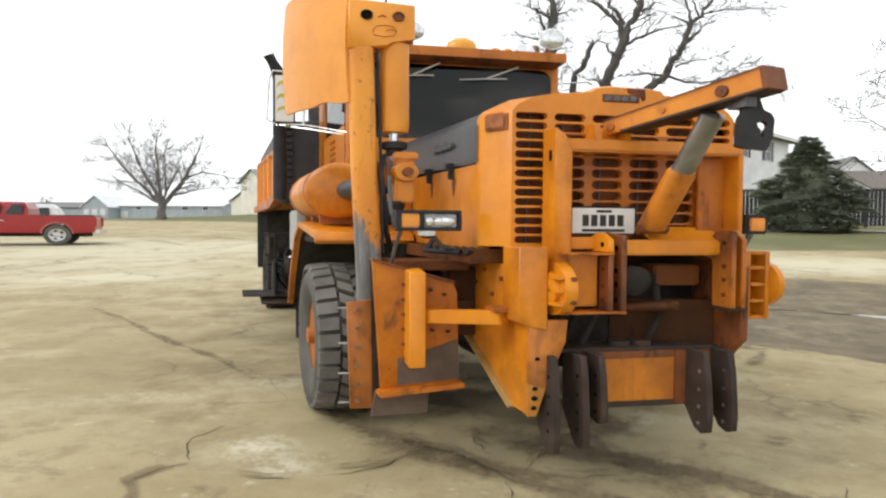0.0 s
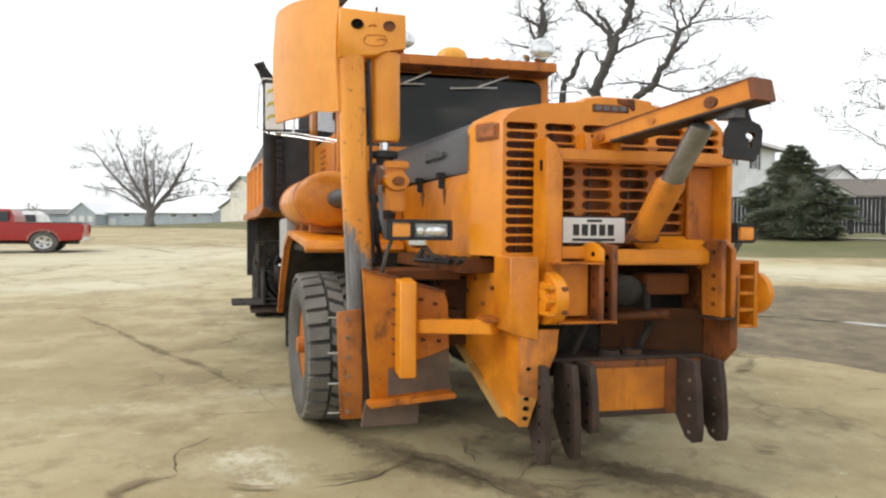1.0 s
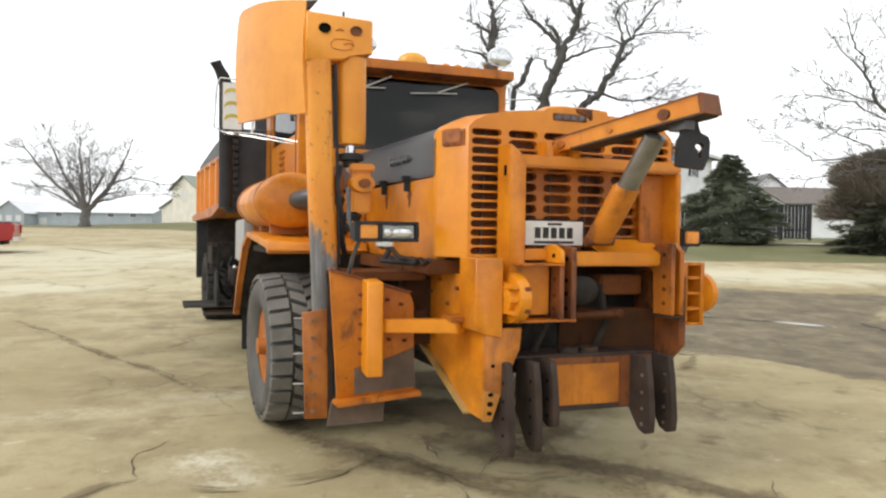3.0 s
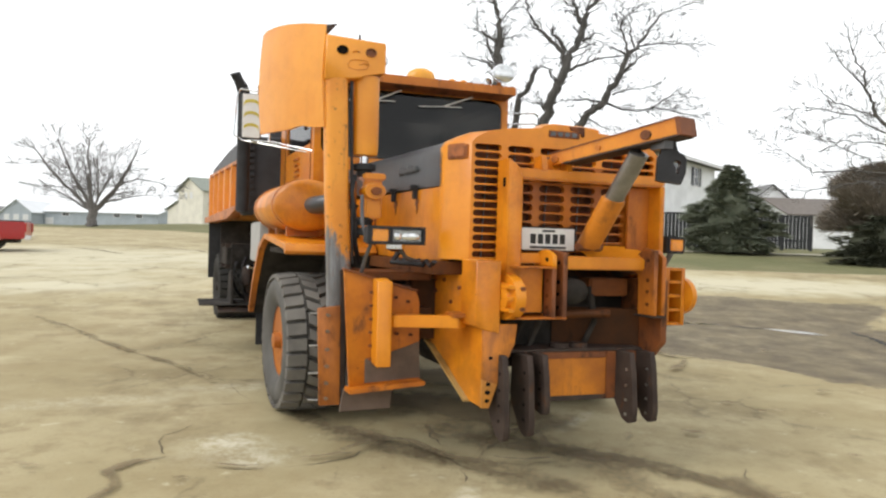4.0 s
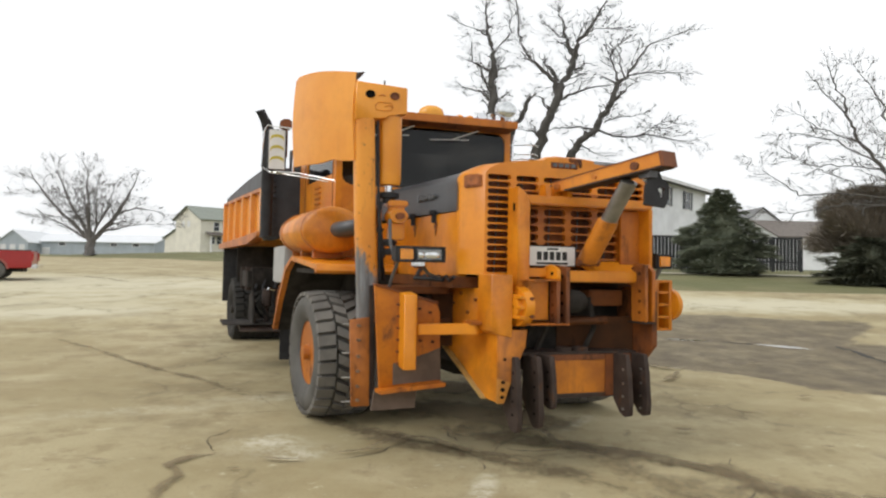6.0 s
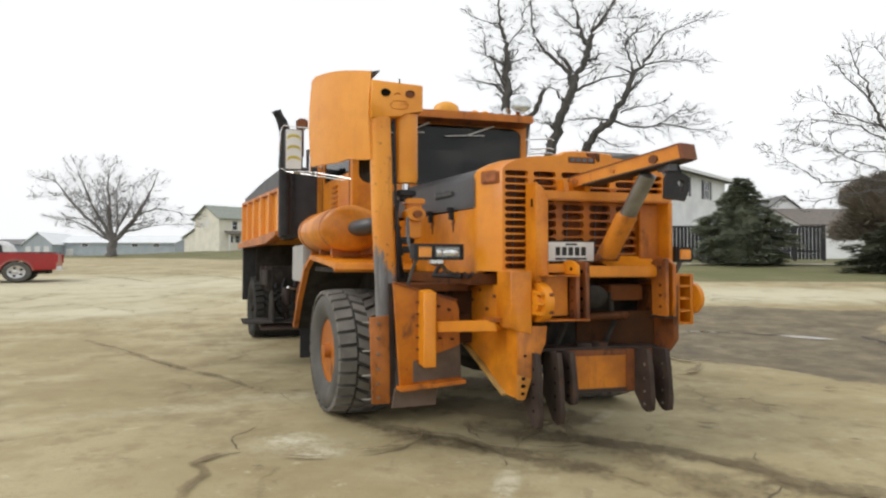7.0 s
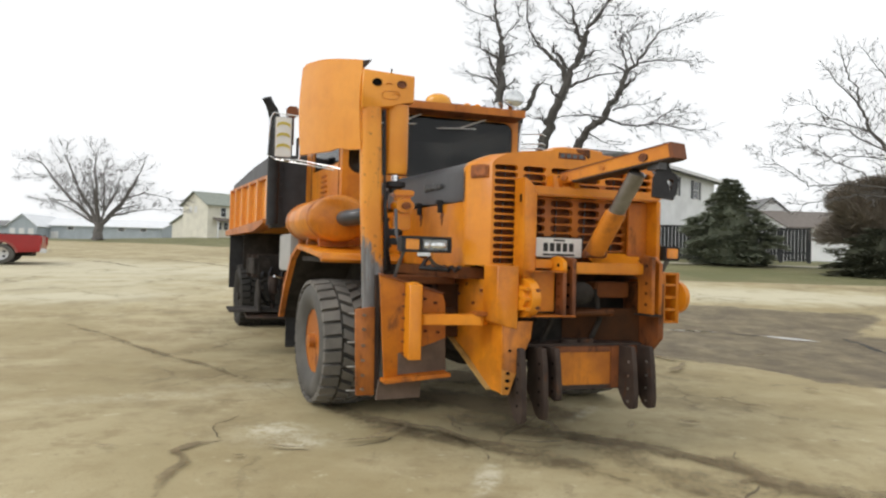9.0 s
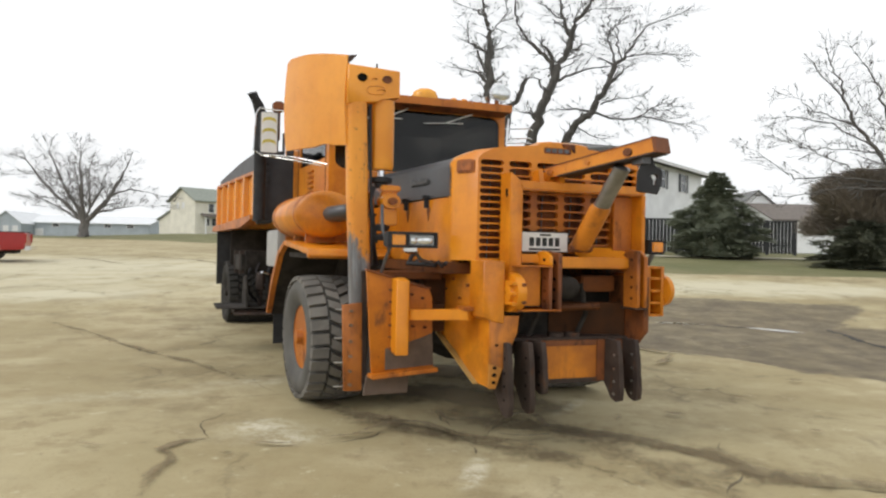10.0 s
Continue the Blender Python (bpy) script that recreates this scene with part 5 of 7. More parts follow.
# head lamps
def lamp_box(x0, x1, y, z0, z1, full):
    bm = mesh()
    box(bm, x0, x1, y, y + 0.09, z0, z1, 0.01)
    shell = part("headlamp" if full else "turn_signal", bm, m_black, truck, "black-framed headlamp with amber signal" if full else "amber turn signal")
    if full:
        b = mesh()
        for a, c, d, e in ((x0 - 0.004, x1 + 0.004, z1 - 0.016, z1 + 0.004), (x0 - 0.004, x1 + 0.004, z0 - 0.004, z0 + 0.016), (x0 - 0.004, x0 + 0.022, z0 + 0.016, z1 - 0.016), (x1 - 0.014, x1 + 0.004, z0 + 0.016, z1 - 0.016), (x0 + 0.112, x0 + 0.130, z0 + 0.016, z1 - 0.016)):
            box(b, a, c, y - 0.022, y + 0.02, d, e, 0.004)
        part("lamp_bezel", b, m_black, shell)
        b = mesh()
        box(b, x0 + 0.022, x0 + 0.112, y - 0.010, y + 0.01, z0 + 0.016, z1 - 0.016, 0.006)
        part("amber_lens", b, m_amber, shell)
        b = mesh()
        box(b, x0 + 0.130, x1 - 0.014, y - 0.006, y + 0.01, z0 + 0.016, z1 - 0.016, 0.006)
        glass_ob = part("clear_lens", b, m_lens_dull, shell)
        for fx, rx in ((0.18, 0.022), (0.64, 0.052)):
            b = mesh()
            cxx = x0 + 0.130 + (x1 - x0 - 0.144) * fx
            rings(b, [[(cxx + rx * q * math.cos(radians(20 * i)), y - 0.006 - dy, (z0 + z1) / 2 - 0.006 + 0.030 * q * math.sin(radians(20 * i))) for i in range(18)] for q, dy in ((1.0, 0.0), (0.8, 0.006), (0.4, 0.009), (0.05, 0.010))])
            part("reflector_bulge", b, m_lens, glass_ob)
    else:
        b = mesh()
        box(b, x0 + 0.022, x1 - 0.022, y - 0.008, y + 0.01, z0 + 0.022, z1 - 0.022, 0.006)
        part("amber_lens", b, m_amber, shell)
    return shell


hl = lamp_box(-1.042, -0.735, -1.90, 1.563, 1.682, True)
b = mesh()
lathe(b, (-0.88, -1.86, 1.53), (0, 0, 1), ((-0.02, 0.02), (0, 0.05), (0.03, 0.05)), 12)
part("swivel", b, m_chrome, hl)
b = mesh()
pipe(b, [(-1.0, -1.83, 1.57), (-1.02, -1.78, 1.45), (-1.02, -1.70, 1.33)], 0.011, 8)
part("lamp_bracket", b, m_steel, hl)
b = mesh()
pipe(b, [(-0.86, -1.83, 1.55), (-0.80, -1.80, 1.47), (-0.68, -1.75, 1.42)], 0.013, 8)
part("lamp_bracket", b, m_steel, hl)
b = mesh()
pipe(b, [(-1.05, -1.80, 1.9), (-1.05, -1.82, 1.70), (-1.03, -1.84, 1.60)], 0.010, 8)
part("lamp_bracket", b, m_steel, hl)
tr = lamp_box(0.872, 1.006, -1.80, 1.548, 1.683, False)
b = mesh()
pipe(b, [(0.93, -1.76, 1.56), (0.90, -1.72, 1.40), (0.60, -1.60, 1.30)], 0.02, 8)
part("lamp_bracket", b, m_steel, tr)

bm = mesh()
box(bm, -0.70, 0.70, -1.95, -0.3, 1.36, 1.45)
box(bm, -1.0, -0.62, -1.72, -1.28, 1.30, 1.36, 0.01)
part("frame_skirt", bm, m_brown_plate, truck, "rust-brown skirt under the hood")
bm = mesh()
pipe(bm, [(-0.70, -1.98 + 0.065 * k, 1.45 - 0.035 * (k % 2)) for k in range(12)], 0.014, 6)
part("cable_loom", bm, m_black, truck)
bm = mesh()
pipe(bm, [(-0.78, -1.6, 1.50), (-0.84, -1.68, 1.43), (-0.72, -1.85, 1.42)], 0.016, 8)
part("hydraulic_hose", bm, m_black, truck)


# cab
def cab():
    y0, y1, hw, z0, z1, cx, gw = 0.30, 1.95, 0.83, 1.45, 3.28, -0.075, 0.775
    bm = mesh()
    wall_opening(bm, cx - hw, cx + hw, z0, z1, (cx - gw, cx + gw, 2.46, 3.20), y0, y0 + 0.05)
    for s in (-1, 1):
        for zc, u in ((3.20, -1), (2.46, 1)):
            xc, r = cx + s * gw, 0.11
            arcs = [(xc - s * r * (1 - math.sin(radians(g))), zc + u * r * (1 - math.cos(radians(g)))) for g in (0, 22, 45, 68, 90)]
            prism(bm, [(xc, zc)] + arcs, "y", y0 + 0.002, y0 + 0.048)
    part("cab_front", bm, m_orange, truck, "orange cab front round the windscreen", smooth=False)
    bm = mesh()
    box(bm, cx - hw, cx + hw, y1 - 0.05, y1, z0, z1)
    part("cab_back", bm, m_orange, truck, smooth=False)
    bm = mesh()
    prism(bm, [(0.10, 3.232), (0.34, 3.20), (1.97, 3.27), (1.97, 3.33), (0.30, 3.335), (0.10, 3.305)], "x", cx - hw - 0.01, cx + hw - 0.02, 0.012)
    roof = part("cab_roof", bm, m_rust, truck, "orange cab roof with rusty sun visor")
    b = mesh()
    box(b, cx - hw, cx + hw - 0.03, 0.085, 0.10, 3.225, 3.315, 0.004)
    part("visor_lip", b, m_orange_worn, roof)
    bm = mesh()
    box(bm, cx - gw, cx + gw, y0 + 0.015, y0 + 0.03, 2.46, 3.20)
    ws = part("windscreen", bm, m_glass, truck, "dark windscreen glass")
    for s in (-1, 1):
        bm = mesh()
        xa, xb = cx + s * hw, cx + s * (hw - 0.04)
        wall_opening(bm, y0 + 0.05, y1 - 0.05, z0, z1, (0.42, 1.60, 2.60, 3.12), min(xa, xb), max(xa, xb), "x")
        side = part("cab_side", bm, m_orange, truck, "orange cab side with door", smooth=False)
        bm = mesh()
        xw = cx + s * (hw - 0.02)
        box(bm, xw - 0.005, xw + 0.005, 0.42, 1.60, 2.60, 3.12)
        part("side_window", bm, m_glass, side)
        xo = cx + s * hw
        for a, c, e, f in ((0.40, 1.66, 1.58, 1.592), (0.40, 0.412, 1.60, 3.16), (1.648, 1.66, 1.60, 3.16)):
            b = mesh()
            box(b, min(xo, xo + s * 0.006), max(xo, xo + s * 0.006), a, c, e, f)
            part("door_seam", b, m_rust, side)
        for k in range(5):
            b = mesh()
            box(b, min(xo, xo + s * 0.02), max(xo, xo + s * 0.02), 0.90, 1.12, 2.22 + 0.065 * k, 2.245 + 0.065 * k, 0.006)
            part("louvre", b, m_orange_worn, side)
    # inside
    bm = mesh()
    box(bm, -0.84, 0.70, y0 + 0.10, y0 + 0.45, 2.0, 2.38, 0.04)
    part("dashboard", bm, m_black, truck)
    for x in (-0.45, 0.45):
        bm = mesh()
        box(bm, x - 0.25, x + 0.25, 1.0, 1.5, 1.9, 2.15, 0.05)
        box(bm, x - 0.25, x + 0.25, 1.42, 1.56, 2.15, 2.75, 0.05)
        part("seat", bm, m_black, truck)
    bm = mesh()
    box(bm, -0.86, 0.71, 1.84, 1.89, 1.5, 3.2)
    box(bm, -0.86, 0.71, y0 + 0.06, 1.86, 3.205, 3.22)
    part("cab_lining", bm, m_black, truck)
    bm = mesh()
    lathe(bm, (0.42, 0.78, 2.58), (0, 0.6, 0.8), ((0, 0.21), (0.02, 0.225), (0.04, 0.21)), 24, cap=False)
    part("steering_wheel", bm, m_black, truck)
    # wipers hang from the top
    for x, sw in ((-0.22, -0.20), (0.40, -0.24)):
        bm = mesh()
        pipe(bm, [(x, 0.24, 3.20), (x + sw * 0.5, 0.25, 3.14), (x + sw, 0.265, 3.08)], 0.008, 6)
        pipe(bm, [(x + sw - 0.22, 0.27, 3.055), (x + sw, 0.268, 3.075), (x + sw + 0.16, 0.27, 3.085)], 0.006, 6)
        part("wiper", bm, m_white, ws)
    # roof lamps
    bm = mesh()
    lathe(bm, (0.0, 0.42, 3.335), (0, 0, 1), ((0, 0.122), (0.08, 0.12), (0.13, 0.105), (0.165, 0.06), (0.175, 0.01)), 24)
    beacon = part("beacon", bm, m_beacon, roof, "amber warning beacon")
    bm = mesh()
    lathe(bm, (0.0, 0.42, 3.335), (0, 0, 1), ((0, 0.13), (0.02, 0.13)), 24)
    part("beacon_base", bm, m_black, roof)
    for x in (-0.62, 0.22, 0.32):
        b = mesh()
        lathe(b, (x, 0.26, 3.34), (0, 0, 1), ((0, 0.035), (0.03, 0.032), (0.045, 0.015)), 12)
        part("clearance_lamp", b, m_amber, roof)
    for x, r, y in ((0.62, 0.105, 0.10), (-0.45, 0.085, 0.12)):
        b = mesh()
        lathe(b, (x, y + 0.12, 3.46), (0, -1, 0), ((-0.02, 0.02), (0.02, r * 0.7), (0.09, r), (0.11, r)), 20)
        lamp = part("spot_lamp", b, m_chrome, roof, "round chrome spot lamp")
        b = mesh()
        lathe(b, (x, y + 0.005, 3.46), (0, -1, 0), ((0, r * 0.92), (0.014, r * 0.7), (0.02, 0.01)), 20)
        ob = part("spot_lens", b, m_lens, roof)
        b = mesh()
        cyl(b, (x, y + 0.10, 3.33), (x, y + 0.10, 3.40), 0.02, n=8)
        part("lamp_post", b, m_orange_worn, roof)
    for x in (0.42, 0.52):
        b = mesh()
        lathe(b, (x, 0.22, 3.385), (0, 1, 0), ((0, 0.045), (0.03, 0.03), (0.12, 0.02), (0.25, 0.025)), 12)
        part("air_horn", b, m_chrome, roof)
    b = mesh()
    pipe(b, [(0.08, 0.55, 3.34), (0.10, 0.50, 3.43), (0.45, 0.50, 3.43), (0.47, 0.55, 3.34)], 0.01, 6)
    part("roof_rail", b, m_chrome, roof)
    # far-side mirror rails
    b = mesh()
    for z in (2.90, 2.96, 3.08):
        pipe(b, [(0.755, 0.35, z), (0.98, 0.25, z + 0.01), (1.04, 0.30, z)], 0.010, 6)
    pipe(b, [(0.78, 0.30, 2.86), (0.78, 0.28, 3.2)], 0.012, 6)
    part("mirror_rail", b, m_chrome, truck)


cab()


def mirror():
    b = mesh()
    pipe(b, [(-0.88, 0.34, 2.50), (-1.15, 0.70, 2.62), (-1.36, 1.02, 2.68)], 0.007, 6)
    pipe(b, [(-0.88, 0.60, 2.52), (-1.15, 0.80, 2.60), (-1.38, 1.02, 2.67)], 0.007, 6)
    pipe(b, [(-0.90, 0.60, 3.05), (-1.2, 0.9, 3.2), (-1.40, 1.0, 3.24), (-1.43, 1.0, 3.16), (-1.45, 1.0, 2.72), (-1.36, 1.02, 2.67)], 0.008, 6)
    pipe(b, [(-1.16, 0.95, 2.66), (-1.15, 0.93, 3.22)], 0.012, 6)
    part("mirror_bracket", b, m_chrome, truck, "thin chrome mirror bracket")
    bm = mesh()
    box(bm, -1.39, -1.22, 0.99, 1.05, 2.69, 3.20, 0.012)
    mir = part("mirror", bm, m_black, truck, "tall mirror with white back and yellow chevrons")
    b = mesh()
    box(b, -1.383, -1.235, 0.982, 0.992, 2.70, 3.19, 0.004)
    part("mirror_back", b, m_white, mir)
    for k in range(3):
        z = 2.80 + 0.135 * k
        b = mesh()
        arc = [(-1.309 + 0.062 * math.cos(radians(g)), z + 0.045 * math.sin(radians(g)) + 0.02) for g in range(0, 181, 30)]
        prism(b, arc + [(x * 1.0, q - 0.034) for x, q in arc[::-1]], "y", 0.978, 0.9815)
        part("chevron", b, m_yellow, mir)
    bm = mesh()
    pipe(bm, [(-1.30, 1.62, 1.9), (-1.30, 1.62, 3.30), (-1.33, 1.60, 3.42), (-1.40, 1.55, 3.56)], [0.06, 0.06, 0.055, 0.05], 14)
    part("exhaust_pipe", bm, m_black, truck, "sooty black exhaust stack")
    bm = mesh()
    box(bm, -1.16, -1.05, 1.70, 1.85, 3.38, 3.52, 0.02)
    cyl(bm, (-1.10, 1.78, 3.0), (-1.10, 1.78, 3.4), 0.02, n=8)
    part("rear_marker_box", bm, m_rust, truck)


mirror()


# near-side tank, fenders and boxes
def side_gear():
    for s in (-1, 1):
        x = s * 1.035
        if s < 0:
            bm = mesh()
            lathe(bm, (x, -0.26, 1.90), (0, 1, 0), ((-0.042, 0.02), (-0.036, 0.10), (-0.02, 0.19), (0.0, 0.232), (0.02, 0.245), (1.14, 0.245), (1.17, 0.20), (1.19, 0.05)), 32)
            tank = part("air_tank", bm, m_orange, truck, "orange cylindrical tank beside the cab")
            for y, w in ((-0.17, 0.03), (0.75, 0.05)):
                b = mesh()
                lathe(b, (x, y, 1.90), (0, 1, 0), ((0, 0.250), (w, 0.250)), 32)
                part("tank_strap", b, m_orange_worn, tank)
            b = mesh()
            pipe(b, [(x + 0.04, -0.29, 1.90), (x + 0.06, -0.42, 1.90), (x + 0.12, -0.50, 1.92), (x + 0.26, -0.50, 1.94)], [0.085, 0.085, 0.08, 0.08], 14)
            part("intake_pipe", b, m_steel, tank, "dark steel pipe on the tank end")
            for y in (-0.05, 0.45, 0.85):
                b = mesh()
                box(b, x - 0.12, x + 0.12, y, y + 0.05, 1.60, 1.72)
                part("tank_saddle", b, m_orange_worn, tank)
        # fender
        bm = mesh()
        x0, x1 = span(-1.27, -0.66, s)
        prism(bm, [(-0.74, 1.47), (-0.70, 1.535), (0.30, 1.62), (0.30, 1.57), (-0.66, 1.49), (-0.70, 1.44)], "x", x0, x1, 0.004)
        fen = part("front_fender", bm, m_orange, truck, "orange front fender, dented along its lip")
        bm = mesh()
        x0, x1 = span(-1.27, -1.225, s)
        prism(bm, [(0.30, 1.62), (0.62, 1.50), (0.98, 1.10), (1.22, 0.72), (1.16, 0.71), (0.93, 1.07), (0.58, 1.45), (0.30, 1.57)], "x", x0, x1, 0.004)
        part("fender_lip", bm, m_orange_worn, fen)
        bm = mesh()
        x0, x1 = span(-1.222, -0.70, s)
        for a, c in zip(((0.30, 1.60), (0.60, 1.475), (0.955, 1.085)), ((0.60, 1.475), (0.955, 1.085), (1.19, 0.72))):
            prism(bm, [a, c, (c[0] - 0.02, c[1] - 0.02), (a[0] - 0.02, a[1] - 0.02)], "x", x0, x1)
        box(bm, x0, x1, -0.62, 0.30, 1.44, 1.49)
        part("fender_liner", bm, m_under, fen)
        bm = mesh()
        x0, x1 = span(-0.72, -0.69, s)
        prism(bm, [(-0.70, 1.47), (0.28, 1.55), (0.60, 1.45), (0.96, 1.07), (1.15, 0.75), (-0.65, 0.95)], "x", x0, x1)
        part("wheel_well", bm, m_under, fen)
        bm = mesh()
        x0, x1 = span(-1.20, -0.80, s)
        box(bm, x0, x1, 1.20, 1.22, 0.32, 0.78, 0.004)
        part("mud_flap", bm, m_black, fen)
        bm = mesh()
        x0, x1 = span(-1.21, -0.88, s)
        box(bm, x0, x1, 0.98, 1.66, 1.29, 1.76, 0.015)
        part("battery_box", bm, m_grey_metal, truck, "pale grey metal box behind the fender")
        bm = mesh()
        x0, x1 = span(-1.22, -0.88, s)
        prism(bm, [(-1.255, 1.86), (-1.12, 1.87), (-0.88, 2.06), (-0.88, 2.90), (-1.255, 2.88)] if s < 0 else [(1.255, 1.86), (1.12, 1.87), (0.88, 2.06), (0.88, 2.90), (1.255, 2.88)], "y", 1.98, 2.22, 0.02)
        guard = part("rubber_guard", bm, m_guard, truck, "black rubber guard with a blocky tread edge")
        first = None
        for k in range(24):
            col, row = k % 2, k // 2
            dz = 0.084 * row + (0.042 if col else 0.0)
            if first is None:
                b = mesh()
                xa, xb = span(-1.285, -1.222, s)
                box(b, xa, xb, 1.955, 2.20, 1.90, 1.955, 0.008)
                first = part("tread_block", b, m_guard, guard)
            else:
                again(first, -s * 0.068 * col, -0.012 * col, dz)


side_gear()


def dump_body():
    y0, y1 = 2.32, 6.9
    bm = mesh()
    for s in (-1, 1):
        x0, x1 = span(-1.19, -1.13, s)
        prism(bm, [(y0, 1.88), (y1, 1.88), (y1, 2.80), (y0, 2.62)], "x", x0, x1)
    box(bm, -1.13, 1.13, y0, y0 + 0.06, 1.88, 2.92)
    box(bm, -1.13, 1.13, y1 - 0.06, y1, 1.88, 2.75)
    box(bm, -1.13, 1.13, y0 + 0.06, y1 - 0.06, 1.88, 1.98)
    headboard = mesh()
    box(headboard, -0.97, 0.90, y0 - 0.07, y0 - 0.01, 2.0, 3.20, 0.01)
    body = part("dump_body", bm, m_orange_faded, truck, "orange steel dump body with ribbed sides", smooth=False)
    part("headboard", headboard, m_dump_grey, body, "dark headboard")
    for s in (-1, 1):
        b = mesh()
        x0, x1 = span(-1.24, -1.18, s)
        prism(b, [(y0 - 0.02, 2.60), (y1, 2.78), (y1, 2.84), (y0 - 0.02, 2.66)], "x", x0, x1, 0.008)
        part("top_rail", b, m_orange_worn, body)
        b = mesh()
        x0, x1 = span(-1.30, -1.17, s)
        prism(b, [(y0, 1.93), (y0 + 0.9, 1.84), (y1, 1.84), (y1, 1.95), (y0, 2.0)], "x", x0, x1, 0.006)
        part("bottom_rail", b, m_orange_worn, body)
        for k in range(6):
            y = y0 + 0.12 + 0.86 * k
            b = mesh()
            x0, x1 = span(-1.25, -1.17, s)
            box(b, x0, x1, y, y + 0.10, 1.97, 2.64 + 0.18 * (y - y0) / (y1 - y0), 0.008)
            part("side_rib", b, m_orange_faded, body)
        # tarpaulin cover rising over the side
        b = mesh()
        x0, x1 = span(-1.19, -1.14, s)
        prism(b, [(y0 + 0.1, 2.66), (y1, 2.84), (y1, 2.94), (y0 + 2.0, 2.99), (y0 + 0.25, 2.97)], "x", x0, x1)
        part("tarp_side", b, m_dump_grey, body, "dark grey tarpaulin side")
    b = mesh()
    rows = []
    for y, e in ((y0 + 0.1, 2.93), (y0 + 2.0, 3.0), (y1, 2.95)):
        rows.append([(x, y, e + 0.06 * math.cos(x * 1.3)) for x in np.linspace(-1.18, 1.18, 9)])
    vs = [[b.verts.new(p) for p in r] for r in rows]
    for a, c in zip(vs, vs[1:]):
        for i in range(8):
            b.faces.new((a[i], a[i + 1], c[i + 1], c[i]))
    part("tarp", b, m_dump_grey, body)
    bm = mesh()
    box(bm, -0.60, 0.60, 2.4, 6.8, 1.06, 1.86)
    part("sub_frame", bm, m_under, truck)
    for s in (-1, 1):
        bm = mesh()
        x0, x1 = span(-1.22, -0.62, s)
        box(bm, x0 - 0.05, x1 + 0.05, 6.36, 6.39, 0.75, 1.86, 0.004)
        part("rear_mud_flap", bm, m_black, truck)
        bm = mesh()
        box(bm, x0, x1, 4.86, 4.90, 1.2, 1.86, 0.004)
        part("rear_splash_board", bm, m_under, truck)
        bm = mesh()
        xa, xc = span(-1.32, -0.95, s)
        box(bm, xa, xc, 2.75, 3.6, 1.13, 1.47, 0.05)
        part("fuel_tank", bm, m_under, truck, "grimy black fuel tank")
        for y in (2.9, 3.4):
            bm = mesh()
            box(bm, xa - 0.008, xc + 0.008, y, y + 0.05, 1.12, 1.48, 0.004)
            part("tank_strap", bm, m_dark_rust, truck)
        bm = mesh()
        lathe(bm, (s * 1.12, 2.66, 1.16), (0, 0, -1), ((0, 0.04), (0.02, 0.055), (0.26, 0.055), (0.27, 0.026), (0.50, 0.026)), 14)
        part("scraper_cylinder", bm, m_dark_rust, truck, "rusty scraper cylinder")
        bm = mesh()
        lathe(bm, (s * 0.96, 2.60, 1.22), (0.12 * s, 0, -1), ((0, 0.03), (0.02, 0.042), (0.30, 0.042), (0.31, 0.02), (0.52, 0.02)), 12)
        part("scraper_cylinder", bm, m_rust, truck)
        for x, y, r in ((1.24, 2.70, 0.016), (1.05, 2.55, 0.018), (1.00, 2.50, 0.014), (1.18, 2.58, 0.012)):
            bm = mesh()
            pipe(bm, [(s * (x - 0.06), y + 0.2, 1.30), (s * x, y, 1.18), (s * (x + 0.03), y - 0.03, 0.98), (s * (x - 0.02), y + 0.02, 0.82), (s * (x - 0.10), y + 0.1, 0.70)], r, 8)
            part("hydraulic_hose", bm, m_black, truck)
        bm = mesh()
        prism(bm, [(2.45, 0.66), (2.85, 0.66), (2.78, 1.05), (2.60, 1.12), (2.50, 0.95)], "x", *span(-1.30, -1.275, s), 0.004)
        part("scraper_bracket", bm, m_under, truck)
        bm = mesh()
        box(bm, *span(-1.04, -0.90, s), 2.40, 2.48, 0.86, 1.16, 0.006)
        part("valve_block", bm, m_rust, truck, "rusty valve block")
        bm = mesh()
        cyl(bm, (s * 1.06, 2.48, 1.14), (s * 1.14, 2.44, 1.17), 0.018, n=10)
        part("hose_fitting", bm, m_chrome, truck)
    # the raised underbody scraper
    bm = mesh()
    prism(bm, [(2.48, 0.635), (2.54, 0.665), (2.95, 0.680), (2.95, 0.650), (2.70, 0.635), (2.62, 0.615)], "x", -1.60, 1.60, 0.006)
    sc = part("underbody_scraper", bm, m_under, truck, "black underbody scraper blade, raised")
    b = mesh()
    prism(b, [(2.46, 0.545), (2.50, 0.530), (2.78, 0.575), (2.78, 0.615), (2.56, 0.610)], "x", -1.42, 1.42, 0.004)
    part("cutting_edge", b, m_dark_rust, sc)
    for x in (-0.7, 0.7):
        b = mesh()
        box(b, x - 0.06, x + 0.06, 2.6, 2.75, 0.62, 1.1)
        part("scraper_hanger", b, m_under, sc)


dump_body()


# ---- bare trees ----
def bark(name, base):
    m, n, l, p = material(name)
    f = noise_node(n, l, 6, 6, 0.7, stretch=(1, 1, 0.25))
    l.new(mixc(n, l, ramp(n, l, f, 0.3, 0.7), base, tuple(c * 0.5 for c in base)), p.inputs["Base Color"])
    p.inputs["Roughness"].default_value = 0.95
    bump(n, l, p, f, 0.6, 0.03)
    return m


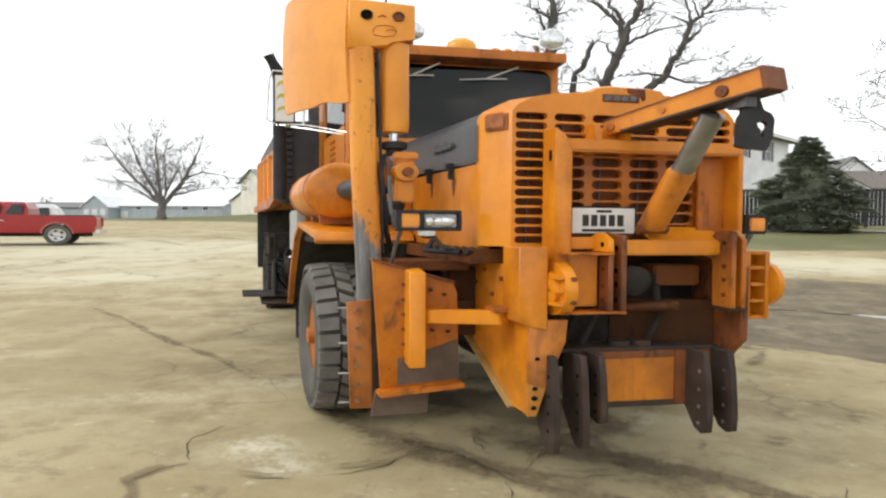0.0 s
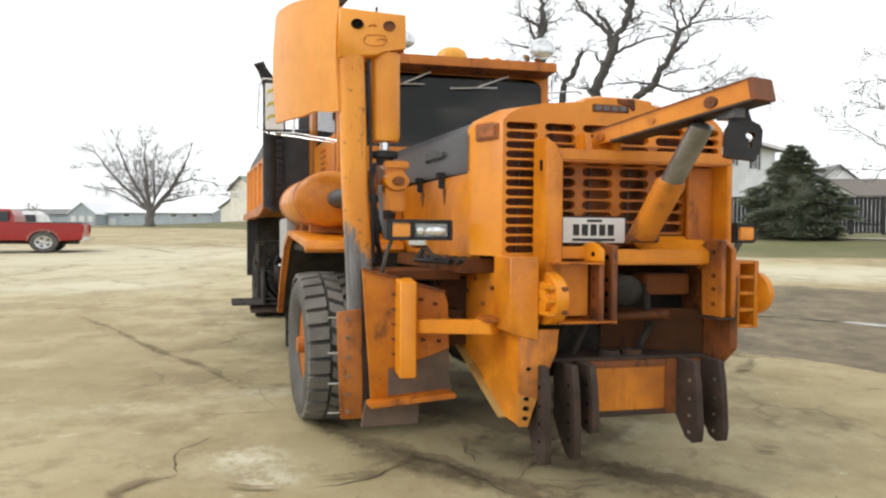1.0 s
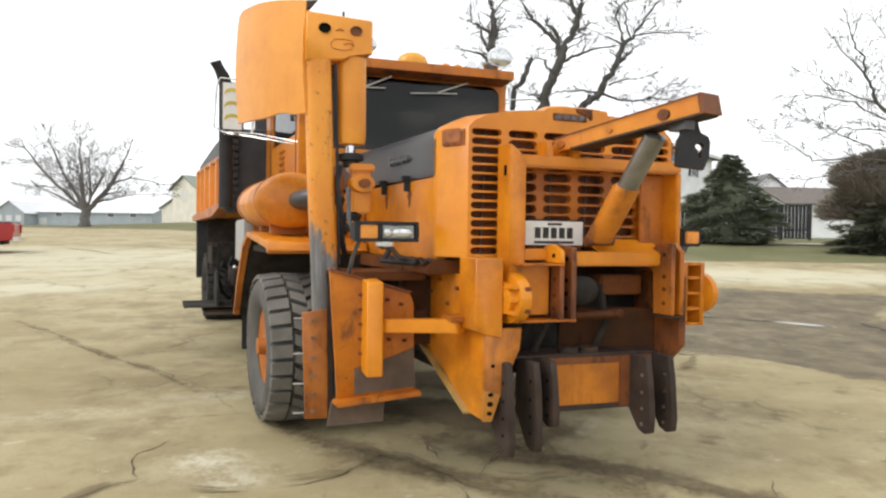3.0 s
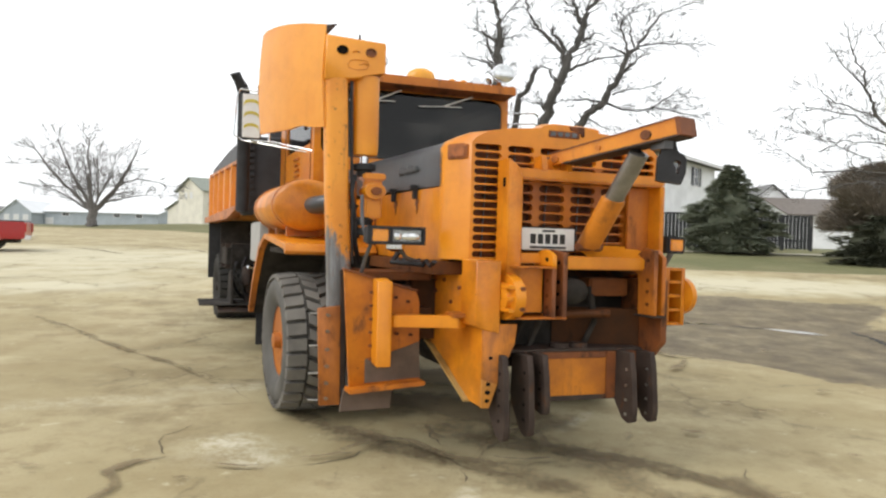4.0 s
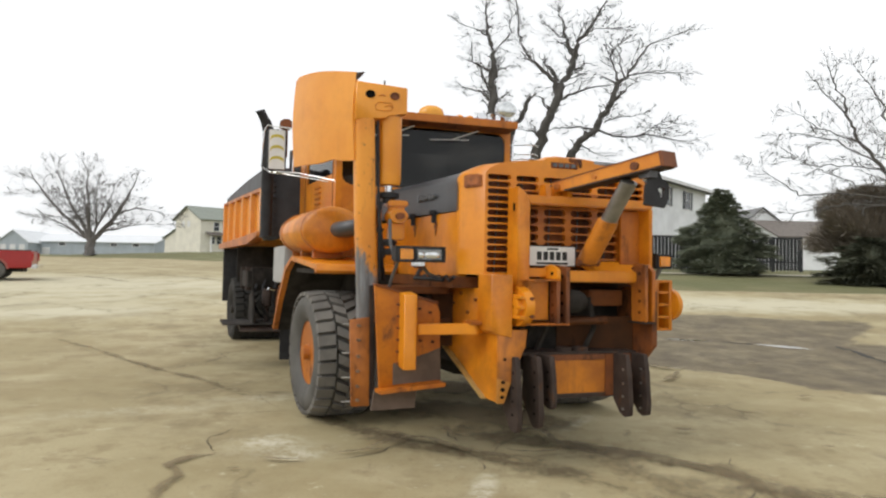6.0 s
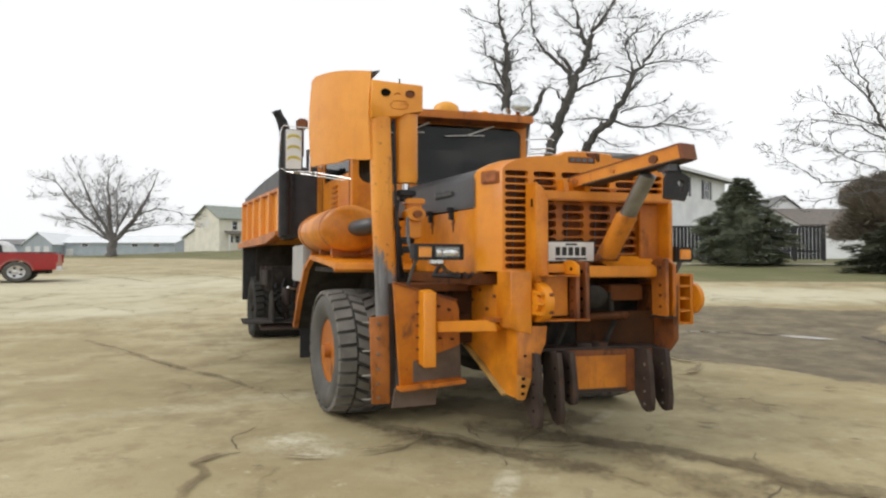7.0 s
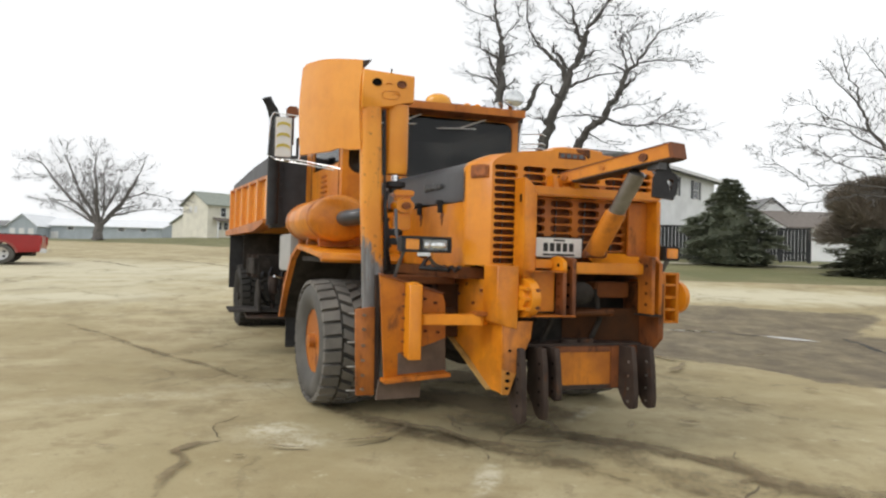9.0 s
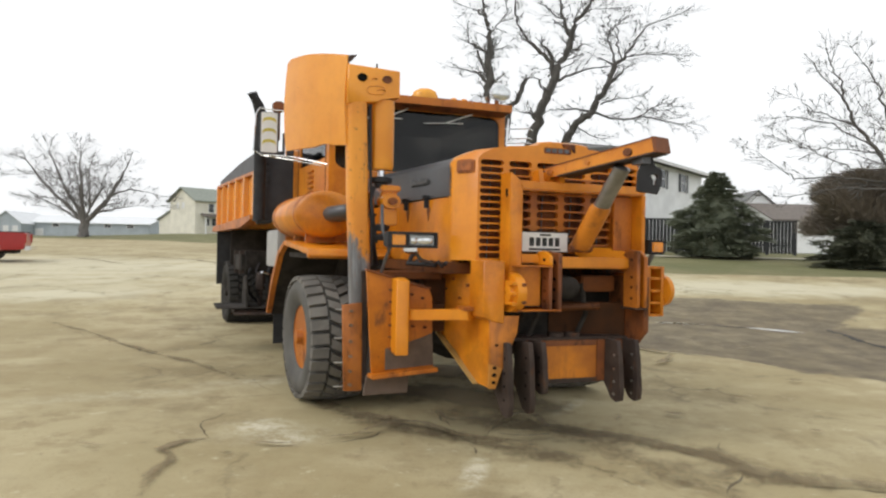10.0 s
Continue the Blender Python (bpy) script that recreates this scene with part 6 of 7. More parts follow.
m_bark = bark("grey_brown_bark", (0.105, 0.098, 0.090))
# Paler bark stands in for far twigs that only half cover the sky.
m_bark_far = bark("paler_far_bark", (0.21, 0.195, 0.185))
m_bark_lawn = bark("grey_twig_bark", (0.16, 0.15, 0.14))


def shoot(rnd, p, d, length, r, up, k=4):
    """One thin bending shoot: its points, radii and last direction."""
    pts, rad, dd, q = [p.copy()], [r], d.normalized(), p.copy()
    for i in range(k):
        dd = (dd + Vector((rnd.gauss(0, 0.13), rnd.gauss(0, 0.13), rnd.gauss(0, 0.13) + up * 0.10))).normalized()
        q = q + dd * length / k
        pts.append(q.copy())
        rad.append(r * (1 - 0.85 * (i + 1) / k))
    return pts, rad


def shoots(rnd, out, stem, rad, ln, up, step):
    """Shoots at even steps along a stem, each with side twigs and finer twigs on those."""
    gone, due = 0.0, step
    total = sum((c - a).length for a, c in zip(stem, stem[1:]))
    for i in range(len(stem) - 1):
        seg = stem[i + 1] - stem[i]
        gone += seg.length
        while due < gone:
            f = 1 - (gone - due) / seg.length
            due += step * rnd.uniform(0.6, 1.4)
            if due < 0.12 * total:
                continue
            base, ax = stem[i] + seg * f, seg.normalized()
            side = Vector((rnd.gauss(0, 1), rnd.gauss(0, 1), rnd.gauss(0.15, 0.7)))
            side = (side - ax * side.dot(ax)).normalized()
            twigs(rnd, out, base, ax * rnd.uniform(0.5, 1.1) + side * rnd.uniform(0.5, 1.0), ln * rnd.uniform(0.35, 1.1) * (1.1 - 0.4 * due / total), max(rad[i] * rnd.uniform(0.16, 0.34), 0.006), up)
    top = (stem[-1] - stem[-2]).normalized()
    for k in range(3):
        side = Vector((rnd.gauss(0, 1), rnd.gauss(0, 1), rnd.gauss(0, 1))).normalized()
        twigs(rnd, out, stem[-1], top + side * 0.35 * k, ln * rnd.uniform(0.5, 0.9), rad[-1] * 0.8, up)


def twigs(rnd, out, p, d, length, r, up):
    pts, rad = shoot(rnd, p, d, length, r, up)
    out.append((pts, rad, 2))
    for j in range(2 + int(length * 2.4)):
        f = rnd.uniform(0.2, 1.0) * (len(pts) - 1)
        i = min(int(f), len(pts) - 2)
        ax = (pts[i + 1] - pts[i]).normalized()
        side = Vector((rnd.gauss(0, 1), rnd.gauss(0, 1), rnd.gauss(0, 1))).normalized()
        q = pts[i] + (pts[i + 1] - pts[i]) * (f - i)
        sub, sr = shoot(rnd, q, ax + side * 0.8, length * rnd.uniform(0.30, 0.70), r * 0.45, up, 3)
        out.append((sub, sr, 1))
        for _ in range(2):
            side = Vector((rnd.gauss(0, 1), rnd.gauss(0, 1), rnd.gauss(0, 1))).normalized()
            e = rnd.choice((1, 2))
            tip, tr = shoot(rnd, sub[e], (sub[e + 1] - sub[e]).normalized() + side * 0.8, length * rnd.uniform(0.12, 0.28), r * 0.25, up, 2)
            out.append((tip, tr, 0))


def limbs_mesh(name, limbs, thin):
    """All limbs of a tree as one mesh of tapered tubes."""
    verts, faces = [], []
    for pts, rad, depth in limbs:
        n = 8 if depth >= 4 else (5 if depth >= 2 else 3)
        first = len(verts)
        for i, p in enumerate(pts):
            d = pts[min(i + 1, len(pts) - 1)] - pts[max(i - 1, 0)]
            s, u = frame_of(d)
            r = max(rad[i], thin)
            for k in range(n):
                t = 6.28318 * k / n
                c = p + (s * math.cos(t) + u * math.sin(t)) * r
                verts.append((c.x * WIDE, c.y, c.z))
        for i in range(len(pts) - 1):
            for k in range(n):
                a, b = first + i * n + k, first + i * n + (k + 1) % n
                faces.append((a, b, b + n, a + n))
    me = bpy.data.meshes.new(name)
    me.from_pydata(verts, [], faces)
    me.polygons.foreach_set("use_smooth", [True] * len(faces))
    return me


def bare_tree(name, x, y, stems, seed, mat, label, up=0.2, thin=0.012, fan=0.25):
    """stems: (points of a main stem, radius at foot, radius at top, length of the shoots along it); fan: metres between shoots."""
    rnd = random.Random(seed)
    root = tagged(new(name), label, "tree")
    root.location = (WIDE * x, y, rise(y, x) - 0.1)
    main, crown = [], []
    for pts, r0, r1, ln in stems:
        pts = [Vector(p) for p in pts]
        fine = []
        for a, c in zip(pts, pts[1:]):
            for i in range(4):
                fine.append(a + (c - a) * i / 4 + Vector((rnd.gauss(0, 0.045), rnd.gauss(0, 0.045), rnd.gauss(0, 0.03))) * (1 if fine else 0))
        fine.append(pts[-1])
        rad = [0.78 * (r0 + (r1 - r0) * i / (len(fine) - 1)) for i in range(len(fine))]
        if fine[0].z < 0.3:
            rad[0], rad[1] = rad[0] * 1.45, rad[1] * 1.12
        main.append((fine, rad, 9))
        if ln:
            shoots(rnd, crown, fine, rad, ln, up, fan)
    for nm, limbs in (("trunk", main), ("crown", crown)):
        me = limbs_mesh(nm, limbs, thin)
        me.materials.append(mat)
        ob = new(nm, me)
        ob.parent = root
        if nm == "crown":
            tagged(ob, "bare branches and twigs", kind="stuff")
    return root


def flat(x0, y, pts):
    """A stem drawn as (x, height) places, swaying a little in depth."""
    return tuple((x - x0, y + 0.6 * math.sin(0.45 * z), z) for x, z in pts)


TREE = 5.0
MIDDLE_STEM = (
    (flat(TREE, 0.0, ((4.0, 0), (4.2, 4), (4.39, 7.11), (4.67, 8.63), (5.03, 10.15), (5.43, 11.29))), 0.405, 0.275, 0.85),
    (flat(TREE, 0.0, ((5.43, 11.29), (5.66, 12.24), (6.08, 13.19), (6.36, 14.52), (6.64, 15.67), (7.01, 16.35), (7.49, 17.18), (7.85, 18.13))), 0.297, 0.0625, 1.7),
    (flat(TREE, 0.0, ((5.51, 11.48), (5.37, 13.01), (5.15, 13.66), (4.89, 13.89))), 0.162, 0.075, 0.85),
    (flat(TREE, 0.0, ((5.37, 12.62), (4.67, 13.59), (4.18, 14.25), (3.81, 15.13), (3.62, 16.1), (3.44, 18.41))), 0.162, 0.0375, 1.19),
)
MIDDLE_LIMBS = (
    (flat(TREE, 0.0, ((6.27, 14.72), (5.99, 15.87), (5.94, 17.02), (5.65, 17.79))), 0.149, 0.0375, 1.53),
    (flat(TREE, 0.0, ((5.94, 15.98), (5.6, 16.06), (5.14, 16.76))), 0.081, 0.025, 1.19),
    (flat(TREE, 0.0, ((5.49, 11.29), (6.5, 11.93), (7.34, 12.3), (8.32, 12.48))), 0.121, 0.0375, 1.19),
    (flat(TREE, 0.0, ((6.36, 13.45), (6.78, 13.87), (7.09, 14.05))), 0.121, 0.0375, 0.68),
    (flat(TREE, 0.0, ((6.78, 16.05), (7.49, 16.61), (8.47, 16.71))), 0.0675, 0.025, 1.53),
    (flat(TREE, 0.0, ((5.09, 10.34), (4.67, 11.49), (4.38, 11.6))), 0.081, 0.025, 1.02),
    (flat(TREE, 0.0, ((4.67, 8.74), (4.39, 9.12), (3.68, 9.39))), 0.108, 0.025, 1.36),
)
LEANING_STEM = (
    (flat(TREE, -0.4, ((4.6, 0), (5.0, 4.5), (6.08, 7.48), (6.64, 8.62), (7.34, 9.26), (7.48, 9.94), (8.12, 11.0), (8.41, 12.4))), 0.351, 0.163, 1.02),
    (flat(TREE, -0.4, ((8.41, 12.4), (8.88, 12.89), (9.25, 13.72), (9.64, 14.48), (10.28, 15.42), (11.4, 16.05))), 0.149, 0.025, 1.53),
    (flat(TREE, -0.4, ((9.02, 13.04), (9.72, 13.26), (10.42, 13.25), (11.53, 13.31))), 0.0743, 0.025, 1.53),
    (flat(TREE, -0.4, ((8.46, 12.59), (8.24, 13.74), (8.19, 14.69), (8.33, 15.64), (8.13, 16.48))), 0.081, 0.025, 1.36),
)
LEANING_LIMBS = (
    (flat(TREE, -0.4, ((8.8, 12.89), (8.6, 13.92), (8.66, 15.25), (9.03, 16.2))), 0.0675, 0.025, 1.36),
    (flat(TREE, -0.4, ((8.12, 11.0), (8.6, 11.64), (9.05, 12.28))), 0.121, 0.0375, 0.85),
    (flat(TREE, -0.4, ((7.34, 9.26), (6.5, 9.45), (5.8, 9.38), (5.23, 9.27))), 0.108, 0.025, 1.02),
    (flat(TREE, -0.4, ((7.4, 9.26), (8.18, 8.87), (9.01, 8.79), (9.85, 9.09), (11.37, 8.7))), 0.108, 0.025, 1.87),
    (flat(TREE, -0.4, ((7.76, 9.75), (8.32, 10.12), (9.24, 10.23))), 0.081, 0.025, 1.53),
    (flat(TREE, -0.4, ((9.57, 8.98), (10.27, 9.62), (10.96, 9.72))), 0.054, 0.0187, 1.53),
    (flat(TREE, -0.4, ((6.5, 8.43), (7.2, 7.85), (7.9, 7.59))), 0.0675, 0.025, 1.36),
)
UPRIGHT_STEM = (
    (flat(TREE, 0.5, ((3.3, 0), (2.9, 4), (2.12, 9.98), (2.32, 11.32), (2.2, 12.66), (2.31, 13.62), (2.31, 14.96), (2.11, 15.93), (1.96, 16.89), (1.9, 18.25))), 0.378, 0.05, 1.36),
    (flat(TREE, 0.5, ((2.26, 12.28), (2.11, 13.43), (1.68, 13.89), (1.25, 14.21), (1.17, 14.9))), 0.162, 0.0375, 1.36),
    (flat(TREE, 0.5, ((2.2, 11.89), (1.83, 12.86), (1.63, 13.74))), 0.135, 0.0625, 0.68),
)
UPRIGHT_LIMBS = (
    (flat(TREE, 0.5, ((2.12, 11.32), (1.69, 11.97), (0.97, 12.21))), 0.135, 0.05, 1.19),
    (flat(TREE, 0.5, ((2.11, 16.12), (1.53, 16.59), (0.53, 17.11))), 0.0675, 0.0187, 1.19),
    (flat(TREE, 0.5, ((2.31, 14.89), (2.82, 15.72), (3.24, 16.49), (3.24, 17.83))), 0.0607, 0.0187, 1.02),
    (flat(TREE, 0.5, ((2.25, 13.43), (2.77, 13.8), (3.25, 13.99))), 0.054, 0.0187, 1.02),
    (flat(TREE, 0.5, ((3.4, 0), (3.0, 5), (3.34, 9.51), (3.82, 10.54), (4.1, 11.49))), 0.243, 0.15, 0.51),
)
bare_tree("old_tree", TREE, 38, MIDDLE_STEM + MIDDLE_LIMBS + LEANING_STEM + LEANING_LIMBS + UPRIGHT_STEM + UPRIGHT_LIMBS, 11, m_bark, "large old bare tree with several leaning stems", up=0.15, thin=0.0085, fan=0.17)
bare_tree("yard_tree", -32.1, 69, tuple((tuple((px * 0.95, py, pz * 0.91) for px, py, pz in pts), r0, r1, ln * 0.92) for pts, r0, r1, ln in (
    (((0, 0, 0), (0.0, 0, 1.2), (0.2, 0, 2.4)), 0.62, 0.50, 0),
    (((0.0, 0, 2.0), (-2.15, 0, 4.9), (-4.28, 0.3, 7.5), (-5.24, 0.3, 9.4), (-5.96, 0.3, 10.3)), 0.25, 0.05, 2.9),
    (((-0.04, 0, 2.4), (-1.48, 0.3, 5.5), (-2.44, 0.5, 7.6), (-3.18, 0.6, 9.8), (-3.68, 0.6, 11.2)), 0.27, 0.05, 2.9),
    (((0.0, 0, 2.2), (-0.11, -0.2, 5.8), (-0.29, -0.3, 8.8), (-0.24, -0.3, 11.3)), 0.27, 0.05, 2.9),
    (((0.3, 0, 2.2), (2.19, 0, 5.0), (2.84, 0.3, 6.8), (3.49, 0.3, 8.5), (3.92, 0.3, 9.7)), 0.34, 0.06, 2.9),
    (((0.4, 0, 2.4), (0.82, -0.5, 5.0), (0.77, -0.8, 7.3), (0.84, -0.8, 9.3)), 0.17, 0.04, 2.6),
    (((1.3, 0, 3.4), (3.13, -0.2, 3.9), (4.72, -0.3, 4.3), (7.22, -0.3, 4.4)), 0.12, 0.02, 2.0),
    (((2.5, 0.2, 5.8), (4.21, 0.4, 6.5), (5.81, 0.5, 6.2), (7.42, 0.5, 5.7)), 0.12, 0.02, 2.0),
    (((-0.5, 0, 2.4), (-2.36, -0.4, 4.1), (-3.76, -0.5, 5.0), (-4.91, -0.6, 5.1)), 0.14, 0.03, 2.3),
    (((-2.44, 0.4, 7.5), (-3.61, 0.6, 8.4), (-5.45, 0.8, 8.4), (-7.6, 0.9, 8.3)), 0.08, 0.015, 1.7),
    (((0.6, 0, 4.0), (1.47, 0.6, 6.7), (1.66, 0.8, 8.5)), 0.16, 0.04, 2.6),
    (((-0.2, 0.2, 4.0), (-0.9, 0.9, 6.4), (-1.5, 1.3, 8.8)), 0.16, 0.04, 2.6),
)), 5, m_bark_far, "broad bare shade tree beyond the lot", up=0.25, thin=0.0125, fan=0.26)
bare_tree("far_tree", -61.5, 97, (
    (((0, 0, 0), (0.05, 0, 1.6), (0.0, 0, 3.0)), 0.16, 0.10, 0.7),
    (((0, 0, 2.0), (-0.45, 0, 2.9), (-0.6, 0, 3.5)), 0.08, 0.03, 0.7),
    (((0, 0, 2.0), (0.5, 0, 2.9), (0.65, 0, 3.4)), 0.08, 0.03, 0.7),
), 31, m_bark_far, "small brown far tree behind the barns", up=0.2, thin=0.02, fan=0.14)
bare_tree("lawn_tree", 16.7, 25, (
    (((0.9, 0, 0), (0.5, 0, 2.2), (-0.6, 0, 3.9), (-1.66, 0, 4.9), (-2.21, 0, 5.9), (-2.70, 0, 6.75), (-3.10, 0, 7.6), (-3.31, 0, 8.6), (-3.61, 0, 9.4)), 0.15, 0.03, 1.5),
    (((-0.6, 0.1, 3.9), (-1.66, 0.1, 5.35), (-2.97, 0.2, 5.55), (-4.32, 0.3, 5.6), (-5.29, 0.3, 6.0)), 0.05, 0.010, 1.1),
    (((-2.0, 0.1, 5.6), (-3.57, -0.1, 6.6), (-4.92, -0.2, 6.9), (-5.4, -0.2, 6.85)), 0.045, 0.010, 1.1),
    (((-0.4, -0.1, 3.7), (-1.65, -0.2, 4.6), (-2.96, -0.3, 4.6), (-4.13, -0.3, 5.3), (-4.90, -0.3, 5.8)), 0.05, 0.010, 1.1),
    (((0.0, 0.1, 3.0), (-1.6, 0.2, 4.1), (-3.34, 0.3, 4.3), (-4.49, 0.3, 4.15), (-4.98, 0.3, 4.5), (-5.47, 0.3, 5.0), (-6.2, 0.3, 5.5)), 0.06, 0.010, 1.0),
    (((0.2, -0.2, 2.6), (-1.6, -0.3, 3.7), (-3.33, -0.4, 3.8), (-4.29, -0.4, 3.5), (-5.25, -0.4, 3.25), (-5.8, -0.4, 3.3)), 0.055, 0.010, 1.0),
    (((-2.70, 0.1, 6.65), (-3.96, 0.3, 7.3), (-4.74, 0.4, 7.95)), 0.045, 0.010, 1.1),
    (((-3.2, 0, 7.9), (-3.79, -0.1, 8.6), (-4.18, -0.2, 9.1)), 0.04, 0.010, 1.0),
    (((-0.9, 0, 4.2), (-1.5, 0.1, 6.4), (-1.75, 0.1, 7.9), (-2.1, 0.1, 8.9), (-2.65, 0.1, 9.8)), 0.09, 0.014, 1.3),
    (((0.3, 0, 2.8), (0.7, 0.4, 5.0), (0.5, 0.5, 7.6), (0.2, 0.6, 9.4)), 0.10, 0.02, 1.5),
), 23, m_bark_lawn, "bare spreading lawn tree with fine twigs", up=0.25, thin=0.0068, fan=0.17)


# ---- evergreen ----
def needle_material(name, a, c):
    m, n, l, p = material(name)
    f = noise_node(n, l, 2.2, 5, 0.6)
    g = n.new("ShaderNodeNewGeometry")
    col = mixc(n, l, ramp(n, l, f, 0.35, 0.65), a, c)
    col = mixc(n, l, times(n, l, g.outputs["Random Per Island"], 0.5), col, tuple(q * 0.6 for q in a))
    l.new(col, p.inputs["Base Color"])
    p.inputs["Roughness"].default_value = 0.8
    return m


m_fir = needle_material("dark_spruce_needles", (0.175, 0.200, 0.140), (0.25, 0.27, 0.195))
m_brush = needle_material("brown_shrub_twigs", (0.34, 0.295, 0.24), (0.25, 0.215, 0.175))
m_juniper = needle_material("dark_juniper", (0.085, 0.095, 0.060), (0.125, 0.13, 0.085))


def sprays(shape, count, size, seed, droop, thin):
    """Many small needle sprays over a body whose radius at height h (0 to 1) and angle is shape(h, a)."""
    rnd = random.Random(seed)
    verts, faces = [], []
    for _ in range(count):
        h = rnd.random() ** 1.25
        a = rnd.uniform(0, 6.28318)
        r0, z = shape(h, a)
        f = 1 - abs(rnd.gauss(0, 0.16))
        c = Vector((math.cos(a) * r0 * f, math.sin(a) * r0 * f, z + rnd.gauss(0, 0.05)))
        d = Vector((math.cos(a + rnd.gauss(0, 0.5)), math.sin(a + rnd.gauss(0, 0.5)), -droop + rnd.gauss(0, 0.35))).normalized()
        s, u = frame_of(d)
        roll = rnd.uniform(-0.9, 0.9)
        s = s * math.cos(roll) + u * math.sin(roll)
        ln, w = size * rnd.uniform(0.6, 1.5), size * thin * rnd.uniform(0.10, 0.22)
        first = len(verts)
        for e, ww in ((0, 0.5), (0.45, 1.0), (1.0, 0.12)):
            p = c + d * ln * e
            for k in (-1, 1):
                q = p + s * w * ww * k
                verts.append((q.x * WIDE, q.y, q.z))
        faces += [(first, first + 1, first + 3, first + 2), (first + 2, first + 3, first + 5, first + 4)]
    me = bpy.data.meshes.new("crown")
    me.from_pydata(verts, [], faces)
    return me


def boughs(shape, count, per, size, seed):
    """Layered boughs, each a flat fan of needle sprays that droops and lifts at its tip."""
    rnd = random.Random(seed)
    verts, faces = [], []
    for _ in range(count):
        h = rnd.random() ** 1.15
        a = rnd.uniform(0, 6.28318)
        r0, z0 = shape(h, a)
        r0 *= rnd.uniform(0.82, 1.12)
        out = Vector((math.cos(a), math.sin(a), 0))
        cross = Vector((-out.y, out.x, 0))
        lift = rnd.uniform(-0.10, 0.16)
        for _k in range(per):
            e = 1 - abs(rnd.gauss(0, 0.33))
            e = max(e, 0.15)
            t = rnd.gauss(0, 0.17) * (1.25 - e) * (0.5 + r0)
            c = out * r0 * e + cross * t + Vector((0, 0, z0 + 0.10 - 0.30 * e * e * r0 * 0.6 + lift * e + rnd.gauss(0, 0.035)))
            d = (out + cross * (t * 1.1 + rnd.gauss(0, 0.35)) + Vector((0, 0, rnd.gauss(0.05, 0.22)))).normalized()
            s, u = frame_of(d)
            roll = rnd.uniform(-0.7, 0.7)
            s = s * math.cos(roll) + u * math.sin(roll)
            ln, w = size * rnd.uniform(0.5, 1.3), size * rnd.uniform(0.07, 0.15)
            first = len(verts)
            for f, ww in ((0, 0.5), (0.45, 1.0), (1.0, 0.12)):
                p = c + d * ln * f
                for k in (-1, 1):
                    q = p + s * w * ww * k
                    verts.append((q.x * WIDE, q.y, max(q.z, 0.02)))
            faces += [(first, first + 1, first + 3, first + 2), (first + 2, first + 3, first + 5, first + 4)]
    me = bpy.data.meshes.new("crown")
    me.from_pydata(verts, [], faces)
    return me


def evergreen(name, x, y, shape, count, size, seed, mat, label, height, core, category="tree", layered=False):
    root = tagged(new(name), label, category)
    root.location = (WIDE * x, y, rise(y, x) - 0.05)
    AXES[root.name] = SPREAD
    bm = mesh()
    cyl(bm, (0, 0, 0), (0, 0, height * 0.9), 0.14, 0.03, 10)
    part("trunk", bm, m_bark, root)
    me = boughs(shape, count // 100, 100, size, seed) if layered else sprays(shape, count, size, seed, -0.55, 0.32)
    me.materials.append(mat)
    ob = new("crown", me)
    ob.parent = root
    tagged(ob, kind="stuff")
    # dense inner boughs
    rnd = random.Random(seed + 1)
    bm = mesh()
    rows = []
    for k in range(9):
        h = k / 8
        ring = []
        for i in range(18):
            a = 6.28318 * i / 18
            r, z = shape(min(h, 0.985), a)
            ring.append((math.cos(a) * r * core * rnd.uniform(0.8, 1.0), math.sin(a) * r * core * rnd.uniform(0.8, 1.0), z + rnd.uniform(-0.08, 0.04)))
        rows.append(ring)
    rings(bm, rows)
    part("inner_foliage", bm, mat, root)
    return root


def fir_shape(h, a):
    r = 2.0 * float(np.interp(h, (0, 0.12, 0.42, 0.6, 0.75, 0.88, 1.0), (0.9, 1.0, 0.97, 0.76, 0.50, 0.26, 0.05)))
    r *= 0.93 + 0.09 * math.sin(a * 3 + h * 9) + 0.05 * math.sin(a * 7 + h * 5)
    return max(r, 0.03), 0.12 + 4.35 * h


def bush_shape(h, a):
    r = 1.80 * math.sqrt(max(0.0, 1 - h * h)) * (0.85 + 0.2 * math.sin(a * 4 + h * 5))
    return max(r, 0.05), 0.05 + 2.0 * h


def brush_shape(h, a):
    r = 2.15 * math.sqrt(max(0.0, 1 - (h - 0.25) ** 2 * 1.7)) * (0.8 + 0.25 * math.sin(a * 3 + h * 7))
    return max(r, 0.05), 1.5 + 3.0 * h


evergreen("spruce", 11.45, 31, fir_shape, 26000, 0.26, 3, m_fir, "broad grey-green spruce with ragged layered boughs on the lawn", 4.5, 0.58, layered=True)
evergreen("juniper_bush", 14.9, 26, bush_shape, 16000, 0.24, 7, m_juniper, "dark green juniper bush by the lawn", 2.2, 0.72, "bush", layered=True)
evergreen("brown_shrub", 16.3, 28.3, brush_shape, 34000, 0.50, 9, m_brush, "dull brown leafless shrub", 4.1, 0.12, "bush")

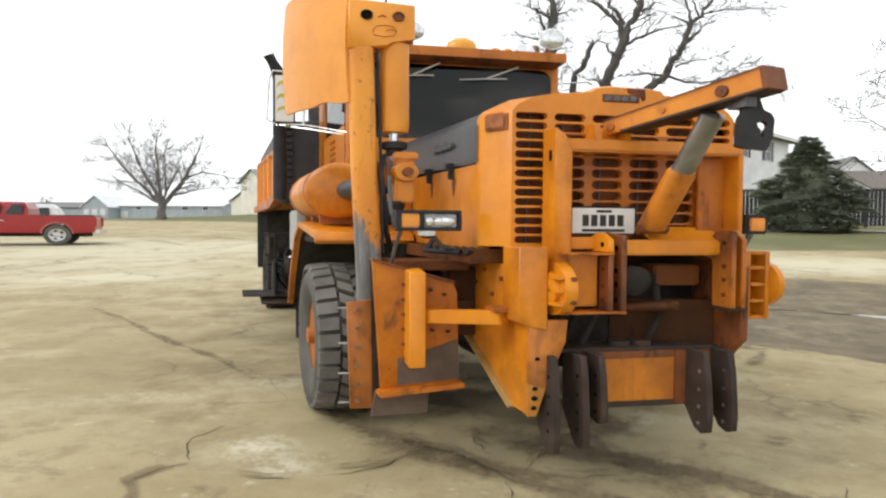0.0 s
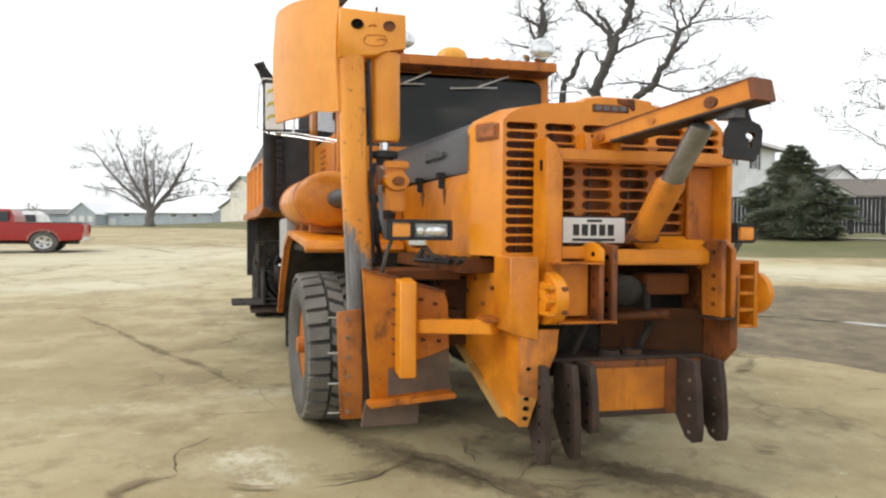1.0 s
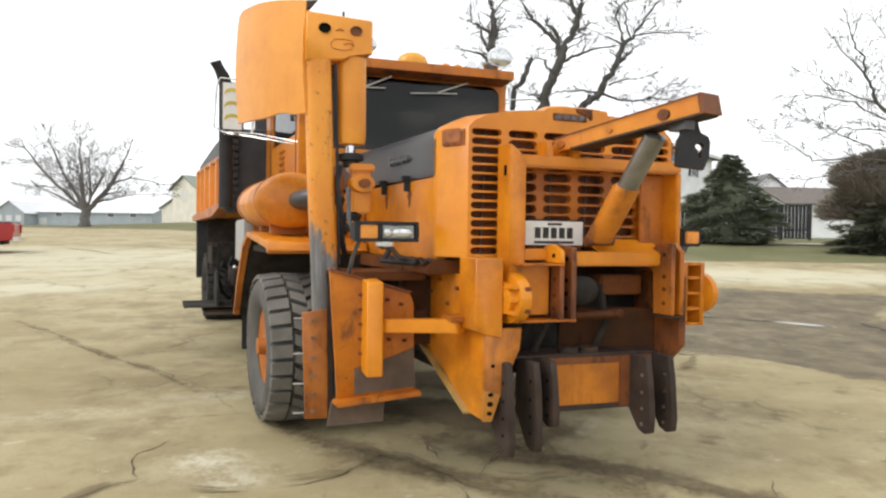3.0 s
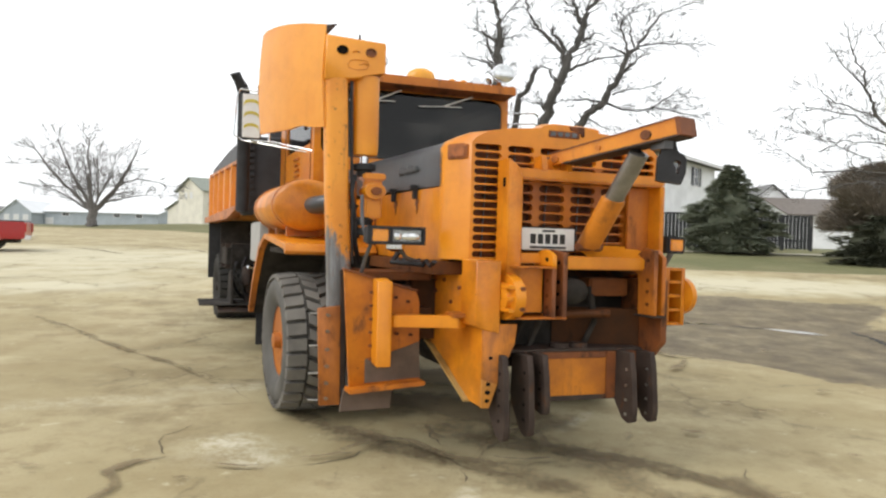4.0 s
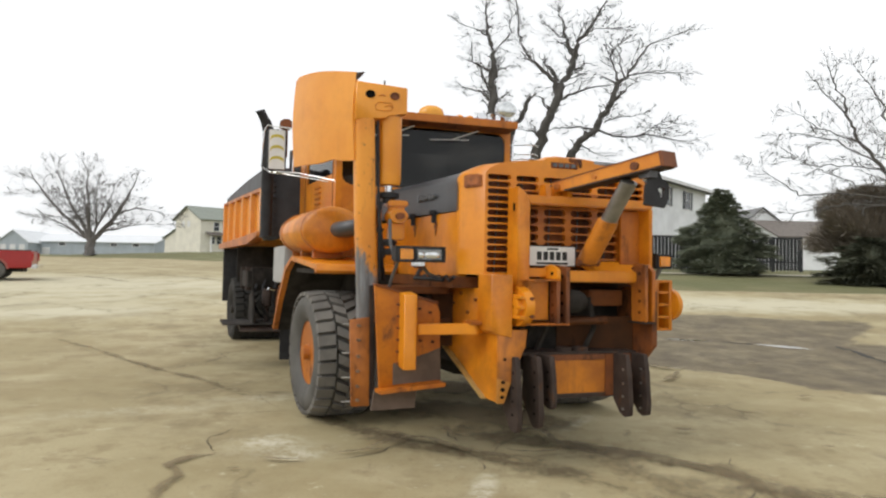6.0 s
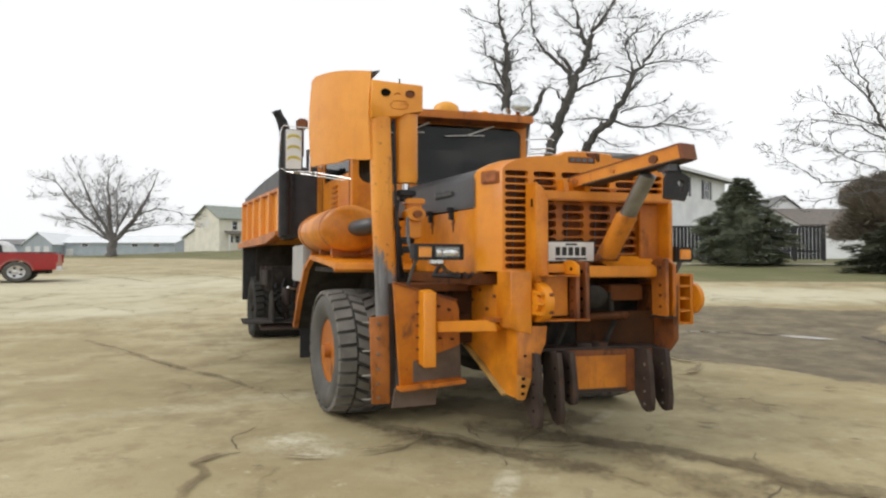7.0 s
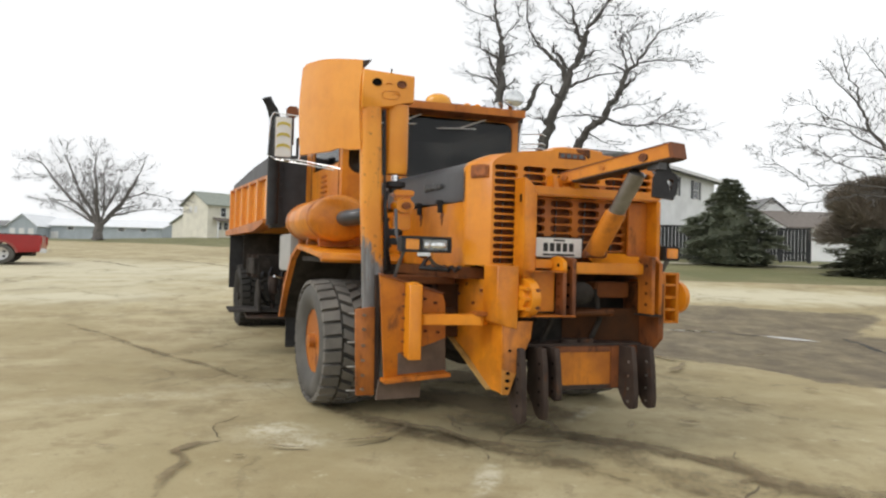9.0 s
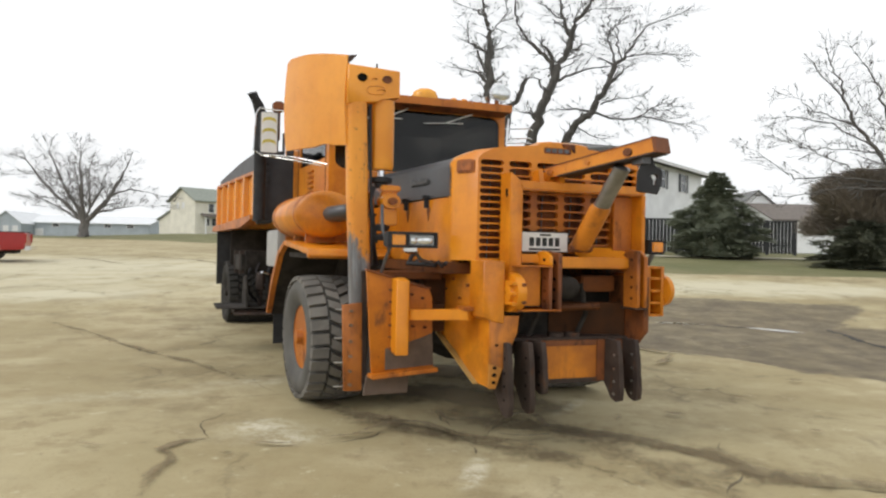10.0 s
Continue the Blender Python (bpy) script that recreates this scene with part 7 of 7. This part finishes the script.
# ---- buildings ----
def siding(name, base, pitch=0.16):
    m, n, l, p = material(name)
    tc = n.new("ShaderNodeTexCoord")
    sep = n.new("ShaderNodeSeparateXYZ")
    l.new(tc.outputs["Object"], sep.inputs[0])
    md = n.new("ShaderNodeMath")
    md.operation = "FRACT"
    l.new(times(n, l, sep.outputs["Z"], 1 / pitch), md.inputs[0])
    f = noise_node(n, l, 0.8, 5, 0.6)
    col = mixc(n, l, ramp(n, l, f, 0.3, 0.7), base, tuple(c * 0.85 for c in base))
    l.new(col, p.inputs["Base Color"])
    p.inputs["Roughness"].default_value = 0.7
    bump(n, l, p, md.outputs[0], 0.5, 0.02)
    return m


m_siding_white = siding("white_siding", (0.92, 0.93, 0.94))
m_siding_cream = siding("cream_siding", (0.82, 0.79, 0.68))
m_siding_grey = siding("blue_grey_siding", (0.44, 0.49, 0.53), 0.25)
m_roof_grey = worn("grey_shingles", (0.20, 0.20, 0.20), (0.14, 0.14, 0.14), (0.27, 0.26, 0.25), 0.3, 0.9, streak=False)
m_roof_green = worn("grey_green_shingles", (0.27, 0.295, 0.255), (0.22, 0.24, 0.21), (0.31, 0.31, 0.28), 0.3, 0.9, streak=False)
m_roof_brown = worn("brown_grey_shingles", (0.17, 0.145, 0.125), (0.12, 0.105, 0.095), (0.22, 0.20, 0.18), 0.3, 0.9, streak=False)
m_roof_pale = plain("pale_metal_roof", (0.75, 0.77, 0.79), 0.4, 0.2, var=0.08, scale=1)
m_pane = plain("dark_window_pane", (0.03, 0.035, 0.04), 0.12, var=0.2)
m_trim = plain("white_trim", (0.75, 0.75, 0.74), 0.5, var=0.1)
m_fence = plain("dark_stained_fence", (0.035, 0.037, 0.040), 0.8, var=0.4, scale=4)
m_shutter = plain("dark_shutter", (0.05, 0.055, 0.065), 0.6, var=0.2)
m_skirt = plain("stone_skirting", (0.40, 0.37, 0.31), 0.85, var=0.2, scale=3)


def window(parent, x0, x1, z0, z1, y, shutters=False):
    """A window in a wall that faces -y."""
    b = mesh()
    for a, c, d, e in ((x0 - 0.07, x1 + 0.07, z0 - 0.07, z0), (x0 - 0.07, x1 + 0.07, z1, z1 + 0.07), (x0 - 0.07, x0, z0, z1), (x1, x1 + 0.07, z0, z1), (x0, x1, (z0 + z1) / 2 - 0.025, (z0 + z1) / 2 + 0.025)):
        box(b, a, c, y - 0.05, y + 0.02, d, e)
    win = part("window", b, m_trim, parent)
    b = mesh()
    box(b, x0, x1, y - 0.02, y - 0.005, z0, z1)
    part("pane", b, m_pane, win)
    if shutters:
        for a, c in ((x0 - 0.42, x0 - 0.09), (x1 + 0.09, x1 + 0.42)):
            b = mesh()
            box(b, a, c, y - 0.05, y - 0.005, z0 - 0.05, z1 + 0.05)
            part("shutter", b, m_shutter, win)
    return win


def gable_house(parent, x0, x1, y0, y1, z0, eave, ridge, wall_mat, roof_mat, along="x", over=0.35, thick=0.14):
    """Walls with a pitched roof; the ridge runs along x or y."""
    bm = mesh()
    if along == "x":
        ym = (y0 + y1) / 2
        prism(bm, [(y0, z0), (y1, z0), (y1, eave), (ym, ridge), (y0, eave)], "x", x0, x1)
    else:
        xm = (x0 + x1) / 2
        prism(bm, [(x0, z0), (x1, z0), (x1, eave), (xm, ridge), (x0, eave)], "y", y0, y1)
    part("wall", bm, wall_mat, parent, smooth=False)
    if along == "x":
        ym = (y0 + y1) / 2
        sl = (ridge - eave) / (ym - y0)
        for s in (-1, 1):
            ye = (y0 if s < 0 else y1) + s * over
            ze = eave - over * sl
            bm = mesh()
            prism(bm, [(ye, ze), (ym, ridge), (ym, ridge + thick), (ye, ze + thick)], "x", x0 - over, x1 + over)
            part("roof", bm, roof_mat, parent, smooth=False)
    else:
        xm = (x0 + x1) / 2
        sl = (ridge - eave) / (xm - x0)
        for s in (-1, 1):
            xe = (x0 if s < 0 else x1) + s * over
            ze = eave - over * sl
            bm = mesh()
            prism(bm, [(xe, ze), (xm, ridge), (xm, ridge + thick), (xe, ze + thick)], "y", y0 - over, y1 + over)
            part("roof", bm, roof_mat, parent, smooth=False)


# tan house beyond the lot
hb = thing("tan_house", -26.2, 82, 2.94, 48, "two-storey tan house with grey-green roof and lean-to", "house")
gable_house(hb, 0, 10, 0, 5.2, -0.1, 5.1, 6.9, m_siding_cream, m_roof_green, "x", 0.35)
bm = mesh()
prism(bm, [(5.2, -0.1), (8.3, -0.1), (8.3, 2.35), (5.2, 3.75)], "x", 0.4, 6)
part("lean_to", bm, m_siding_cream, hb, smooth=False)
bm = mesh()
prism(bm, [(5.2, 3.80), (8.6, 2.27), (8.6, 2.45), (5.2, 3.98)], "x", 0.15, 6.2)
part("lean_to_roof", bm, m_roof_green, hb, smooth=False)
window(hb, 1.6, 2.2, 3.4, 4.6, 0.0)
window(hb, 1.2, 1.7, 1.5, 2.5, 0.0)
window(hb, 2.0, 2.5, 1.5, 2.5, 0.0)
window(hb, 3.6, 4.2, 3.4, 4.6, 0.0)
bm = mesh()
prism(bm, [(-1.0, 2.62), (0, 3.05), (0, 3.20), (-1.0, 2.77)], "x", 0.6, 5.0)
part("porch_roof", bm, m_roof_brown, hb, smooth=False)
for x in (0.8, 2.8, 4.8):
    b = mesh()
    box(b, x - 0.06, x + 0.06, -0.92, -0.80, -0.1, 2.68)
    part("porch_post", b, m_trim, hb)
for y in (2.2, 3.3):
    b = mesh()
    box(b, -0.05, 0.02, y, y + 0.5, 3.9, 4.8)
    part("gable_vent", b, m_trim, hb)
bm = mesh()
box(bm, -0.04, 10.04, -0.04, 5.24, -1.6, -0.102)
part("foundation", bm, m_skirt, hb)

# long grey shed
sh = thing("long_shed", -46, 100, rise(100, -46) - 0.3, 0, "long low blue-grey shed with a pale roof", "shed")
gable_house(sh, -7.6, 8.2, 0, 10, 0, 2.55, 4.0, m_siding_grey, m_roof_pale, "x", 0.3)
for x in (-3.8, 2.9, 5.8):
    window(sh, x - 0.4, x + 0.4, 1.9, 2.4, 0.0)
bm = mesh()
box(bm, -6.4, -5.4, -0.06, 0.02, 0.2, 1.5)
part("door", bm, m_trim, sh)
gs = thing("gabled_shed", -54.6, 97, rise(97, -54) - 0.4, 0, "small blue-grey gabled shed with white windows", "shed")
gable_house(gs, -1.8, 1.9, 0, 8, 0, 2.5, 4.4, m_siding_grey, m_roof_pale, "y", 0.25)
for x in (-1.2, 0.0, 1.2):
    b = mesh()
    box(b, x - 0.35, x + 0.35, -0.05, 0.02, 1.0, 2.0)
    part("window", b, m_trim, gs)
ls = thing("low_barn", -62, 100, rise(100, -62) - 0.3, 0, "low grey barn with dark roof", "barn")
gable_house(ls, -8, 5.2, 0, 8, 0, 2.2, 3.2, m_siding_grey, m_roof_grey, "x", 0.3)
# white house by the lawn
wh = thing("white_house", 12.0, 42, rise(42), 54, "two-storey white house with dark shuttered windows", "house")
bm = mesh()
box(bm, -5, 9.6, 0.6, 8.6, -0.3, 6.75)
part("wall", bm, m_siding_white, wh, smooth=False)
bm = mesh()
rings(bm, [[(-5.6, 0, 6.72), (10.5, 0, 6.72), (10.5, 9.2, 6.72), (-5.6, 9.2, 6.72)], [(-5.6, 0, 6.92), (10.5, 0, 6.92), (10.5, 9.2, 6.92), (-5.6, 9.2, 6.92)], [(-1.6, 4.55, 8.25), (5.9, 4.55, 8.25), (5.9, 4.65, 8.25), (-1.6, 4.65, 8.25)]])
roof = part("roof", bm, m_roof_grey, wh, smooth=False)
bm = mesh()
box(bm, -5.62, 10.52, -0.03, -0.004, 6.66, 6.90)
part("fascia", bm, m_trim, wh)
for x in (-0.9, 2.4, 6.0):
    window(wh, x - 0.40, x + 0.40, 5.0, 6.4, 0.6, True)
# dark board fence
fc = thing("board_fence", 14.3, 38, rise(38), 0, "dark stained board fence behind the spruce", "fence")
for x in (-4.0, -2.4, -0.8, 0.8, 2.2, 3.62):
    b = mesh()
    box(b, x - 0.07, x + 0.07, -0.06, 0.06, 0.0, 2.35, 0.01)
    part("post", b, m_fence, fc)
for z in (0.6, 2.2):
    b = mesh()
    box(b, -4.0, 3.62, 0.0, 0.05, z, z + 0.12)
    part("rail", b, m_fence, fc)
first = None
for k in range(42):
    x = -3.95 + 0.18 * k
    if first is None:
        b = mesh()
        box(b, x, x + 0.15, -0.03, 0.0, 0.10, 2.32)
        first = part("slat", b, m_fence, fc, smooth=False)
    else:
        again(first, x + 3.95, 0, 0)

g2 = thing("gabled_white_house", 25.2, 60, rise(60), 0, "white gabled house with a grey roof", "house")
gable_house(g2, -2.2, 1.6, 0, 9, 0, 4.4, 6.4, m_siding_white, m_roof_grey, "y", 0.3)
bm = mesh()
prism(bm, [(-7.5, 4.0), (-2.2, 4.0), (-2.2, 5.6), (-7.5, 5.6)], "y", 1.0, 6)
part("side_roof", bm, m_roof_grey, g2)
gr = thing("white_garage", 27.0, 55, rise(55), 0, "low white garage with a brown-grey roof", "garage")
gable_house(gr, -2.8, 8, 0, 9, 0, 3.2, 5.0, m_siding_white, m_roof_brown, "x", 0.3)


# ---- parked vehicles ----
def car_paint(name, base):
    m, n, l, p = material(name)
    f = noise_node(n, l, 3, 4, 0.6)
    l.new(mixc(n, l, ramp(n, l, f, 0.3, 0.7), base, tuple(c * 0.85 for c in base)), p.inputs["Base Color"])
    p.inputs["Roughness"].default_value = 0.3
    p.inputs["Coat Weight"].default_value = 0.25
    return m


m_red = car_paint("red_car_paint", (0.33, 0.010, 0.009))
m_flare = plain("faded_wheel_arch_trim", (0.36, 0.095, 0.075), 0.5, var=0.3, scale=5)
m_white_car = car_paint("white_car_paint", (0.72, 0.73, 0.74))
m_alloy = plain("silver_alloy", (0.6, 0.6, 0.6), 0.3, 0.8, var=0.2)
m_black_trim = plain("black_plastic", (0.03, 0.03, 0.03), 0.6, var=0.2)


def road_wheel(parent, x, y, z, r, w, s):
    bm = mesh()
    lathe(bm, (x, y - w / 2, z), (0, 1, 0), ((0.02, r * 0.62), (0, r * 0.75), (0.02, r * 0.95), (0.05, r), (w - 0.05, r), (w - 0.02, r * 0.95), (w, r * 0.75), (w - 0.02, r * 0.62)), 28)
    wh = part("wheel", bm, m_rubber, parent)
    bm = mesh()
    e = y - w / 2 if s < 0 else y + w / 2
    lathe(bm, (x, e, z), (0, s, 0), ((-0.03, r * 0.64), (0.004, r * 0.62), (-0.012, r * 0.52), (-0.02, r * 0.2), (0.0, r * 0.15), (0.004, 0.01)), 24)
    rim = part("rim", bm, m_alloy, wh)
    for k in range(5):
        t = 6.28318 * (k + 0.5) / 5
        b = mesh()
        cyl(b, (x + r * 0.40 * math.cos(t), e - s * 0.02, z + r * 0.40 * math.sin(t)), (x + r * 0.40 * math.cos(t), e + s * 0.003, z + r * 0.40 * math.sin(t)), r * 0.12, n=8)
        part("rim_gap", b, m_black_trim, rim)


def arch(cx, cz, r, n=9):
    return [(cx + r * math.cos(radians(180 - 180 * i / (n - 1))), cz + r * math.sin(radians(180 * i / (n - 1)))) for i in range(n)]


def pickup():
    # rear at x = 0, front towards -x; the side that faces the camera is y = -0.95
    p = thing("red_pickup", -13.46, 24.2, 0.68, 22, "red pickup truck parked on the lot, seen from its side", "pickup truck")
    low = 0.52
    rear, front = -1.18, -4.75
    side = [(-5.65, low)] + arch(front, low - 0.02, 0.46) + arch(rear, low - 0.02, 0.46) + [(-0.10, low), (-0.03, low + 0.05), (-0.01, 0.95), (-0.03, 1.24), (-2.02, 1.26), (-3.95, 1.26), (-5.3, 1.18), (-5.62, 1.05)]
    bm = mesh()
    prism(bm, side, "y", -0.95, 0.95, 0.03)
    part("body", bm, m_red, p, "glossy red body", smooth=False)
    bm = mesh()
    box(bm, -1.96, -0.10, -0.82, 0.82, 1.20, 1.262)
    part("bed_floor", bm, m_black_trim, p)
    for y in (-0.93, 0.85):
        b = mesh()
        box(b, -2.0, -0.04, y, y + 0.09, 1.24, 1.285, 0.01)
        part("bed_rail", b, m_black_trim, p)
    bm = mesh()
    rows = []
    for z, a, c, w in ((1.24, -4.1, -2.02, 0.91), (1.55, -3.75, -2.05, 0.84), (1.80, -3.35, -2.15, 0.74), (1.84, -3.2, -2.25, 0.66)):
        rows.append([(a, -w, z), (c, -w, z), (c, w, z), (a, w, z)])
    rings(bm, rows)
    cabin = part("cabin", bm, m_red, p, smooth=False)
    for x0, x1 in ((-3.55, -2.85), (-2.75, -2.2)):
        b = mesh()
        prism(b, [(x0, 1.30), (x1, 1.30), (x1, 1.72), (x0 + 0.25, 1.72)], "y", -0.925, -0.80)
        part("side_glass", b, m_pane, cabin)
    for s in (-1, 1):
        road_wheel(p, rear, s * 0.82, 0.43, 0.43, 0.27, s)
        road_wheel(p, front, s * 0.82, 0.43, 0.43, 0.27, s)
        for cx in (rear, front):
            b = mesh()
            o, i = arch(cx, 0.48, 0.52), arch(cx, 0.48, 0.455)
            prism(b, o + i[::-1], "y", s * 0.95 - 0.015, s * 0.95 + 0.03, 0.004)
            part("wheel_arch", b, m_flare, p, "faded pinkish wheel arch trim")
        b = mesh()
        box(b, -0.02, 0.02, s * 0.86 - 0.08, s * 0.86 + 0.08, 0.82, 1.20, 0.01)
        part("tail_lamp", b, m_red_lens, p)
    b = mesh()
    box(b, -0.05, 0.16, -0.92, 0.92, 0.50, 0.68, 0.03)
    part("rear_bumper", b, m_chrome, p)
    b = mesh()
    box(b, -5.78, -5.6, -0.93, 0.93, 0.50, 0.74, 0.04)
    part("front_bumper", b, m_chrome, p)
    b = mesh()
    box(b, -5.2, -0.3, -0.6, 0.6, 0.35, 0.55)
    part("underbody", b, m_under, p)
    b = mesh()
    box(b, -2.9, -2.75, -0.965, -0.945, 1.02, 1.05, 0.006)
    part("door_handle", b, m_chrome, p)


pickup()


def white_van():
    v = thing("white_suv", -19.2, 31.5, 0.98, 22, "white sport utility vehicle parked beyond the pickup", "car")
    bm = mesh()
    rear, front = -0.95, -3.75
    side = [(-4.75, 0.45)] + arch(front, 0.42, 0.42) + arch(rear, 0.42, 0.42) + [(-0.05, 0.45), (0.0, 0.7), (-0.04, 1.05), (-3.3, 1.05), (-4.6, 0.98)]
    prism(bm, side, "y", -0.9, 0.9, 0.04)
    part("body", bm, m_white_car, v, smooth=False)
    bm = mesh()
    rings(bm, [[(a, -w, z), (c, -w, z), (c, w, z), (a, w, z)] for z, a, c, w in ((1.04, -3.5, -0.06, 0.88), (1.5, -2.9, -0.22, 0.80), (1.74, -2.5, -0.45, 0.70))])
    top = part("cabin", bm, m_white_car, v, smooth=False)
    for x0, x1 in ((-2.7, -1.9), (-1.8, -1.05), (-0.95, -0.4)):
        b = mesh()
        prism(b, [(x0, 1.12), (x1, 1.12), (x1 - 0.06, 1.52), (x0 + 0.1, 1.52)], "y", -0.885, -0.76)
        part("side_glass", b, m_pane, top)
    for s in (-1, 1):
        for x in (rear, front):
            road_wheel(v, x, s * 0.78, 0.36, 0.36, 0.22, s)


white_van()
